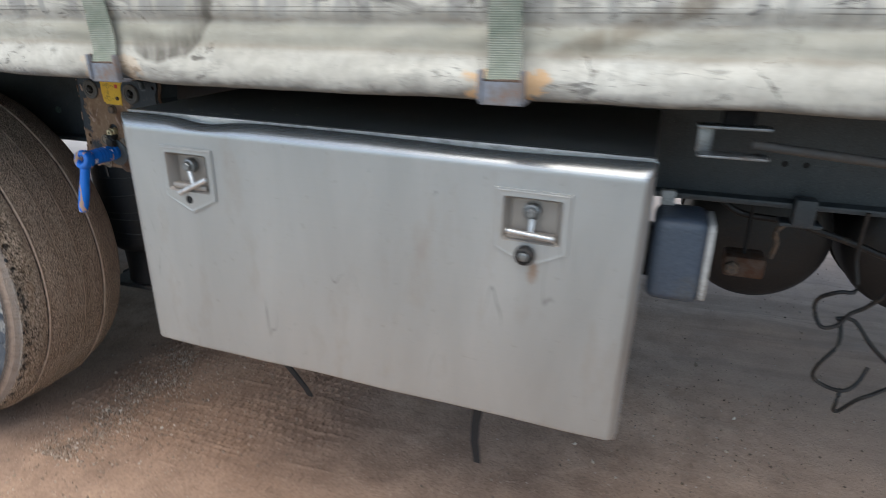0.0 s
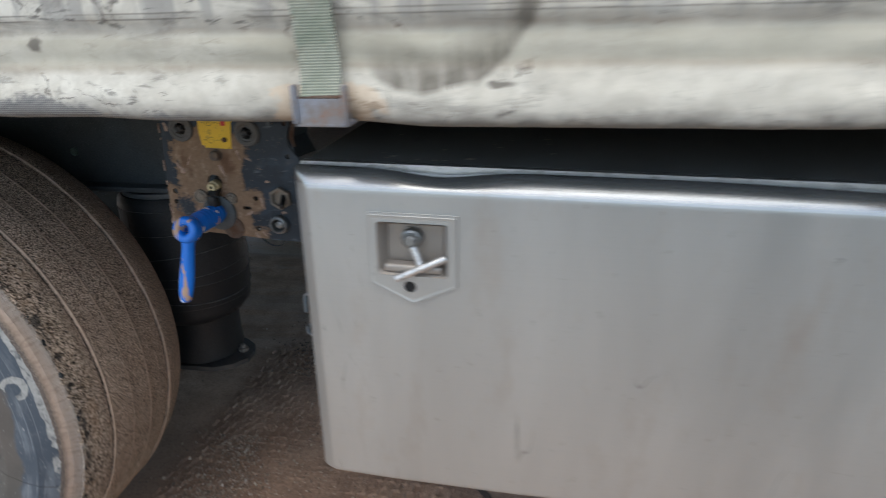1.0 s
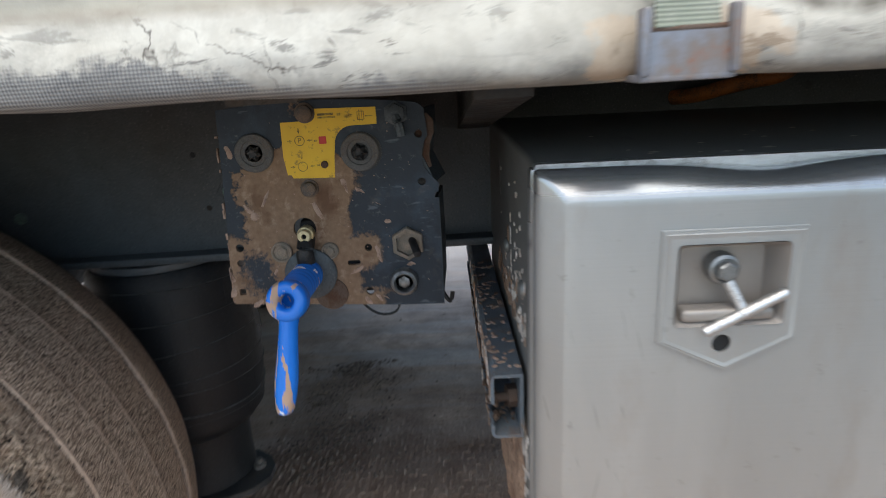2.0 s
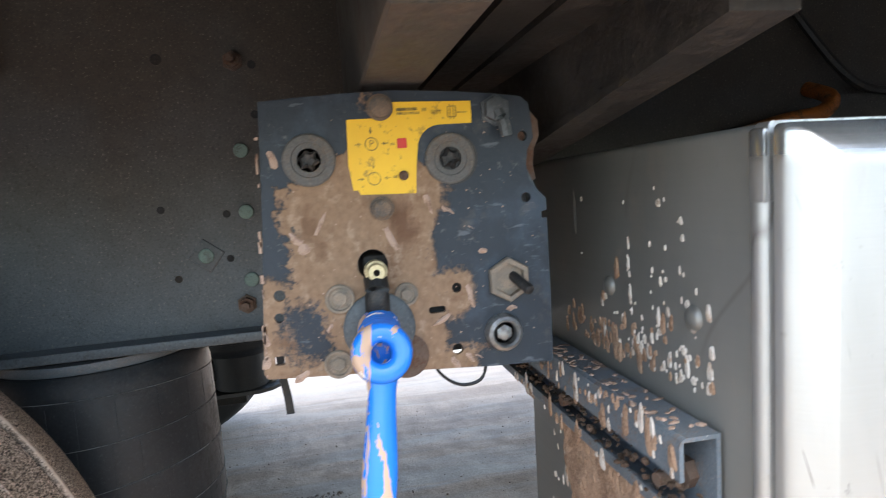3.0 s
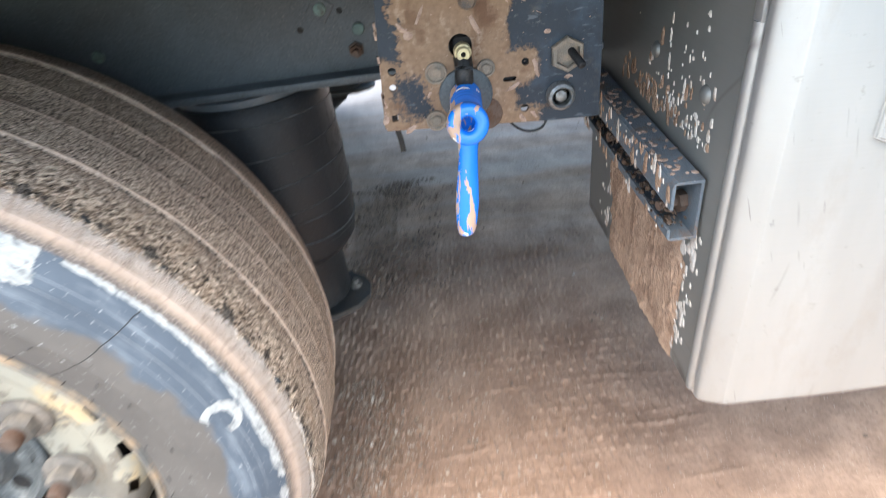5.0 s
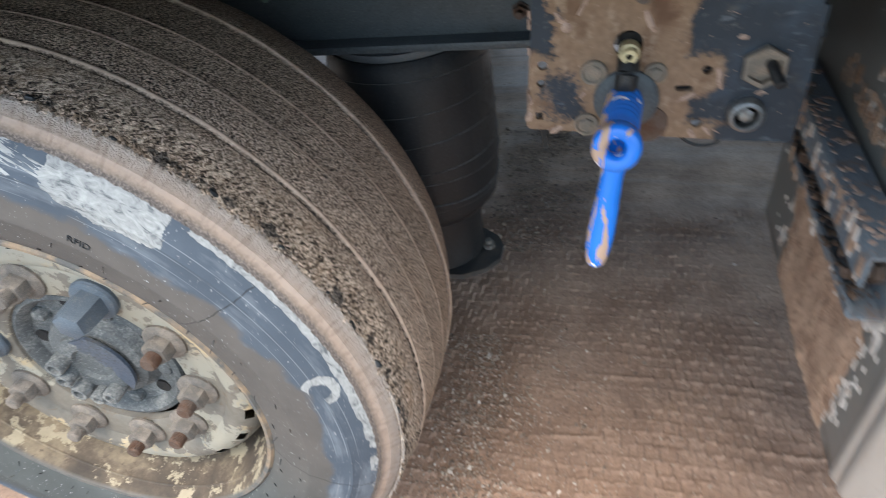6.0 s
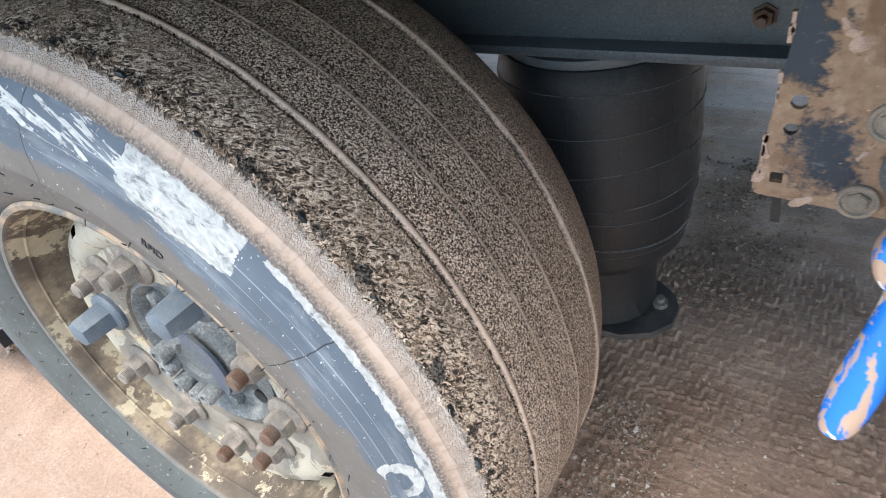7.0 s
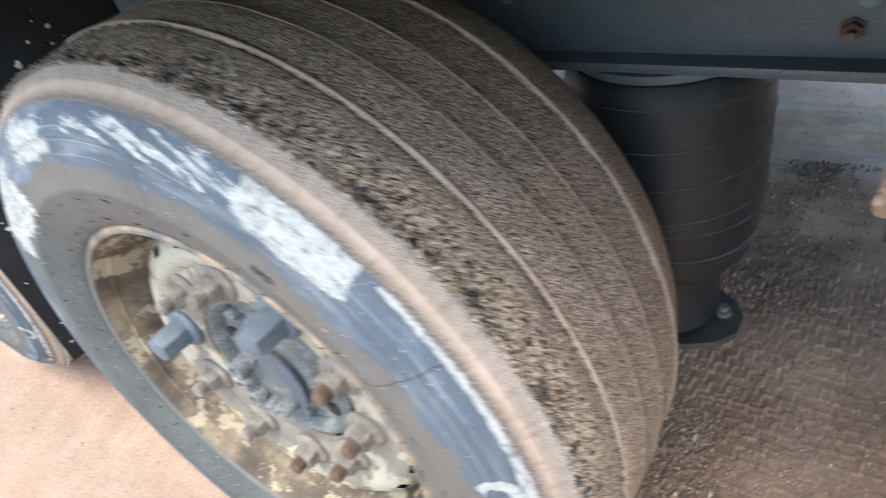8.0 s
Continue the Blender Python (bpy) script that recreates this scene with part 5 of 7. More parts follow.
def build_bracket():
    """The lipped steel channel that carries the box, with its bolt."""
    t = thing("support_channel", (-1.08, 1.09, 0.745), "blue-grey steel mounting channel caked with dried mud", "bracket", turn=(0, 1.0, 0))
    prof = [(-1.0655, 0.7445), (-1.0945, 0.7445), (-1.0985, 0.747), (-1.100, 0.751), (-1.100, 0.760), (-1.0965, 0.760), (-1.0965, 0.748), (-1.069, 0.748), (-1.069, 0.8165), (-1.0965, 0.8165), (-1.0965, 0.786), (-1.100, 0.786), (-1.100, 0.8135), (-1.0985, 0.8175), (-1.0945, 0.820), (-1.0655, 0.820)]
    bm = B()
    a = [(x, 1.070, z) for x, z in prof]
    b = [(x, 1.640, z) for x, z in prof]
    rings(bm, [a, b])
    M["channel"] = coated("channel_paint", rgb(108, 119, 129), rgb(136, 112, 94), 0.34, 26.0, 0.6, 0.2, 0.6, rgb(214, 208, 200))
    part("channel", bm, M["channel"], t, smooth=25)
    bm = B()
    rod(bm, (-1.069, 1.105, 0.776), (-1.102, 1.100, 0.775), 0.0055, seg=12)
    part("bolt", bm, M["rusty"], t)
    bm = B()
    rod(bm, (-1.069, 1.105, 0.776), (-1.080, 1.1035, 0.776), 0.013, seg=6)
    part("nut", bm, M["rusty"], t)
    bm = B()
    rod(bm, (-1.069, 1.300, 0.774), (-1.102, 1.296, 0.773), 0.0055, seg=12)
    part("bolt", bm, M["rusty"], t)
    bm = B()
    rod(bm, (-1.069, 1.300, 0.774), (-1.080, 1.2985, 0.774), 0.013, seg=6)
    part("nut", bm, M["rusty"], t)
    bm = B()
    rng = random.Random(9)
    for k in range(80):
        y, z = rng.uniform(1.085, 1.46), 0.8205
        x = rng.uniform(-1.099, -1.068)
        got = bmesh.ops.create_icosphere(bm, subdivisions=1, radius=1.0)["verts"]
        sx, sy, sz, a = rng.uniform(0.002, 0.007), rng.uniform(0.0015, 0.0035), rng.uniform(0.0006, 0.002), rng.uniform(0, 3)
        for v in got:
            u = Vector((v.co.x * sx, v.co.y * sy, v.co.z * sz))
            u.rotate(Euler((0, 0, a)))
            v.co = u + Vector((x, y, z))
    tagged(part("mud_flakes", bm, M["pinkmud"], t, smooth=0), kind="stuff")
    bm = B()
    for k in range(190):
        mouth = k > 160
        y = rng.gauss(1.098, 0.010) if mouth else rng.uniform(1.08, 1.48)
        x = rng.uniform(-1.094, -1.072) if mouth else rng.uniform(-1.101, -1.090)
        z = rng.uniform(0.752, 0.776) if mouth else rng.uniform(0.757, 0.783)
        got = bmesh.ops.create_icosphere(bm, subdivisions=1, radius=1.0)["verts"]
        q = min(0.0048, 0.0012 + rng.expovariate(700))
        for v in got:
            v.co = Vector((x, y, z)) + Vector((v.co.x * q * rng.uniform(0.6, 1.1), v.co.y * q * rng.uniform(0.7, 1.5), v.co.z * q * rng.uniform(0.6, 1.0)))
    tagged(part("slot_clods", bm, M["slotmud"], t, "brown clods packed in the slot", smooth=0), kind="stuff")
    return t


channel = build_bracket()


def drops(bm, rng, count, where, size, wall):
    """Flat splashes on a wall at x = wall: long ones that ran down, and small dots."""
    for _ in range(count):
        y, z = where(rng)
        r = size(rng)
        long = rng.choice((1.0, 1.2, 1.6, 2.0, 2.6))
        n, lean = 12, rng.uniform(-0.12, 0.12)
        rim = []
        for i in range(n):
            a = 2 * math.pi * i / n
            q = 1.05 * r * rng.uniform(0.88, 1.1)
            u, v = math.cos(a), math.sin(a)
            u, v = q * math.copysign(abs(u) ** 0.8, u), q * long * math.copysign(abs(v) ** 0.75, v)
            rim.append((y + u * (0.8 if v > 0 else 1.1) + lean * v, z + v))
        base_ring = [bm.verts.new((wall, p, q)) for p, q in rim]
        lift = [bm.verts.new((wall - 0.0009, y + 0.7 * (p - y), z + 0.8 * (q - z))) for p, q in rim]
        for i in range(n):
            bm.faces.new((base_ring[i], base_ring[(i + 1) % n], lift[(i + 1) % n], lift[i]))
        bm.faces.new(lift)


def build_splashes():
    rng = random.Random(21)
    bm = B()

    def upper(r):
        # splashes fell in loose upright runs, thinner towards the lid
        y = 1.105 + 0.021 * r.choice((0, 0, 1, 1, 2, 3, 3, 5, 8, 10)) + r.gauss(0, 0.004)
        return y, 0.835 + 0.17 * r.random() ** 1.5

    def column(r):
        y = r.gauss(1.17, 0.06)
        return max(1.085, y), min(0.92, 0.830 + abs(r.gauss(0, 0.034)))

    def lower(r):
        return r.gauss(1.085, 0.014) if r.random() < 0.6 else r.gauss(1.40, 0.02), r.uniform(0.55, 0.74)

    drops(bm, rng, 44, upper, lambda r: min(0.0036, 0.0008 + r.expovariate(1100)), -1.0603)
    drops(bm, rng, 72, column, lambda r: min(0.0036, 0.0011 + r.expovariate(1000)), -1.0604)
    drops(bm, rng, 90, lower, lambda r: min(0.006, 0.0016 + r.expovariate(600)), -1.0605)
    tagged(part("pale_splashes", bm, M["splash"], toolbox, "dried pale splashes"), kind="stuff")
    bm = B()
    drops(bm, rng, 26, column, lambda r: min(0.006, 0.002 + r.expovariate(600)), -1.0606)
    drops(bm, rng, 40, lambda r: (r.gauss(1.27, 0.05), 0.830 + abs(r.gauss(0, 0.016))), lambda r: min(0.006, 0.002 + r.expovariate(600)), -1.0606)
    tagged(part("mud_splashes", bm, M["mudlump"], toolbox, "tan mud splashes"), kind="stuff")
    # thick dried mud below the channel
    bm = B()
    ys, zs = np.arange(1.085, 1.40, 0.0035), np.arange(0.522, 0.747, 0.0035)
    h = {}
    for j, z in enumerate(zs):
        for i, y in enumerate(ys):
            edge = min((y - 1.085) / 0.03, (1.40 - y) / 0.04, 1.0) * 0.8
            v = edge + 0.55 * noise.noise((y * 22, z * 9, 3)) + 0.3 * noise.noise((y * 60, z * 40, 1)) - 0.12
            h[i, j] = bm.verts.new((-1.0598 - 0.0005 - 0.0045 * max(0, min(1, v)) * (0.35 + 1.3 * abs(noise.noise((y * 95, z * 70, 5))) + 0.5 * abs(noise.noise((y * 210, z * 170, 8)))), y, z)) if v > 0.12 else None
    for j in range(len(zs) - 1):
        for i in range(len(ys) - 1):
            q = [h[i, j], h[i + 1, j], h[i + 1, j + 1], h[i, j + 1]]
            q = [v for v in q if v]
            if len(q) >= 3:
                bm.faces.new(q)
    part("mud_crust", bm, M["mudlump"], toolbox, "crust of dried brown mud", smooth=0)
    # drips lying on the lid
    bm = B()
    for k in range(15):
        x, y = rng.uniform(-1.04, -0.72), rng.uniform(1.05, 1.22)
        r = min(0.006, 0.0015 + rng.expovariate(700))
        ring = [bm.verts.new((x + r * 1.5 * math.cos(2 * math.pi * i / 8), y + r * math.sin(2 * math.pi * i / 8), 1.0362)) for i in range(8)]
        top = bm.verts.new((x, y, 1.0372))
        for i in range(8):
            bm.faces.new((ring[i], ring[(i + 1) % 8], top))
    tagged(part("lid_splashes", bm, M["splash"], toolbox, "pale splashes on the lid"), kind="stuff")


build_splashes()


def build_channel_drops():
    rng = random.Random(33)
    for name, mat, count, label in (("pale_splashes", "splash", 46, "dried pale splashes"), ("mud_splashes", "mudlump", 60, "tan mud splashes")):
        bm = B()
        drops(bm, rng, count, lambda r: (r.uniform(1.075, 1.47), r.uniform(0.788, 0.818) if r.random() < 0.72 else r.uniform(0.746, 0.758)), lambda r: min(0.006, 0.0014 + r.expovariate(600)), -1.1003)
        tagged(part(name, bm, M[mat], channel, label), kind="stuff")


build_channel_drops()


def build_strip(pts, w):
    bm = B()
    loops = []
    for i, p in enumerate(pts):
        p = Vector(p)
        k = w * (1 - 0.35 * i / (len(pts) - 1))
        loops.append([p + Vector((-k, -0.002, 0)), p + Vector((k, -0.003, 0)), p + Vector((k, 0.002, 0)), p + Vector((-k, 0.003, 0))])
    rings(bm, loops)
    return solo("rubber_strip", bm, M["rubber"], pts[0], "black rubber strip hanging below the tool box", "rubber strip", group="hanging strips")


build_strip([(-0.905, 1.20, 0.52), (-0.895, 1.20, 0.42), (-0.875, 1.20, 0.385), (-0.85, 1.20, 0.355), (-0.825, 1.20, 0.325), (-0.815, 1.20, 0.305)], 0.012)
build_strip([(-0.362, 1.20, 0.53), (-0.364, 1.20, 0.40), (-0.372, 1.20, 0.34), (-0.374, 1.20, 0.285), (-0.366, 1.20, 0.225)], 0.013)


# ---- valve panel with the blue lever ----
def build_panel():
    base = (-1.275, 1.203, 0.975)
    t = thing("valve_panel", base, "dark blue steel raise-and-lower valve panel, muddy and chipped", "control panel", turn=(0, 0, 0))
    Y = base[1]
    out = [(-1.386, 1.100), (-1.36, 1.102), (-1.32, 1.104), (-1.274, 1.105), (-1.22, 1.102), (-1.18, 1.098), (-1.160, 1.095), (-1.153, 1.089), (-1.151, 1.075), (-1.150, 1.058), (-1.156, 1.048), (-1.158, 1.034), (-1.156, 1.021), (-1.148, 1.010), (-1.141, 1.003), (-1.141, 0.992), (-1.146, 0.991), (-1.146, 0.985), (-1.141, 0.985), (-1.1415, 0.92), (-1.143, 0.851), (-1.20, 0.853), (-1.28, 0.859), (-1.34, 0.863), (-1.400, 0.867), (-1.403, 0.872), (-1.398, 0.93), (-1.392, 1.0), (-1.388, 1.06)]
    holes = [circle2(x, z, r, 14) for x, z, r in ((-1.384, 0.938, 0.0050), (-1.386, 0.919, 0.0042), (-1.230, 0.929, 0.0046), (-1.233, 0.873, 0.0050), (-1.160, 1.060, 0.0046), (-1.160, 1.005, 0.0046), (-1.276, 0.928, 0.0042))]
    holes.append(rounded(-1.393, -1.385, 0.878, 0.886, 0.001, 2))
    holes.append(rounded(-1.257, -1.241, 0.908, 0.914, 0.0028, 4))
    holes.append(circle2(-1.303, 0.957, 0.0135, 20))
    bm = B()
    sheet(bm, out, holes, Y, 0.005)
    part("plate", bm, M["panel"], t, smooth=0)
    # unseen body, added so that the plate's holes show dark
    bm = B()
    block(bm, -1.312, -1.188, Y + 0.010, Y + 0.085, 0.868, 0.965, 0.006)
    part("valve_body", bm, M["dark"], t, "unseen dark valve body behind the plate")
    # rusty scalloped tab behind the notch of the right edge
    bm = B()
    tab = [(-1.165, 1.082), (-1.149, 1.082), (-1.1425, 1.074), (-1.1420, 1.060), (-1.1475, 1.048), (-1.1495, 1.034), (-1.1470, 1.021), (-1.165, 1.015)]
    sheet(bm, tab, [], Y + 0.0065, 0.003)
    part("rusty_tab", bm, M["rusty"], t, "rusty edge of a tab behind the plate")
    # flanges folded back along both sides and the top
    bm = B()
    side = [(-1.142, 0.985), (-1.1425, 0.92), (-1.144, 0.853)]
    rings(bm, [[(x, Y + 0.004, z), (x + 0.006, Y + 0.075, z + (0.02 if k == 2 else 0)), (x + 0.002, Y + 0.075, z + (0.02 if k == 2 else 0)), (x - 0.004, Y + 0.004, z)] for k, (x, z) in enumerate(side)])
    up = [(-1.152, 1.088), (-1.152, 1.06), (-1.158, 1.035), (-1.144, 1.003)]
    rings(bm, [[(x, Y + 0.004, z), (x + 0.012, Y + 0.055, z), (x + 0.008, Y + 0.055, z), (x - 0.004, Y + 0.004, z)] for x, z in up])
    part("side_flange", bm, M["rail"], t)
    bm = B()
    rings(bm, [[(x, Y + 0.004, z), (x, Y + 0.30, z + 0.004), (x + 0.004, Y + 0.30, z + 0.004), (x + 0.004, Y + 0.004, z)] for x, z in ((-1.386, 1.09), (-1.389, 1.03), (-1.392, 0.99))])
    part("side_flange", bm, M["rail"], t)
    # decal with its printed marks
    arc = [(-1.235 + 0.021 * math.cos(radians(a)), 1.053 + 0.021 * math.sin(radians(a))) for a in range(90, 181, 15)]
    bm = B()
    sheet(bm, [(-1.315, 1.082), (-1.279, 1.082), (-1.276, 1.085), (-1.275, 1.095), (-1.206, 1.093), (-1.206, 1.074), (-1.235, 1.074)] + arc[1:] + [(-1.258, 1.040), (-1.260, 1.016), (-1.308, 1.018), (-1.310, 1.022), (-1.314, 1.022), (-1.3165, 1.043)], [], Y - 0.0009, 0.0009)
    decal_ob = part("decal", bm, M["decal"], t, "scratched yellow instruction decal", smooth=0)
    ink = Y - 0.0013
    bm = B()
    sheet(bm, rounded(-1.2735, -1.2650, 1.0555, 1.0640, 0.001, 2), [], ink, 0.0004)
    part("red_square", bm, M["red"], decal_ob, "printed red square", smooth=0)
    bm = B()
    turned(bm, (-1.270, ink, 1.032), [(0.0042, 0.0), (0.0042, -0.0022), (0.0028, -0.0032)], 16)
    part("rivet", bm, M["rusty"], decal_ob)
    bm = B()
    for cx, cz in ((-1.2955, 1.0605), (-1.2955, 1.0310)):
        sheet(bm, circle2(cx, cz, 0.0058, 24), [circle2(cx, cz, 0.0050, 24)], ink, 0.0003)
        for dx, dz in ((0, 0.0115), (-0.0115, 0), (0.0115, 0)):
            ax, az = cx + dx, cz + dz
            ux, uz = (0 if dx == 0 else -math.copysign(1, dx)), (0 if dz == 0 else -math.copysign(1, dz))
            tip = (ax + ux * 0.0032, az + uz * 0.0032)
            sheet(bm, [tip, (ax - uz * 0.0016, az + ux * 0.0016), (ax + uz * 0.0016, az - ux * 0.0016)], [], ink, 0.0003)
            sheet(bm, [(ax - uz * 0.0005, az + ux * 0.0005), (ax + uz * 0.0005, az - ux * 0.0005), (ax - ux * 0.0025 + uz * 0.0005, az - uz * 0.0025 - ux * 0.0005), (ax - ux * 0.0025 - uz * 0.0005, az - uz * 0.0025 + ux * 0.0005)], [], ink, 0.0003)
    # maker's lettering and small captions as plain bars
    for x0, x1, z0, z1 in ((-1.272, -1.254, 1.0870, 1.0895), (-1.272, -1.252, 1.0838, 1.0858), (-1.250, -1.246, 1.0858, 1.0888), (-1.2185, -1.2100, 1.0830, 1.0842), (-1.279, -1.2755, 1.0585, 1.0605), (-1.279, -1.2755, 1.0305, 1.0325)):
        sheet(bm, [(x0, z0), (x1, z0), (x1, z1), (x0, z1)], [], ink, 0.0003)
    sheet(bm, rounded(-1.2275, -1.2195, 1.0795, 1.0895, 0.001, 2), [rounded(-1.2268, -1.2202, 1.0802, 1.0888, 0.0006, 2)], ink, 0.0003)
    for x in (-1.225, -1.222):
        sheet(bm, [(x - 0.0003, 1.078), (x + 0.0003, 1.078), (x + 0.0003, 1.091), (x - 0.0003, 1.091)], [], ink, 0.0003)
    tagged(part("printing", bm, M["ink"], decal_ob, "black printed arrows, circles and bars", smooth=0), kind="stuff")
    for body, size, x, z in (("P", 0.0085, -1.2955, 1.0605), ("TEST", 0.0044, -1.2375, 1.0845)):
        cu = bpy.data.curves.new("letter", "FONT")
        cu.body, cu.size, cu.extrude, cu.align_x, cu.align_y = body, size, 0.0002, "CENTER", "CENTER"
        letter = new("letter", bpy.data.meshes.new_from_object(bpy.data.objects.new("letter_shape", cu)))
        letter.data.materials.clear()
        letter.data.materials.append(M["ink"])
        letter.parent = decal_ob
        letter.matrix_basis = pose(x - base[0], ink - 0.0002 - base[1], z - base[2], 90, 0, 0)
    # two push-knob seats with broken black centres
    for x, z in ((-1.349, 1.050), (-1.228, 1.044)):
        bm = B()
        turned(bm, (x, Y, z), [(0.0222, 0.0), (0.0222, -0.003), (0.0208, -0.0042), (0.0150, -0.0046), (0.0142, -0.0034), (0.010, -0.0032), (0.0095, 0.004)], 36)
        if x > -1.3:
            # black ring on the plate puts in the dark of the gap round this seat
            rim_bm = B()
            turned(rim_bm, (x + 0.0022, Y, z - 0.0005), [(0.0228, 0.0), (0.0228, -0.0014), (0.0205, -0.0014), (0.0205, -0.0006)], 36)
            part("knob_recess", rim_bm, M["black"], t)
        seat = part("knob_seat", bm, M["greydisc"], t, "dusty grey round knob seat")
        bm = B()
        srng = random.Random(int(-x * 1000))
        star = [(a, srng.uniform(0.009, 0.0115) if i % 2 else srng.uniform(0.006, 0.0075)) for i, a in enumerate(np.linspace(0.3, 0.3 + 2 * math.pi, 12, endpoint=False))]
        rings(bm, [[(x + r * q * math.cos(a), Y + y + srng.uniform(-0.0006, 0.0006), z + r * q * math.sin(a)) for a, r in star] for q, y in ((1.0, 0.0), (0.95, -0.006), (0.6, -0.0085), (0.3, -0.0075))])
        part("knob_stub", bm, M["black"], seat, "broken black knob stub")
    # bolts and washers
    for x, z, r, hexa, mat in ((-1.286, 1.091, 0.0092, 0, "dusty_bolt"), (-1.184, 1.084, 0.0115, 6, "rail"), (-1.291, 1.005, 0.0085, 0, "dusty_bolt")):
        bm = B()
        turned(bm, (x, Y, z), [(r * 1.25, 0.0), (r * 1.25, -0.002), (r, -0.0025), (r, -0.009), (r * 0.75, -0.0105)], 20, hexa)
        part("bolt", bm, M[mat], t)
    bm = B()
    hose(bm, [(-1.184, Y - 0.008, 1.082), (-1.180, Y - 0.012, 1.070), (-1.1785, Y - 0.012, 1.060)], 0.0055, 8)
    part("wing", bm, M["rail"], t)
    for x, z, r in ((-1.334, 0.930, 0.0128), (-1.340, 0.873, 0.0125), (-1.276, 0.928, 0.0105)):
        bm = B()
        turned(bm, (x, Y, z), [(r, 0.0), (r, -0.0026), (r * 0.93, -0.0034), (r * 0.80, -0.0032), (r * 0.72, -0.0014), (r * 0.50, -0.0014)], 24)
        turned(bm, (x, Y, z), [(r * 0.58, -0.001), (r * 0.58, -0.0030), (r * 0.46, -0.0040)], flat=6)
        part("washer", bm, M["washer"], t)
    bm = B()
    turned(bm, (-1.280, Y, 0.873), [(0.020, 0.0), (0.020, -0.002), (0.016, -0.0028)], 28)
    part("washer", bm, M["rusty"], t)
    # hexagon couplings
    bm = B()
    turned(bm, (-1.182, Y, 0.932), [(0.0205, 0.0), (0.0205, -0.006), (0.0192, -0.0075), (0.0152, -0.0075), (0.0148, -0.0015), (0.004, -0.0015)], flat=6)
    nut = part("coupling_nut", bm, M["washer"], t, "dusty hexagon bulkhead nut")
    bm = B()
    rod(bm, (-1.178, Y + 0.004, 0.936), (-1.170, Y - 0.026, 0.924), 0.0048, seg=12, bevel=0.002)
    part("pin", bm, M["black"], nut, "black pin")
    bm = B()
    turned(bm, (-1.190, Y, 0.884), [(0.0175, 0.0), (0.0175, -0.004), (0.0155, -0.010), (0.0125, -0.012), (0.0108, -0.010), (0.0105, 0.002)], 24)
    sock = part("coupling", bm, M["plate"], t, "scratched grey round coupling")
    bm = B()
    turned(bm, (-1.190, Y, 0.884), [(0.0075, 0.0), (0.0075, -0.006), (0.004, -0.008)], flat=6)
    part("coupling_core", bm, M["plate"], sock)
    # black pivot plate, brass nipple
    bm = B()
    turned(bm, (-1.302, Y, 0.901), [(0.0315, 0.0), (0.0315, -0.004), (0.029, -0.006), (0.020, -0.007)], 36)
    part("pivot_plate", bm, M["rail"], t, "dark round pivot plate")
    bm = B()
    hose(bm, [(-1.302, Y - 0.002, 0.945), (-1.302, Y - 0.012, 0.938), (-1.303, Y - 0.016, 0.928), (-1.303, Y - 0.012, 0.918)], 0.0105, 12)
    part("pipe_elbow", bm, M["black"], t, "black plastic pipe elbow")
    bm = B()
    turned(bm, (-1.3015, Y + 0.002, 0.9515), [(0.0098, 0.0), (0.0098, -0.012), (0.0080, -0.013), (0.0080, -0.017), (0.0068, -0.019), (0.0030, -0.019), (0.0030, -0.010)], 20)
    part("nipple", bm, M["brass"], t, "dirty brass nipple")
    # mud streaks and small chips on the plate
    rng = random.Random(3)
    bm = B()
    for x, z, l, a, w in ((-1.379, 1.052, 0.016, 100, 0.0022), (-1.366, 0.985, 0.014, 130, 0.0028), (-1.360, 0.976, 0.010, 80, 0.0026), (-1.250, 1.006, 0.018, 115, 0.0020), (-1.234, 0.999, 0.013, 150, 0.0026), (-1.213, 0.982, 0.007, 145, 0.0013), (-1.204, 0.960, 0.008, 150, 0.0015), (-1.285, 0.978, 0.024, 112, 0.0024), (-1.218, 0.920, 0.024, 108, 0.0014), (-1.247, 0.901, 0.020, 28, 0.0024), (-1.236, 0.861, 0.012, 120, 0.0016), (-1.222, 0.864, 0.011, 140, 0.0014), (-1.214, 0.864, 0.009, 150, 0.0014), (-1.372, 0.866, 0.016, 40, 0.0022), (-1.345, 0.905, 0.008, 40, 0.0014), (-1.345, 0.995, 0.022, 62, 0.0006), (-1.180, 0.905, 0.010, 20, 0.0016), (-1.398, 0.905, 0.020, 95, 0.0028), (-1.400, 0.882, 0.012, 85, 0.0024)):
        c, s = math.cos(radians(a)), math.sin(radians(a))
        rim = []
        u0 = rng.uniform(0, 6)
        for k in range(10):
            q = 2 * math.pi * k / 10
            u, v = 0.55 * l * math.cos(q) * rng.uniform(0.75, 1.1), 1.35 * w * math.sin(q) * rng.uniform(0.4, 1.5) + 0.0012 * math.sin(5 * u0 + q)
            rim.append(bm.verts.new((x + c * u - s * v, Y - 0.0003, z + s * u + c * v)))
        mid = bm.verts.new((x, Y - 0.0018, z))
        for k in range(10):
            bm.faces.new((rim[k], rim[(k + 1) % 10], mid))
    for _ in range(110):
        x, z, r = rng.uniform(-1.38, -1.15), rng.uniform(0.86, 1.09), rng.uniform(0.0004, 0.0012)
        rim = [bm.verts.new((x + r * 1.3 * math.cos(2.1 * k), Y - 0.0003, z + r * math.sin(2.1 * k))) for k in range(3)]
        bm.faces.new(rim)
    tagged(part("mud_streaks", bm, M["pinkmud"], t, "pinkish dried mud streaks", smooth=0), kind="stuff")
    bm = B()
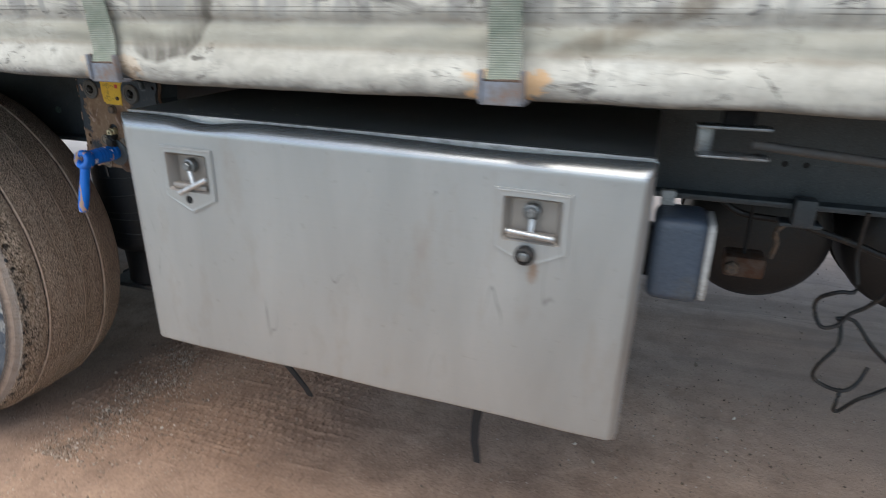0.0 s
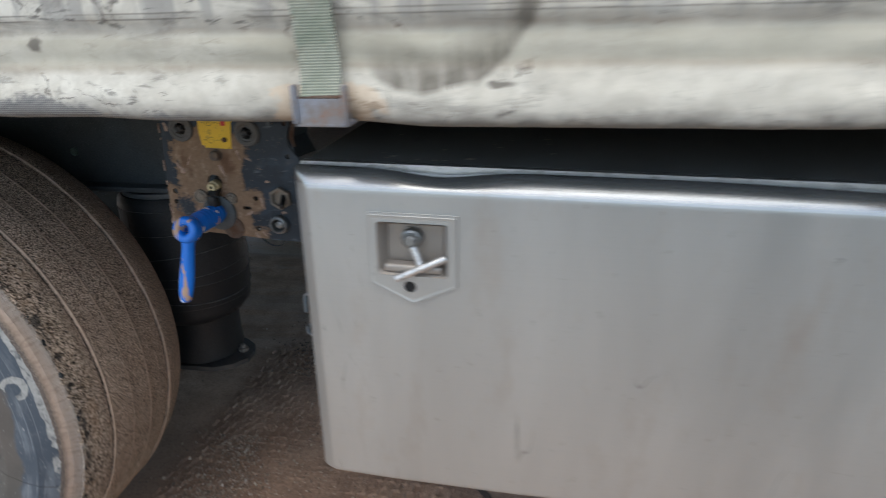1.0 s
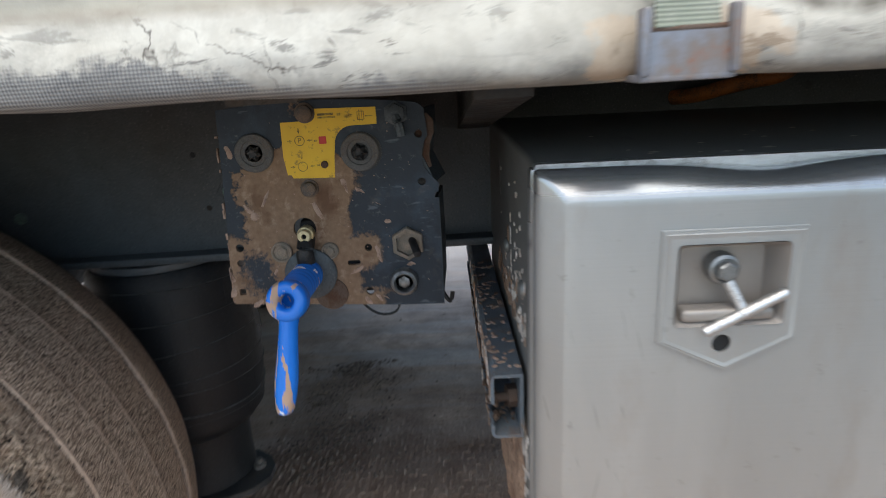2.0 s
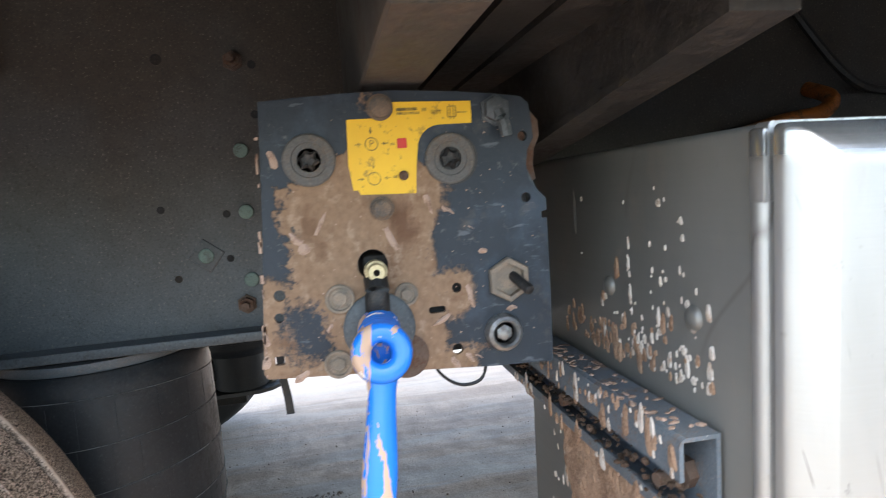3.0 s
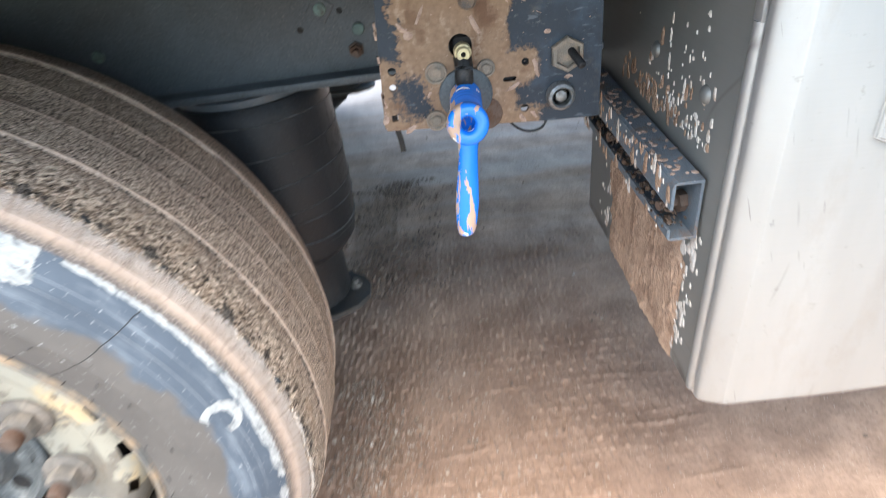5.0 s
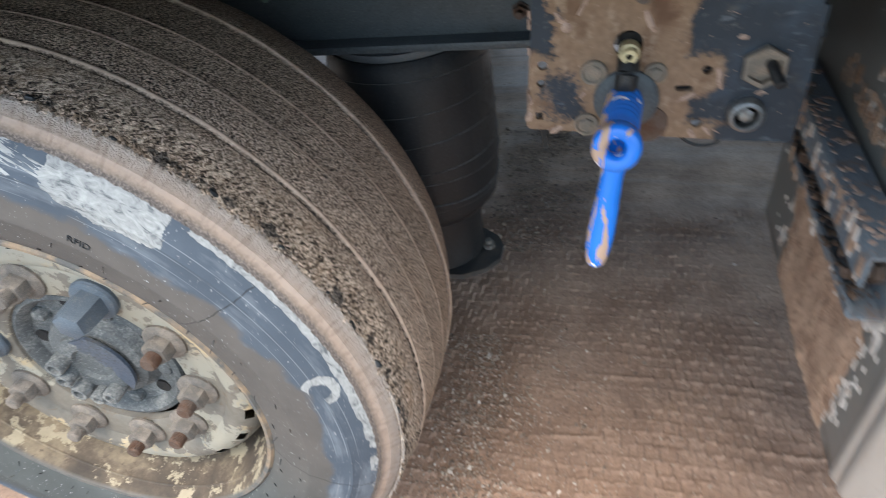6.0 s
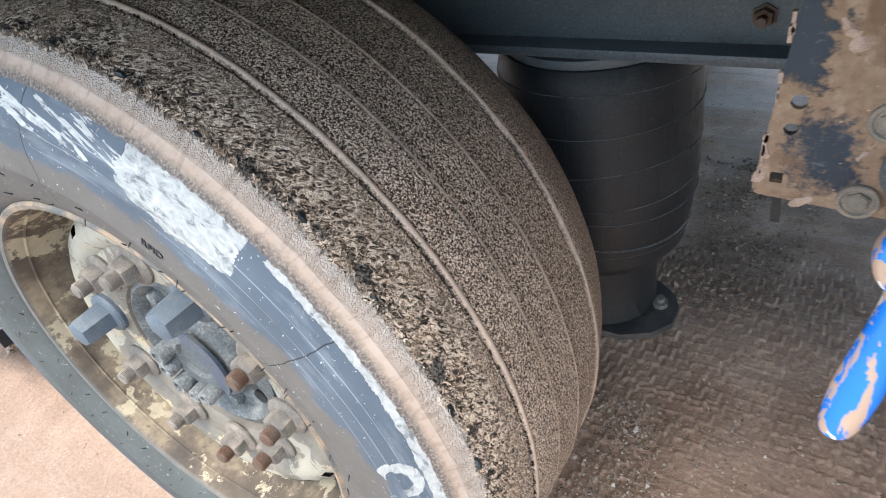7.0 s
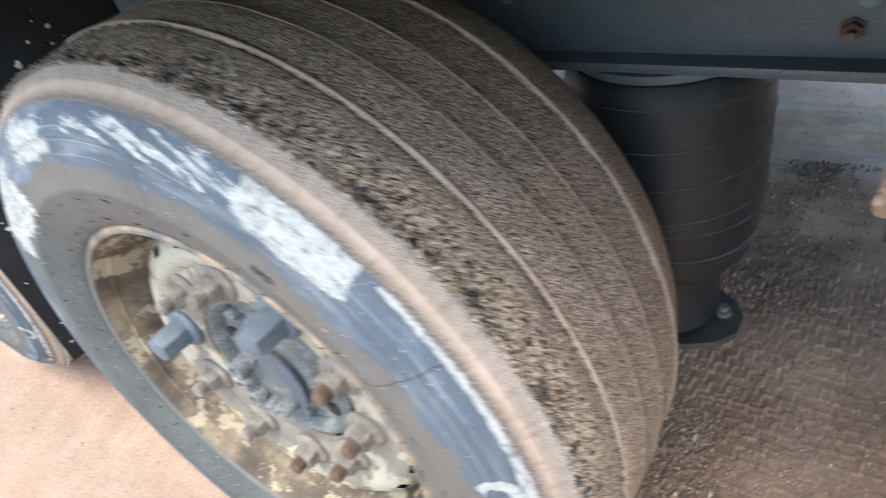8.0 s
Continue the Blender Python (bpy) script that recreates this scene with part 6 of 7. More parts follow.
    for _ in range(22):
        z = 0.868 + 0.217 * rng.random() ** 2.2
        x = -1.3995 + (z - 0.868) * 0.055
        l = min(0.016, 0.0012 + rng.expovariate(240))
        block(bm, x - rng.uniform(0.0014, 0.0032), x - rng.uniform(0.0, 0.001), Y - 0.0012, Y + 0.004, z, z + l)
    tagged(part("edge_chips", bm, M["pinkmud"], t, "pale flaking edge", smooth=0), kind="stuff")

    # lever: ribbed neck, eye, long grip
    lever = B()
    c0, c1 = Vector((-1.303, Y - 0.006, 0.903)), Vector((-1.3085, 1.124, 0.903))
    d, s, u = frame_of(c0, c1)
    prof = [(0.0, 0.0165)]
    for k in range(6):
        q = 0.006 + 0.0085 * k
        prof += [(q, 0.0172), (q + 0.002, 0.0182), (q + 0.0055, 0.0182), (q + 0.0075, 0.0172)]
    prof += [(0.064, 0.0175), (0.072, 0.017)]
    rings(lever, [[c0 + d * a + (s * math.cos(2 * math.pi * i / 24) + u * math.sin(2 * math.pi * i / 24)) * r for i in range(24)] for a, r in prof])
    eye = Vector((-1.309, 1.112, 0.902))
    # the eye leans with the grip
    rise, face = Vector((0, 0.28, 0.96)), Vector((0, -0.96, 0.28))
    rows = []
    for i in range(32):
        a = 2 * math.pi * i / 32
        ring = []
        for k in range(16):
            b = 2 * math.pi * k / 16
            out, thick = 0.0150 + 0.0076 * math.copysign(abs(math.cos(b)) ** 0.7, math.cos(b)), 0.0130 * math.copysign(abs(math.sin(b)) ** 0.6, math.sin(b))
            ring.append(eye + Vector((math.cos(a) * out, 0, 0)) + rise * (math.sin(a) * out) + face * thick)
        rows.append(ring)
    rings(lever, rows + rows[:1], caps=False)
    tip = Vector((-1.3235, 1.090, 0.780))
    top = eye + Vector((-0.001, -0.002, -0.018))
    axis = tip - top
    loops = []
    for f, w, q in ((0.0, 0.0118, 0.0110), (0.10, 0.0104, 0.0108), (0.28, 0.0110, 0.0110), (0.48, 0.0124, 0.0116), (0.66, 0.0132, 0.0120), (0.82, 0.0124, 0.0116), (0.94, 0.0106, 0.0102), (0.985, 0.0090, 0.0088), (1.0, 0.0066, 0.0064)):
        p = top + axis * f
        loops.append([p + Vector((w * math.cos(a), q * math.sin(a), 0)) for a in (2 * math.pi * i / 20 for i in range(20))])
    rings(lever, loops)
    part("lever", lever, M["blue"], t, "bright blue plastic lever spattered with mud", smooth=45)
    # wire loop and loose tie below the plate
    bm = B()
    hose(bm, [(-1.255, Y + 0.03, 0.87), (-1.247, Y + 0.03, 0.845), (-1.228, Y + 0.03, 0.830), (-1.207, Y + 0.03, 0.832), (-1.200, Y + 0.03, 0.85), (-1.201, Y + 0.03, 0.88)], 0.0017, 6)
    part("wire_loop", bm, M["black"], t, "thin black wire loop")
    bm = B()
    rings(bm, [[(x - 0.0035, Y + 0.03, z), (x + 0.0035, Y + 0.03, z), (x + 0.0035, Y + 0.032, z), (x - 0.0035, Y + 0.032, z)] for x, z in ((-1.392, 0.90), (-1.391, 0.86), (-1.388, 0.840), (-1.387, 0.824))])
    part("loose_tie", bm, M["dark"], t, "loose black cable tie")
    bm = B()
    hose(bm, [(-1.150, Y + 0.05, 0.86), (-1.141, Y + 0.045, 0.842), (-1.135, Y + 0.045, 0.836), (-1.132, Y + 0.047, 0.848)], 0.0028, 8)
    part("wire_hook", bm, M["black"], t)
    return t


build_panel()


# ---- air spring under the rail ----
def upright(bm, c, prof, seg=48):
    return rings(bm, [[(c[0] + r * math.cos(2 * math.pi * i / seg), c[1] + r * math.sin(2 * math.pi * i / seg), z) for i in range(seg)] for r, z in prof])


def build_air_spring():
    c = (-1.668, 1.602)
    t = thing("air_spring", (*c, 0.335), "black rubber air spring on a steel foot under the rail", "air spring", group="air springs")
    bm = B()
    prof = [(0.118, 0.826), (0.131, 0.824), (0.139, 0.815), (0.1425, 0.800), (0.143, 0.76)]
    for k in range(34):
        z = 0.752 - k * 0.0075
        r = 0.1432 + 0.002 * math.sin((0.76 - z) * 11) - max(0.0, (0.60 - z)) * 0.10
        prof.append((r, z))
    prof += [(0.124, 0.492), (0.117, 0.482), (0.112, 0.478), (0.104, 0.478)]
    upright(bm, c, prof, 64)
    part("bellows", bm, M["rubber"], t)
    bm = B()
    levels = (0.790, 0.738, 0.668, 0.630, 0.598, 0.560, 0.525)
    for k, (za, zb) in enumerate(zip(levels, levels[1:])):
        for i in range(22):
            a = 2 * math.pi * (i + 0.5 * (k % 2) + 0.22 * math.sin(5.1 * i + 2 * k)) / 22
            o, s = Vector((math.cos(a), math.sin(a), 0)), Vector((-math.sin(a), math.cos(a), 0)) * 0.0009
            ends = []
            for z in (za, zb):
                r = 0.1440 + 0.002 * math.sin((0.76 - z) * 11) - max(0.0, (0.60 - z)) * 0.10
                p = Vector((c[0], c[1], z)) + o * r
                ends.append([p - s - o * 0.002, p - o * 0.0006, p + s - o * 0.002])
            rings(bm, ends, caps=False, closed=False)
    tagged(part("mould_ridges", bm, M["rib"], t, "fine upright mould ridges"), kind="stuff")
    for k, z in enumerate((0.790, 0.738, 0.668, 0.630, 0.598, 0.560, 0.525)):
        bm = B()
        r = 0.1439 + 0.002 * math.sin((0.76 - z) * 11) - max(0.0, (0.60 - z)) * 0.10
        loops = []
        tilt = 0.012 * (k % 3 - 0.6)
        for i in range(64):
            a = 2 * math.pi * i / 64
            zz = z + tilt * math.sin(a + k)
            p = Vector((c[0] + r * math.cos(a), c[1] + r * math.sin(a), zz))
            o = Vector((math.cos(a), math.sin(a), 0))
            loops.append([p - o * 0.002 + Vector((0, 0, 0.0013)), p + o * 0.0007, p - o * 0.002 - Vector((0, 0, 0.0013))])
        rings(bm, loops + loops[:1], caps=False)
        part("mould_line", bm, M["line"], t)
    bm = B()
    upright(bm, c, [(0.127, 0.825), (0.129, 0.829), (0.129, 0.8375), (0.120, 0.838)], 48)
    part("top_plate", bm, M["foot"], t, "scuffed dusty steel top plate")
    bm = B()
    upright(bm, c, [(0.096, 0.48), (0.096, 0.46), (0.094, 0.40), (0.096, 0.352), (0.090, 0.347)], 40)
    part("piston", bm, M["rubber"], t, "dusty black piston")
    bm = B()
    pts = [(-1.80, 1.50), (-1.60, 1.505), (-1.555, 1.530), (-1.530, 1.565), (-1.530, 1.605), (-1.545, 1.635), (-1.58, 1.66), (-1.80, 1.70)]
    rings(bm, [[(x, y, z) for x, y in pts] for z in (0.334, 0.347)])
    part("foot_plate", bm, M["footdark"], t, "dusty dark steel foot plate")
    bm = B()
    upright(bm, (-1.561, 1.600), [(0.013, 0.346), (0.013, 0.356), (0.007, 0.357), (0.007, 0.366)], 12)
    part("bolt", bm, M["plate"], t, "bright bolt end")
    bm = B()
    block(bm, -1.85, -1.66, 1.60, 1.69, 0.275, 0.334, 0.01)
    part("arm", bm, M["dark"], t)
    return t


air_spring = build_air_spring()
far_spring = copy_thing(air_spring, pose(-1.694, 3.000, 0.335))
tagged(far_spring, "black rubber air spring beside the far wheel")


# ---- wheels ----
HUB = (-2.052, 1.000, 0.545)


def groove(r, y, big):
    if big:
        return [(r - 0.0003, y - 0.0075), (r - 0.0035, y - 0.0062), (r - 0.0035, y - 0.0042), (r + 0.0018, y - 0.0034), (r + 0.0034, y - 0.0015), (r + 0.0034, y + 0.0012), (r + 0.0016, y + 0.0034), (r - 0.001, y + 0.0042), (r + 0.0003, y + 0.0065)]
    return [(r, y - 0.0022), (r - 0.0028, y - 0.0014), (r - 0.0028, y + 0.0002), (r + 0.0006, y + 0.0010), (r + 0.0006, y + 0.0022), (r, y + 0.0032)]


def build_wheel():
    t = thing("trailer_wheel", HUB, "worn muddy trailer tyre on a rusty cream steel rim", "wheel", group="trailer wheels")
    c = Vector(HUB)
    prof = [(0.2975, 0.030), (0.2985, 0.014), (0.3020, 0.003), (0.306, -0.004), (0.314, -0.008), (0.335, -0.018), (0.362, -0.0245), (0.366, -0.0265), (0.370, -0.0255), (0.400, -0.0260), (0.425, -0.0215), (0.428, -0.0225), (0.431, -0.0200), (0.450, -0.0105), (0.463, 0.000), (0.474, 0.0085), (0.4835, 0.018), (0.4895, 0.032), (0.4945, 0.055), (0.4985, 0.078)]
    prof += groove(0.5003, 0.092, True) + [(0.5035, 0.115)] + groove(0.5055, 0.146, False) + [(0.5080, 0.171)] + groove(0.5090, 0.200, False) + [(0.5085, 0.225), (0.5068, 0.25)]
    prof += groove(0.5048, 0.276, True) + [(0.5010, 0.30), (0.4960, 0.325), (0.4920, 0.340), (0.4850, 0.357), (0.472, 0.371), (0.45, 0.382), (0.41, 0.394), (0.36, 0.394), (0.31, 0.378), (0.285, 0.360)]
    bm = B()
    seg = 200
    loops = []
    for r, y in prof:
        loop = []
        for i in range(seg):
            a = 2 * math.pi * i / seg
            w = 0.0012 * noise.noise((math.cos(a) * 7, math.sin(a) * 7, y * 30)) * (1 if r > 0.46 else 0.3)
            p = Vector(((r + w) * math.cos(a), y, (r + w) * math.sin(a)))
            # flattened where it stands on the ground
            p.z = max(p.z, GROUND - HUB[2] + 0.002)
            loop.append(c + p)
        loops.append(loop)
    rings(bm, loops, caps=False)
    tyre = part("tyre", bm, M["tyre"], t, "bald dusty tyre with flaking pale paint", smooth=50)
    # torn crumbs of rubber along the outer shoulder
    rng = random.Random(12)
    bm = B()
    for k in range(5200):
        a = rng.uniform(-0.5, 2.6)
        y = min(0.088, max(0.019, rng.gauss(0.046, 0.022)))
        r = 0.4895 + (y - 0.032) * 0.19
        o = Vector((math.cos(a), 0, math.sin(a)))
        tang = Vector((-math.sin(a), 0, math.cos(a)))
        p = c + o * (r - 0.0006) + Vector((0, y, 0))
        ragged = 1.5 if y < 0.036 and noise.noise((a * 9, 0, 0)) > -0.1 else 1.0
        l, w, h = ragged * rng.uniform(0.0012, 0.0042), ragged * rng.uniform(0.0006, 0.0014), ragged * rng.uniform(0.0012, 0.0036)
        # tufts lean outwards and against the rolling direction
        m = rng.gauss(0.9, 0.45)
        e1 = tang * math.cos(m) + Vector((0, 1, 0)) * math.sin(m)
        e2 = tang * -math.sin(m) + Vector((0, 1, 0)) * math.cos(m)
        tip = p + o * h - e1 * l * rng.uniform(0.2, 1.1)
        vs = [bm.verts.new(q) for q in (p - e1 * l, p + e2 * w, p + e1 * l, p - e2 * w, tip)]
        for i in range(4):
            bm.faces.new((vs[i], vs[(i + 1) % 4], vs[4]))
    tagged(part("rubber_crumbs", bm, M["tyre"], tyre, "torn rubber crumbs", smooth=0), kind="stuff")
    # thicker chunks half torn off along the dusty edge
    for k in range(16):
        a, y = -0.2 + 0.165 * k + rng.uniform(-0.06, 0.06), rng.uniform(0.021, 0.030)
        o, tang = Vector((math.cos(a), 0, math.sin(a))), Vector((-math.sin(a), 0, math.cos(a)))
        p = c + o * 0.4865 + Vector((0, y, 0))
        bm = B()
        size = rng.uniform(0.003, 0.0075)
        ring0 = [p + (tang * math.cos(q) * size * rng.uniform(0.7, 1.2) + Vector((0, math.sin(q) * size * rng.uniform(0.45, 0.8), 0))) for q in np.arange(0, 6.2, 0.9)]
        lean0 = o * rng.uniform(0.003, 0.006) + Vector((0, -0.002, 0)) + tang * rng.uniform(-0.003, 0.003)
        rings(bm, [ring0, [p + (q - p) * 0.85 + lean0 * 0.7 for q in ring0], [p + (q - p) * 0.45 + lean0 for q in ring0]])
        part("rubber_chunk", bm, M["rubber"], tyre, "torn black rubber chunk")
    # moulded letters on the wall
    cu = bpy.data.curves.new("wall_letters", "FONT")
    cu.body, cu.size, cu.extrude, cu.align_x, cu.align_y = "RFID", 0.0125, 0.0004, "CENTER", "CENTER"
    letters = new("wall_letters", bpy.data.meshes.new_from_object(bpy.data.objects.new("wall_letter_shape", cu)))
    letters.data.materials.clear()
    letters.data.materials.append(M["rib"])
    letters.parent = tyre
    a = radians(55.6)
    spin = Matrix(((math.sin(a), math.cos(a), 0), (0, 0, -1), (-math.cos(a), math.sin(a), 0))).to_4x4()
    letters.matrix_basis = Matrix.Translation((0.377 * math.cos(a), -0.0263, 0.377 * math.sin(a))) @ spin
    # little rubber hairs left by the mould, along two rings of the wall
    bm = B()
    for r0, n, y0 in ((0.318, 44, -0.0108), (0.352, 36, -0.0222)):
        for i in range(n):
            a = 2 * math.pi * (i + rng.uniform(-0.25, 0.25)) / n
            o, tang = Vector((math.cos(a), 0, math.sin(a))), Vector((-math.sin(a), 0, math.cos(a)))
            p = c + o * r0 + Vector((0, y0, 0))
            rod(bm, p, p + o * rng.uniform(-0.004, 0.006) + tang * rng.uniform(-0.006, 0.006) + Vector((0, -rng.uniform(0.003, 0.006), 0)), 0.0009, 0.0006, 5)
    tagged(part("mould_hairs", bm, M["black"], tyre, "short black mould hairs"), kind="stuff")
    # rim: rolled lip, barrel, dished disc with vent holes
    bm = B()
    prof = [(0.286, 0.022), (0.3035, 0.006), (0.3045, -0.001), (0.3005, -0.0055), (0.2945, -0.004), (0.2910, 0.004), (0.2885, 0.020), (0.2835, 0.050), (0.2800, 0.075), (0.2740, 0.090), (0.2700, 0.12), (0.2690, 0.20), (0.2690, 0.34)]
    loops = [[c + Vector((r * math.cos(2 * math.pi * i / 120), y, r * math.sin(2 * math.pi * i / 120))) for i in range(120)] for r, y in prof]
    rings(bm, loops, caps=False)
    part("rim", bm, M["rimsteel"], t, "brown rusty steel rim")
    bm = B()
    prof = [(0.2700, 0.140), (0.2680, 0.110), (0.2640, 0.086), (0.2570, 0.066), (0.2490, 0.055), (0.2370, 0.047), (0.2220, 0.045), (0.2110, 0.048), (0.2020, 0.055), (0.1500, 0.055), (0.1440, 0.059), (0.1420, 0.072)]
    rows = [[bm.verts.new(c + Vector((r * math.cos(2 * math.pi * i / 120), y, r * math.sin(2 * math.pi * i / 120)))) for i in range(120)] for r, y in prof]
    for k, (a, b) in enumerate(zip(rows, rows[1:])):
        for i in range(120):
            if k == 4 and i % 6 > 3:
                continue
            bm.faces.new((a[i], a[(i + 1) % 120], b[(i + 1) % 120], b[i]))
    disc = part("disc", bm, M["rim"], t, "dished cream wheel disc, paint peeling")
    bm = B()
    turned(bm, c, [(0.2680, 0.36), (0.2680, 0.19), (0.22, 0.165), (0.15, 0.150), (0.05, 0.150)], 48)
    part("brake_drum", bm, M["dark"], t, "dark brake drum")
    # cast hub: crusted flange with openings, castellated lugs, broken cover
    h = c + Vector((-0.008, -0.008, 0.002))
    bm = B()
    turned(bm, h, [(0.1405, 0.150), (0.1405, 0.082), (0.137, 0.073), (0.129, 0.070), (0.122, 0.076), (0.117, 0.090), (0.092, 0.094), (0.086, 0.088), (0.080, 0.074), (0.070, 0.068), (0.030, 0.066)], 60)
    hub = part("hub", bm, M["hubgrey"], t, "grey cast hub crusted with dust")
    bm = B()
    turned(bm, h, [(0.060, 0.080), (0.058, 0.060), (0.050, 0.057), (0.034, 0.058), (0.030, 0.064), (0.012, 0.065)], 40)
    part("hub_boss", bm, M["hubgrey"], hub)
    bm = B()
    out = [(0.070 * math.cos(radians(q)), 0.070 * math.sin(radians(q))) for q in range(-42, 78, 8)]
    out += [(-0.010, 0.054), (0.003, 0.050), (-0.002, 0.040), (0.010, 0.030), (0.016, 0.034), (0.020, 0.020), (0.028, 0.004), (0.040, 0.006), (0.038, -0.014), (0.046, -0.036)]
    sheet(bm, [(h.x + p, h.z + q) for p, q in out], [], h.y + 0.055, 0.005)
    part("hub_cover", bm, M["lampbox"], hub, "broken slate grey hub cover")
    for q, rr, s in ((168, 0.050, 0.015), (200, 0.052, 0.0135), (232, 0.060, 0.0145), (262, 0.058, 0.012), (290, 0.054, 0.0135)):
        p = h + Vector((rr * math.cos(radians(q)), 0.054, rr * math.sin(radians(q))))
        bm = B()
        turned(bm, p, [(s, 0.014), (s, -0.014), (s - 0.002, -0.018), (s - 0.006, -0.018), (s - 0.0065, -0.008)], 14)
        part("hub_lug", bm, M["hubgrey"], hub)
    for k in range(10):
        a = radians(22 + 36 * k)
        p = h + Vector((0.105 * math.cos(a), 0, 0.105 * math.sin(a)))
        bm = B()
        if k % 2:
            turned(bm, p + Vector((0, 0.092, 0)), [(0.0125, 0.004), (0.0125, -0.008), (0.010, -0.013), (0.006, -0.0145)], 14)
            part("hub_bolt", bm, M["hubgrey"], hub)
        else:
            # dark disc on the closed hub, an opening's shade put in as colour
            turned(bm, p + Vector((0, 0.0925, 0)), [(0.0125, -0.0035), (0.0125, 0.003)], 14)
            part("hub_opening", bm, M["dark"], hub)
    # ten wheel nuts, two of them under long caps
    for k in range(10):
        a = radians(58 + 36 * k)
        p = c + Vector((0.172 * math.cos(a) - 0.010, 0.055, 0.172 * math.sin(a) + 0.003))
        bm = B()
        if k in (0, 3):
            turned(bm, p, [(0.0335, 0.0), (0.0345, -0.006), (0.0325, -0.010), (0.0262, -0.013)], 28)
            turned(bm, p, [(0.0262, -0.008), (0.0258, -0.018), (0.0242, -0.050), (0.0215, -0.058), (0.0140, -0.061)], flat=6)
            part("nut_cap", bm, M["cap"], disc, "long blue-grey nut cap")
        else:
            turned(bm, p, [(0.0320, 0.0), (0.0325, -0.004), (0.0300, -0.0065), (0.0225, -0.0090)], 24)
            turned(bm, p, [(0.0212, -0.004), (0.0212, -0.025), (0.0185, -0.029), (0.0138, -0.029)], flat=6)
            nut = part("wheel_nut", bm, M["nutgrey"], disc, "dusty hexagon wheel nut")
            bm = B()
            th = [(0.0122, -0.020)]
            for q in range(8):
                th += [(0.0122, -0.028 - q * 0.0022), (0.0110, -0.0291 - q * 0.0022)]
            turned(bm, p, th + [(0.0098, -0.047)], 14)
            part("stud", bm, M["nutgrey"] if k in (1, 2, 4, 5) else M["rusty"], disc, "rusty threaded stud")
    t.matrix_world = pose(*HUB, -1.6, 0, 2.4)
    return t


wheel = build_wheel()
rear = copy_thing(wheel, pose(HUB[0] - 1.31, HUB[1] + 0.0, HUB[2], 0, 40, 0))
far = copy_thing(wheel, pose(HUB[0] - 0.03, 3.60, HUB[2], 0, 0, 180))
far_rear = copy_thing(wheel, pose(HUB[0] - 1.34, 3.60, HUB[2], 0, 0, 180))
tagged(rear, "worn muddy trailer tyre behind a black mud flap")
for other in (far, far_rear):
    tagged(other, "black trailer tyre on a rusty steel rim")
    for piece in other.children_recursive:
        if piece.name.split(".")[0] in ("tyre", "rubber_crumbs"):
            piece.material_slots[0].link = "OBJECT"
            piece.material_slots[0].material = M["blacktyre"]
            if piece.name.startswith("tyre"):
                tagged(piece, "dark black tyre with pale specks")


def build_mud_flap():
    """A rubber flap on a bar between the two wheels, spattered with pale dirt."""
    t = thing("mud_flap", (-2.66, 1.2, 0.40), "black rubber mud flap speckled with pale dirt", "mud flap")
    bm = B()
    loops = []
    for k in range(15):
        z = 0.395 + 0.70 * k / 14
        bow = -2.672 + 0.022 * math.sin(k * 0.33)
        loops.append([(bow + 0.006 * noise.noise((y * 6, z * 6, 2)) + q, y, z) for q, ys in ((0.004, np.linspace(0.968, 1.42, 12)), (-0.004, np.linspace(1.42, 0.968, 12))) for y in ys])
    rings(bm, loops)
    flap = part("flap", bm, M["flap"], t)
    bm = B()
    block(bm, -2.69, -2.65, 0.99, 1.51, 1.085, 1.125, 0.004)
    part("bar", bm, M["dark"], t, "dark steel carrier bar")
    rng = random.Random(17)
    bm = B()
    for _ in range(150):
        y, z, r = rng.uniform(0.98, 1.40), rng.uniform(0.40, 1.06), min(0.008, 0.0015 + rng.expovariate(520))
        x = -2.672 + 0.022 * math.sin((z - 0.395) / 0.70 * 14 * 0.33) + 0.004
        got = bmesh.ops.create_icosphere(bm, subdivisions=1, radius=1.0)["verts"]
        for v in got:
            v.co = Vector((x + v.co.x * 0.002, y + v.co.y * r * rng.uniform(0.7, 1.2), z + v.co.z * r * rng.uniform(0.6, 1.1)))
    tagged(part("dirt_specks", bm, M["splash"], t, "pale dried specks", smooth=0), kind="stuff")
    return flap


build_mud_flap()


# ---- further along the rail ----
def build_tank(x, y0, label):
    t = thing("air_tank", (x, y0, 0.5), label, "air tank", group="air tanks")
    bm = B()
    turned(bm, (x, y0, 0.685), [(0.02, 0.0), (0.09, 0.006), (0.145, 0.024), (0.172, 0.05), (0.180, 0.085), (0.180, 0.75), (0.15, 0.81), (0.05, 0.84)], 56)
    part("shell", bm, M["tank"], t)
    for dy in (0.2, 0.6):
        bm = B()
        turned(bm, (x, y0 + dy, 0.685), [(0.1795, 0.0), (0.184, 0.0), (0.184, 0.035), (0.1795, 0.035)], 56)
        block(bm, x - 0.012, x + 0.012, y0 + dy, y0 + dy + 0.035, 0.86, 1.305)
        part("tank_band", bm, M["dark"], t)
    return t


build_tank(0.215, 1.70, "round black compressed air tank under the chassis")
build_tank(0.600, 1.72, "round black compressed air tank with cables in front")


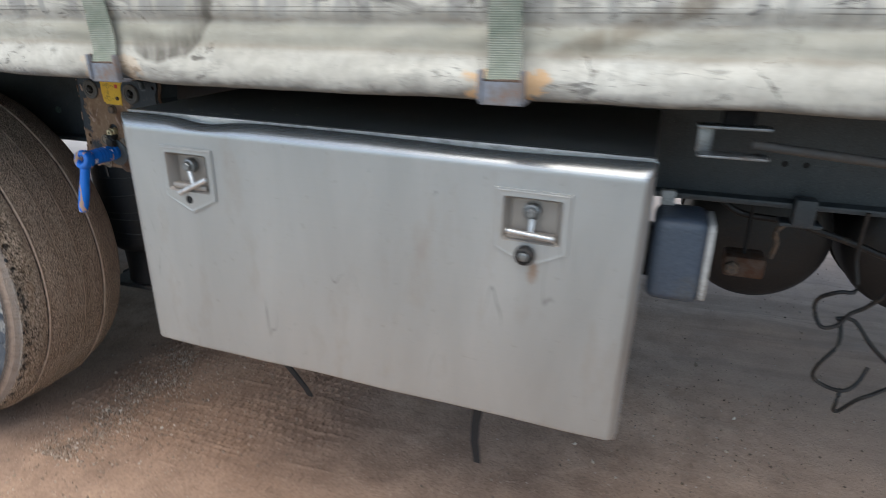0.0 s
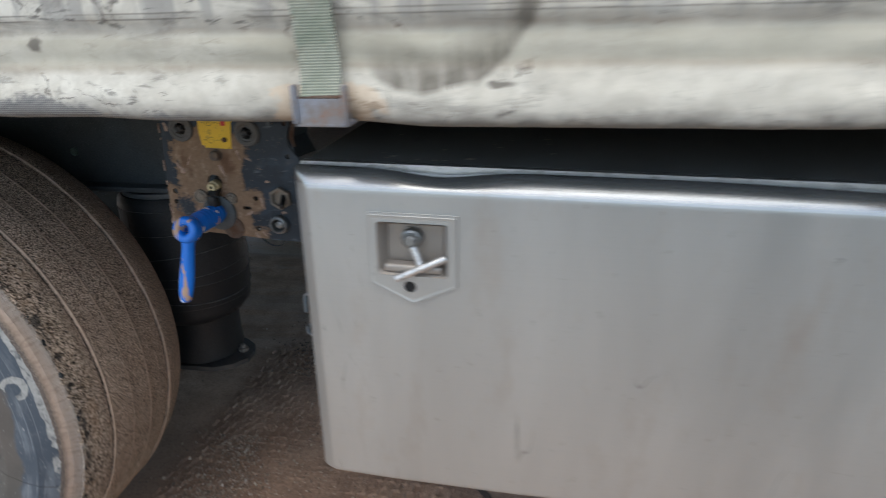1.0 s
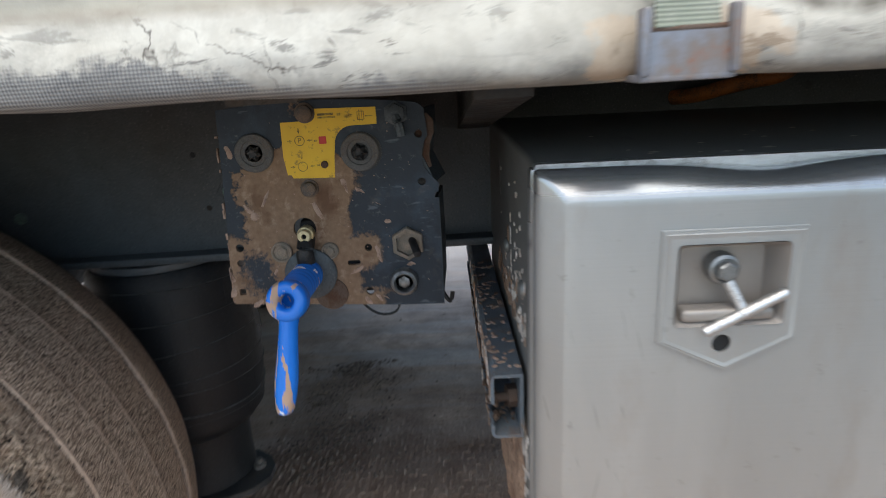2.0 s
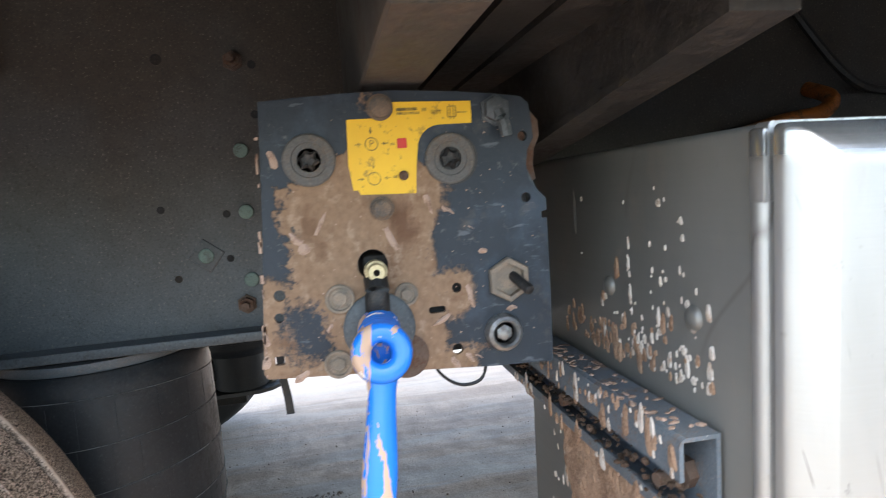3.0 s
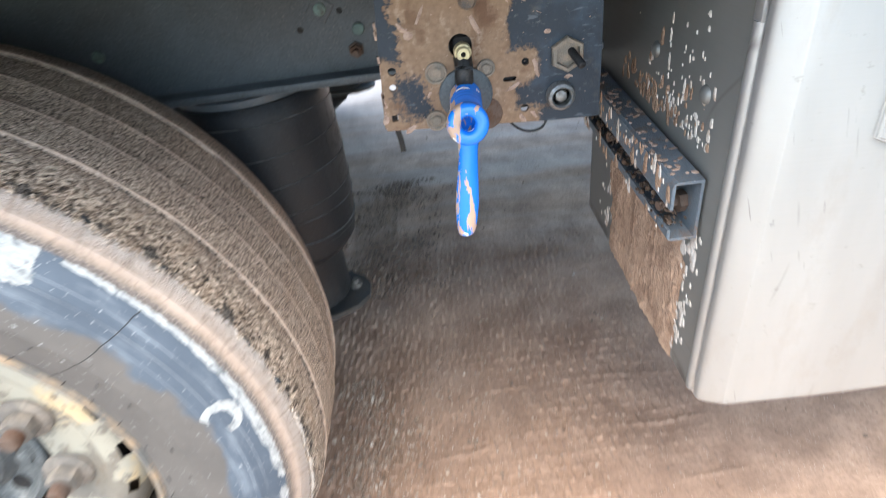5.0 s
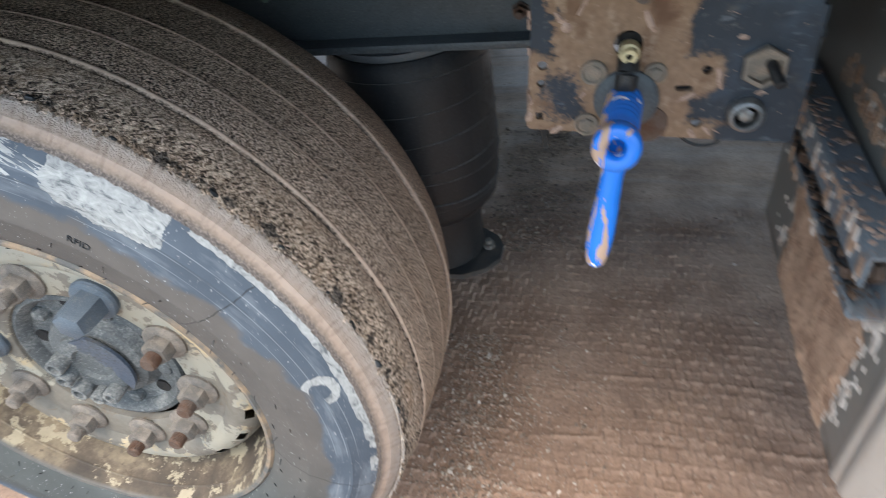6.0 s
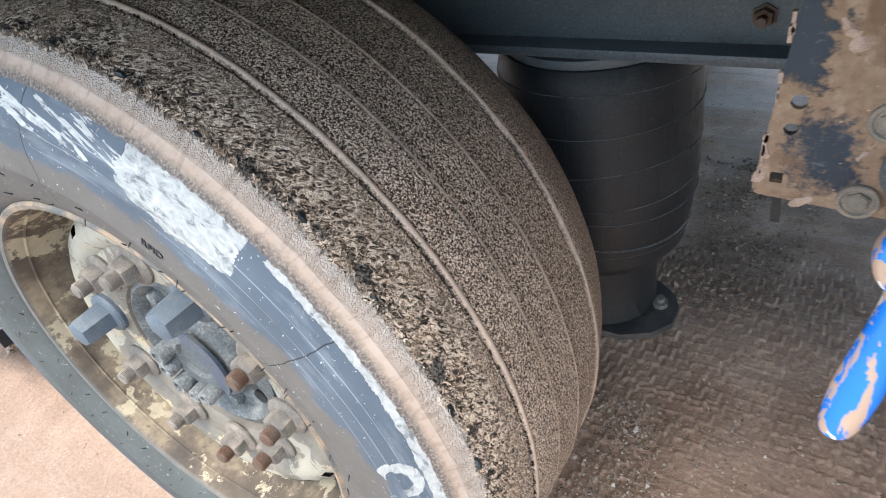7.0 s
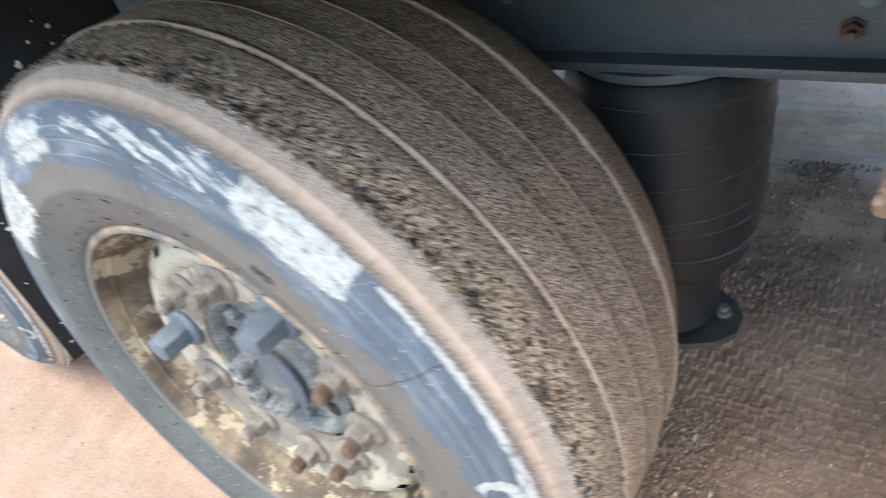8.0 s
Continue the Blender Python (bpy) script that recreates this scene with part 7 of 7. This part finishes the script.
def build_lamp():
    t = thing("storage_case", (0.0, 1.09, 0.79), "slate grey plastic case with a pale end, beside the tool box", "case")
    bm = B()
    block(bm, -0.046, 0.036, 1.045, 1.145, 0.788, 0.930, 0.016, 4)
    part("shell", bm, M["lampbox"], t)
    bm = B()
    block(bm, 0.034, 0.046, 1.050, 1.140, 0.794, 0.924, 0.010, 3)
    part("end_cover", bm, M["lens"], t, "pale scuffed end cover")
    bm = B()
    block(bm, -0.075, -0.044, 1.08, 1.12, 0.815, 0.90, 0.003)
    part("bracket", bm, M["dark"], t)
    bm = B()
    block(bm, -0.040, -0.018, 1.118, 1.132, 0.93, 0.955, 0.002)
    part("clip", bm, M["lens"], t)
    return t


build_lamp()


def build_hook():
    """Galvanised lashing bracket under the side rail, with the rod that runs from it."""
    t = thing("rod_bracket", (0.05, 0.975, 1.05), "bright galvanised bracket with a thin steel rod", "bracket")
    bm = B()
    block(bm, -0.008, 0.080, 0.962, 0.990, 1.087, 1.091, 0.001)
    block(bm, -0.006, 0.012, 0.984, 0.990, 1.050, 1.086, 0.002)
    block(bm, -0.004, 0.082, 0.958, 0.990, 1.049, 1.0525, 0.001)
    part("plate", bm, M["plate"], t, "bright galvanised folded plate")
    bm = B()
    block(bm, 0.02, 0.06, 0.968, 0.984, 1.092, 1.16, 0.002)
    part("hanger", bm, M["deck"], t)
    bm = B()
    rod(bm, (0.06, 0.972, 1.068), (0.9, 1.05, 0.985), 0.0065, seg=12)
    part("rod", bm, M["beam"], t, "dull steel rod")
    return t


build_hook()


def build_cable():
    P = lambda px, py: (0.311 + 0.001035 * (px - 1442) + 0.000257 * (py - 560), 1.45, 0.615 + 0.000233 * (px - 1442) - 0.00138 * (py - 560))
    runs = [[(1525, 400), (1512, 470), (1511, 517), (1480, 517), (1451, 530), (1442, 549), (1451, 574), (1480, 573), (1505, 561), (1530, 549), (1560, 520), (1600, 470)],
            [(1480, 568), (1511, 571), (1537, 606), (1569, 640), (1620, 680), (1660, 640), (1690, 520), (1700, 400)],
            [(1489, 571), (1483, 606), (1448, 640), (1442, 669), (1461, 685), (1492, 687), (1518, 677), (1540, 655)],
            [(1492, 688), (1480, 710), (1480, 729), (1492, 734), (1518, 707), (1543, 694), (1569, 693), (1610, 680)]]
    bm = B()
    for k, run in enumerate(runs):
        hose(bm, [Vector(P(*q)) + Vector((0, 0.012 * math.sin(1.7 * i + k), 0)) for i, q in enumerate(run)], 0.0045, 8)
    solo("cable", bm, M["black"], P(1525, 400), "tangled thin black cable hanging from the chassis", "cable")
    bm = B()
    hose(bm, [(0.08, 1.56, 0.84), (0.14, 1.55, 0.80), (0.24, 1.55, 0.79), (0.36, 1.55, 0.76), (0.50, 1.55, 0.72), (0.8, 1.55, 0.70)], 0.008, 8)
    solo("air_hose", bm, M["black"], (0.08, 1.56, 0.84), "dull black air hose slung below the rail", "hose")
    bm = B()
    hose(bm, [(0.22, 1.47, 0.81), (0.205, 1.47, 0.79), (0.213, 1.48, 0.76), (0.21, 1.50, 0.72)], 0.006, 8)
    solo("air_hose", bm, M["dusty_bolt"], (0.22, 1.47, 0.81), "dusty pale hose from the flange clip", "hose")
    t = thing("relay_valve", (0.165, 1.52, 0.66), "small brown dusty valve block below the rail", "valve")
    bm = B()
    block(bm, 0.12, 0.205, 1.49, 1.56, 0.665, 0.715, 0.008)
    part("block", bm, M["rusty"], t)
    bm = B()
    rod(bm, (0.16, 1.52, 0.71), (0.16, 1.52, 0.84), 0.004, seg=8)
    part("pipe", bm, M["dark"], t)
    bm = B()
    turned(bm, (0.135, 1.488, 0.69), [(0.016, 0.0), (0.016, -0.012), (0.010, -0.016)], flat=6)
    part("union_nut", bm, M["dusty_bolt"], t)


build_cable()


def build_orange():
    bm = B()
    hose(bm, [(-0.76, 1.502, 1.06), (-0.735, 1.47, 1.064), (-0.70, 1.45, 1.074), (-0.665, 1.445, 1.081), (-0.630, 1.445, 1.085), (-0.603, 1.45, 1.095), (-0.590, 1.46, 1.112), (-0.592, 1.502, 1.13)], 0.0115, 12)
    solo("hose_loop", bm, M["orange"], (-0.76, 1.502, 1.06), "orange rubber hose loop on the rail over the tool box", "hose")
    bm = B()
    hose(bm, [(-0.62, 1.49, 1.24), (-0.56, 1.47, 1.15), (-0.50, 1.47, 1.12), (-0.42, 1.47, 1.13), (-0.30, 1.47, 1.20)], 0.007, 8)
    solo("air_hose", bm, M["black"], (-0.62, 1.49, 1.24), "black air line sagging above the tool box", "hose")


build_orange()
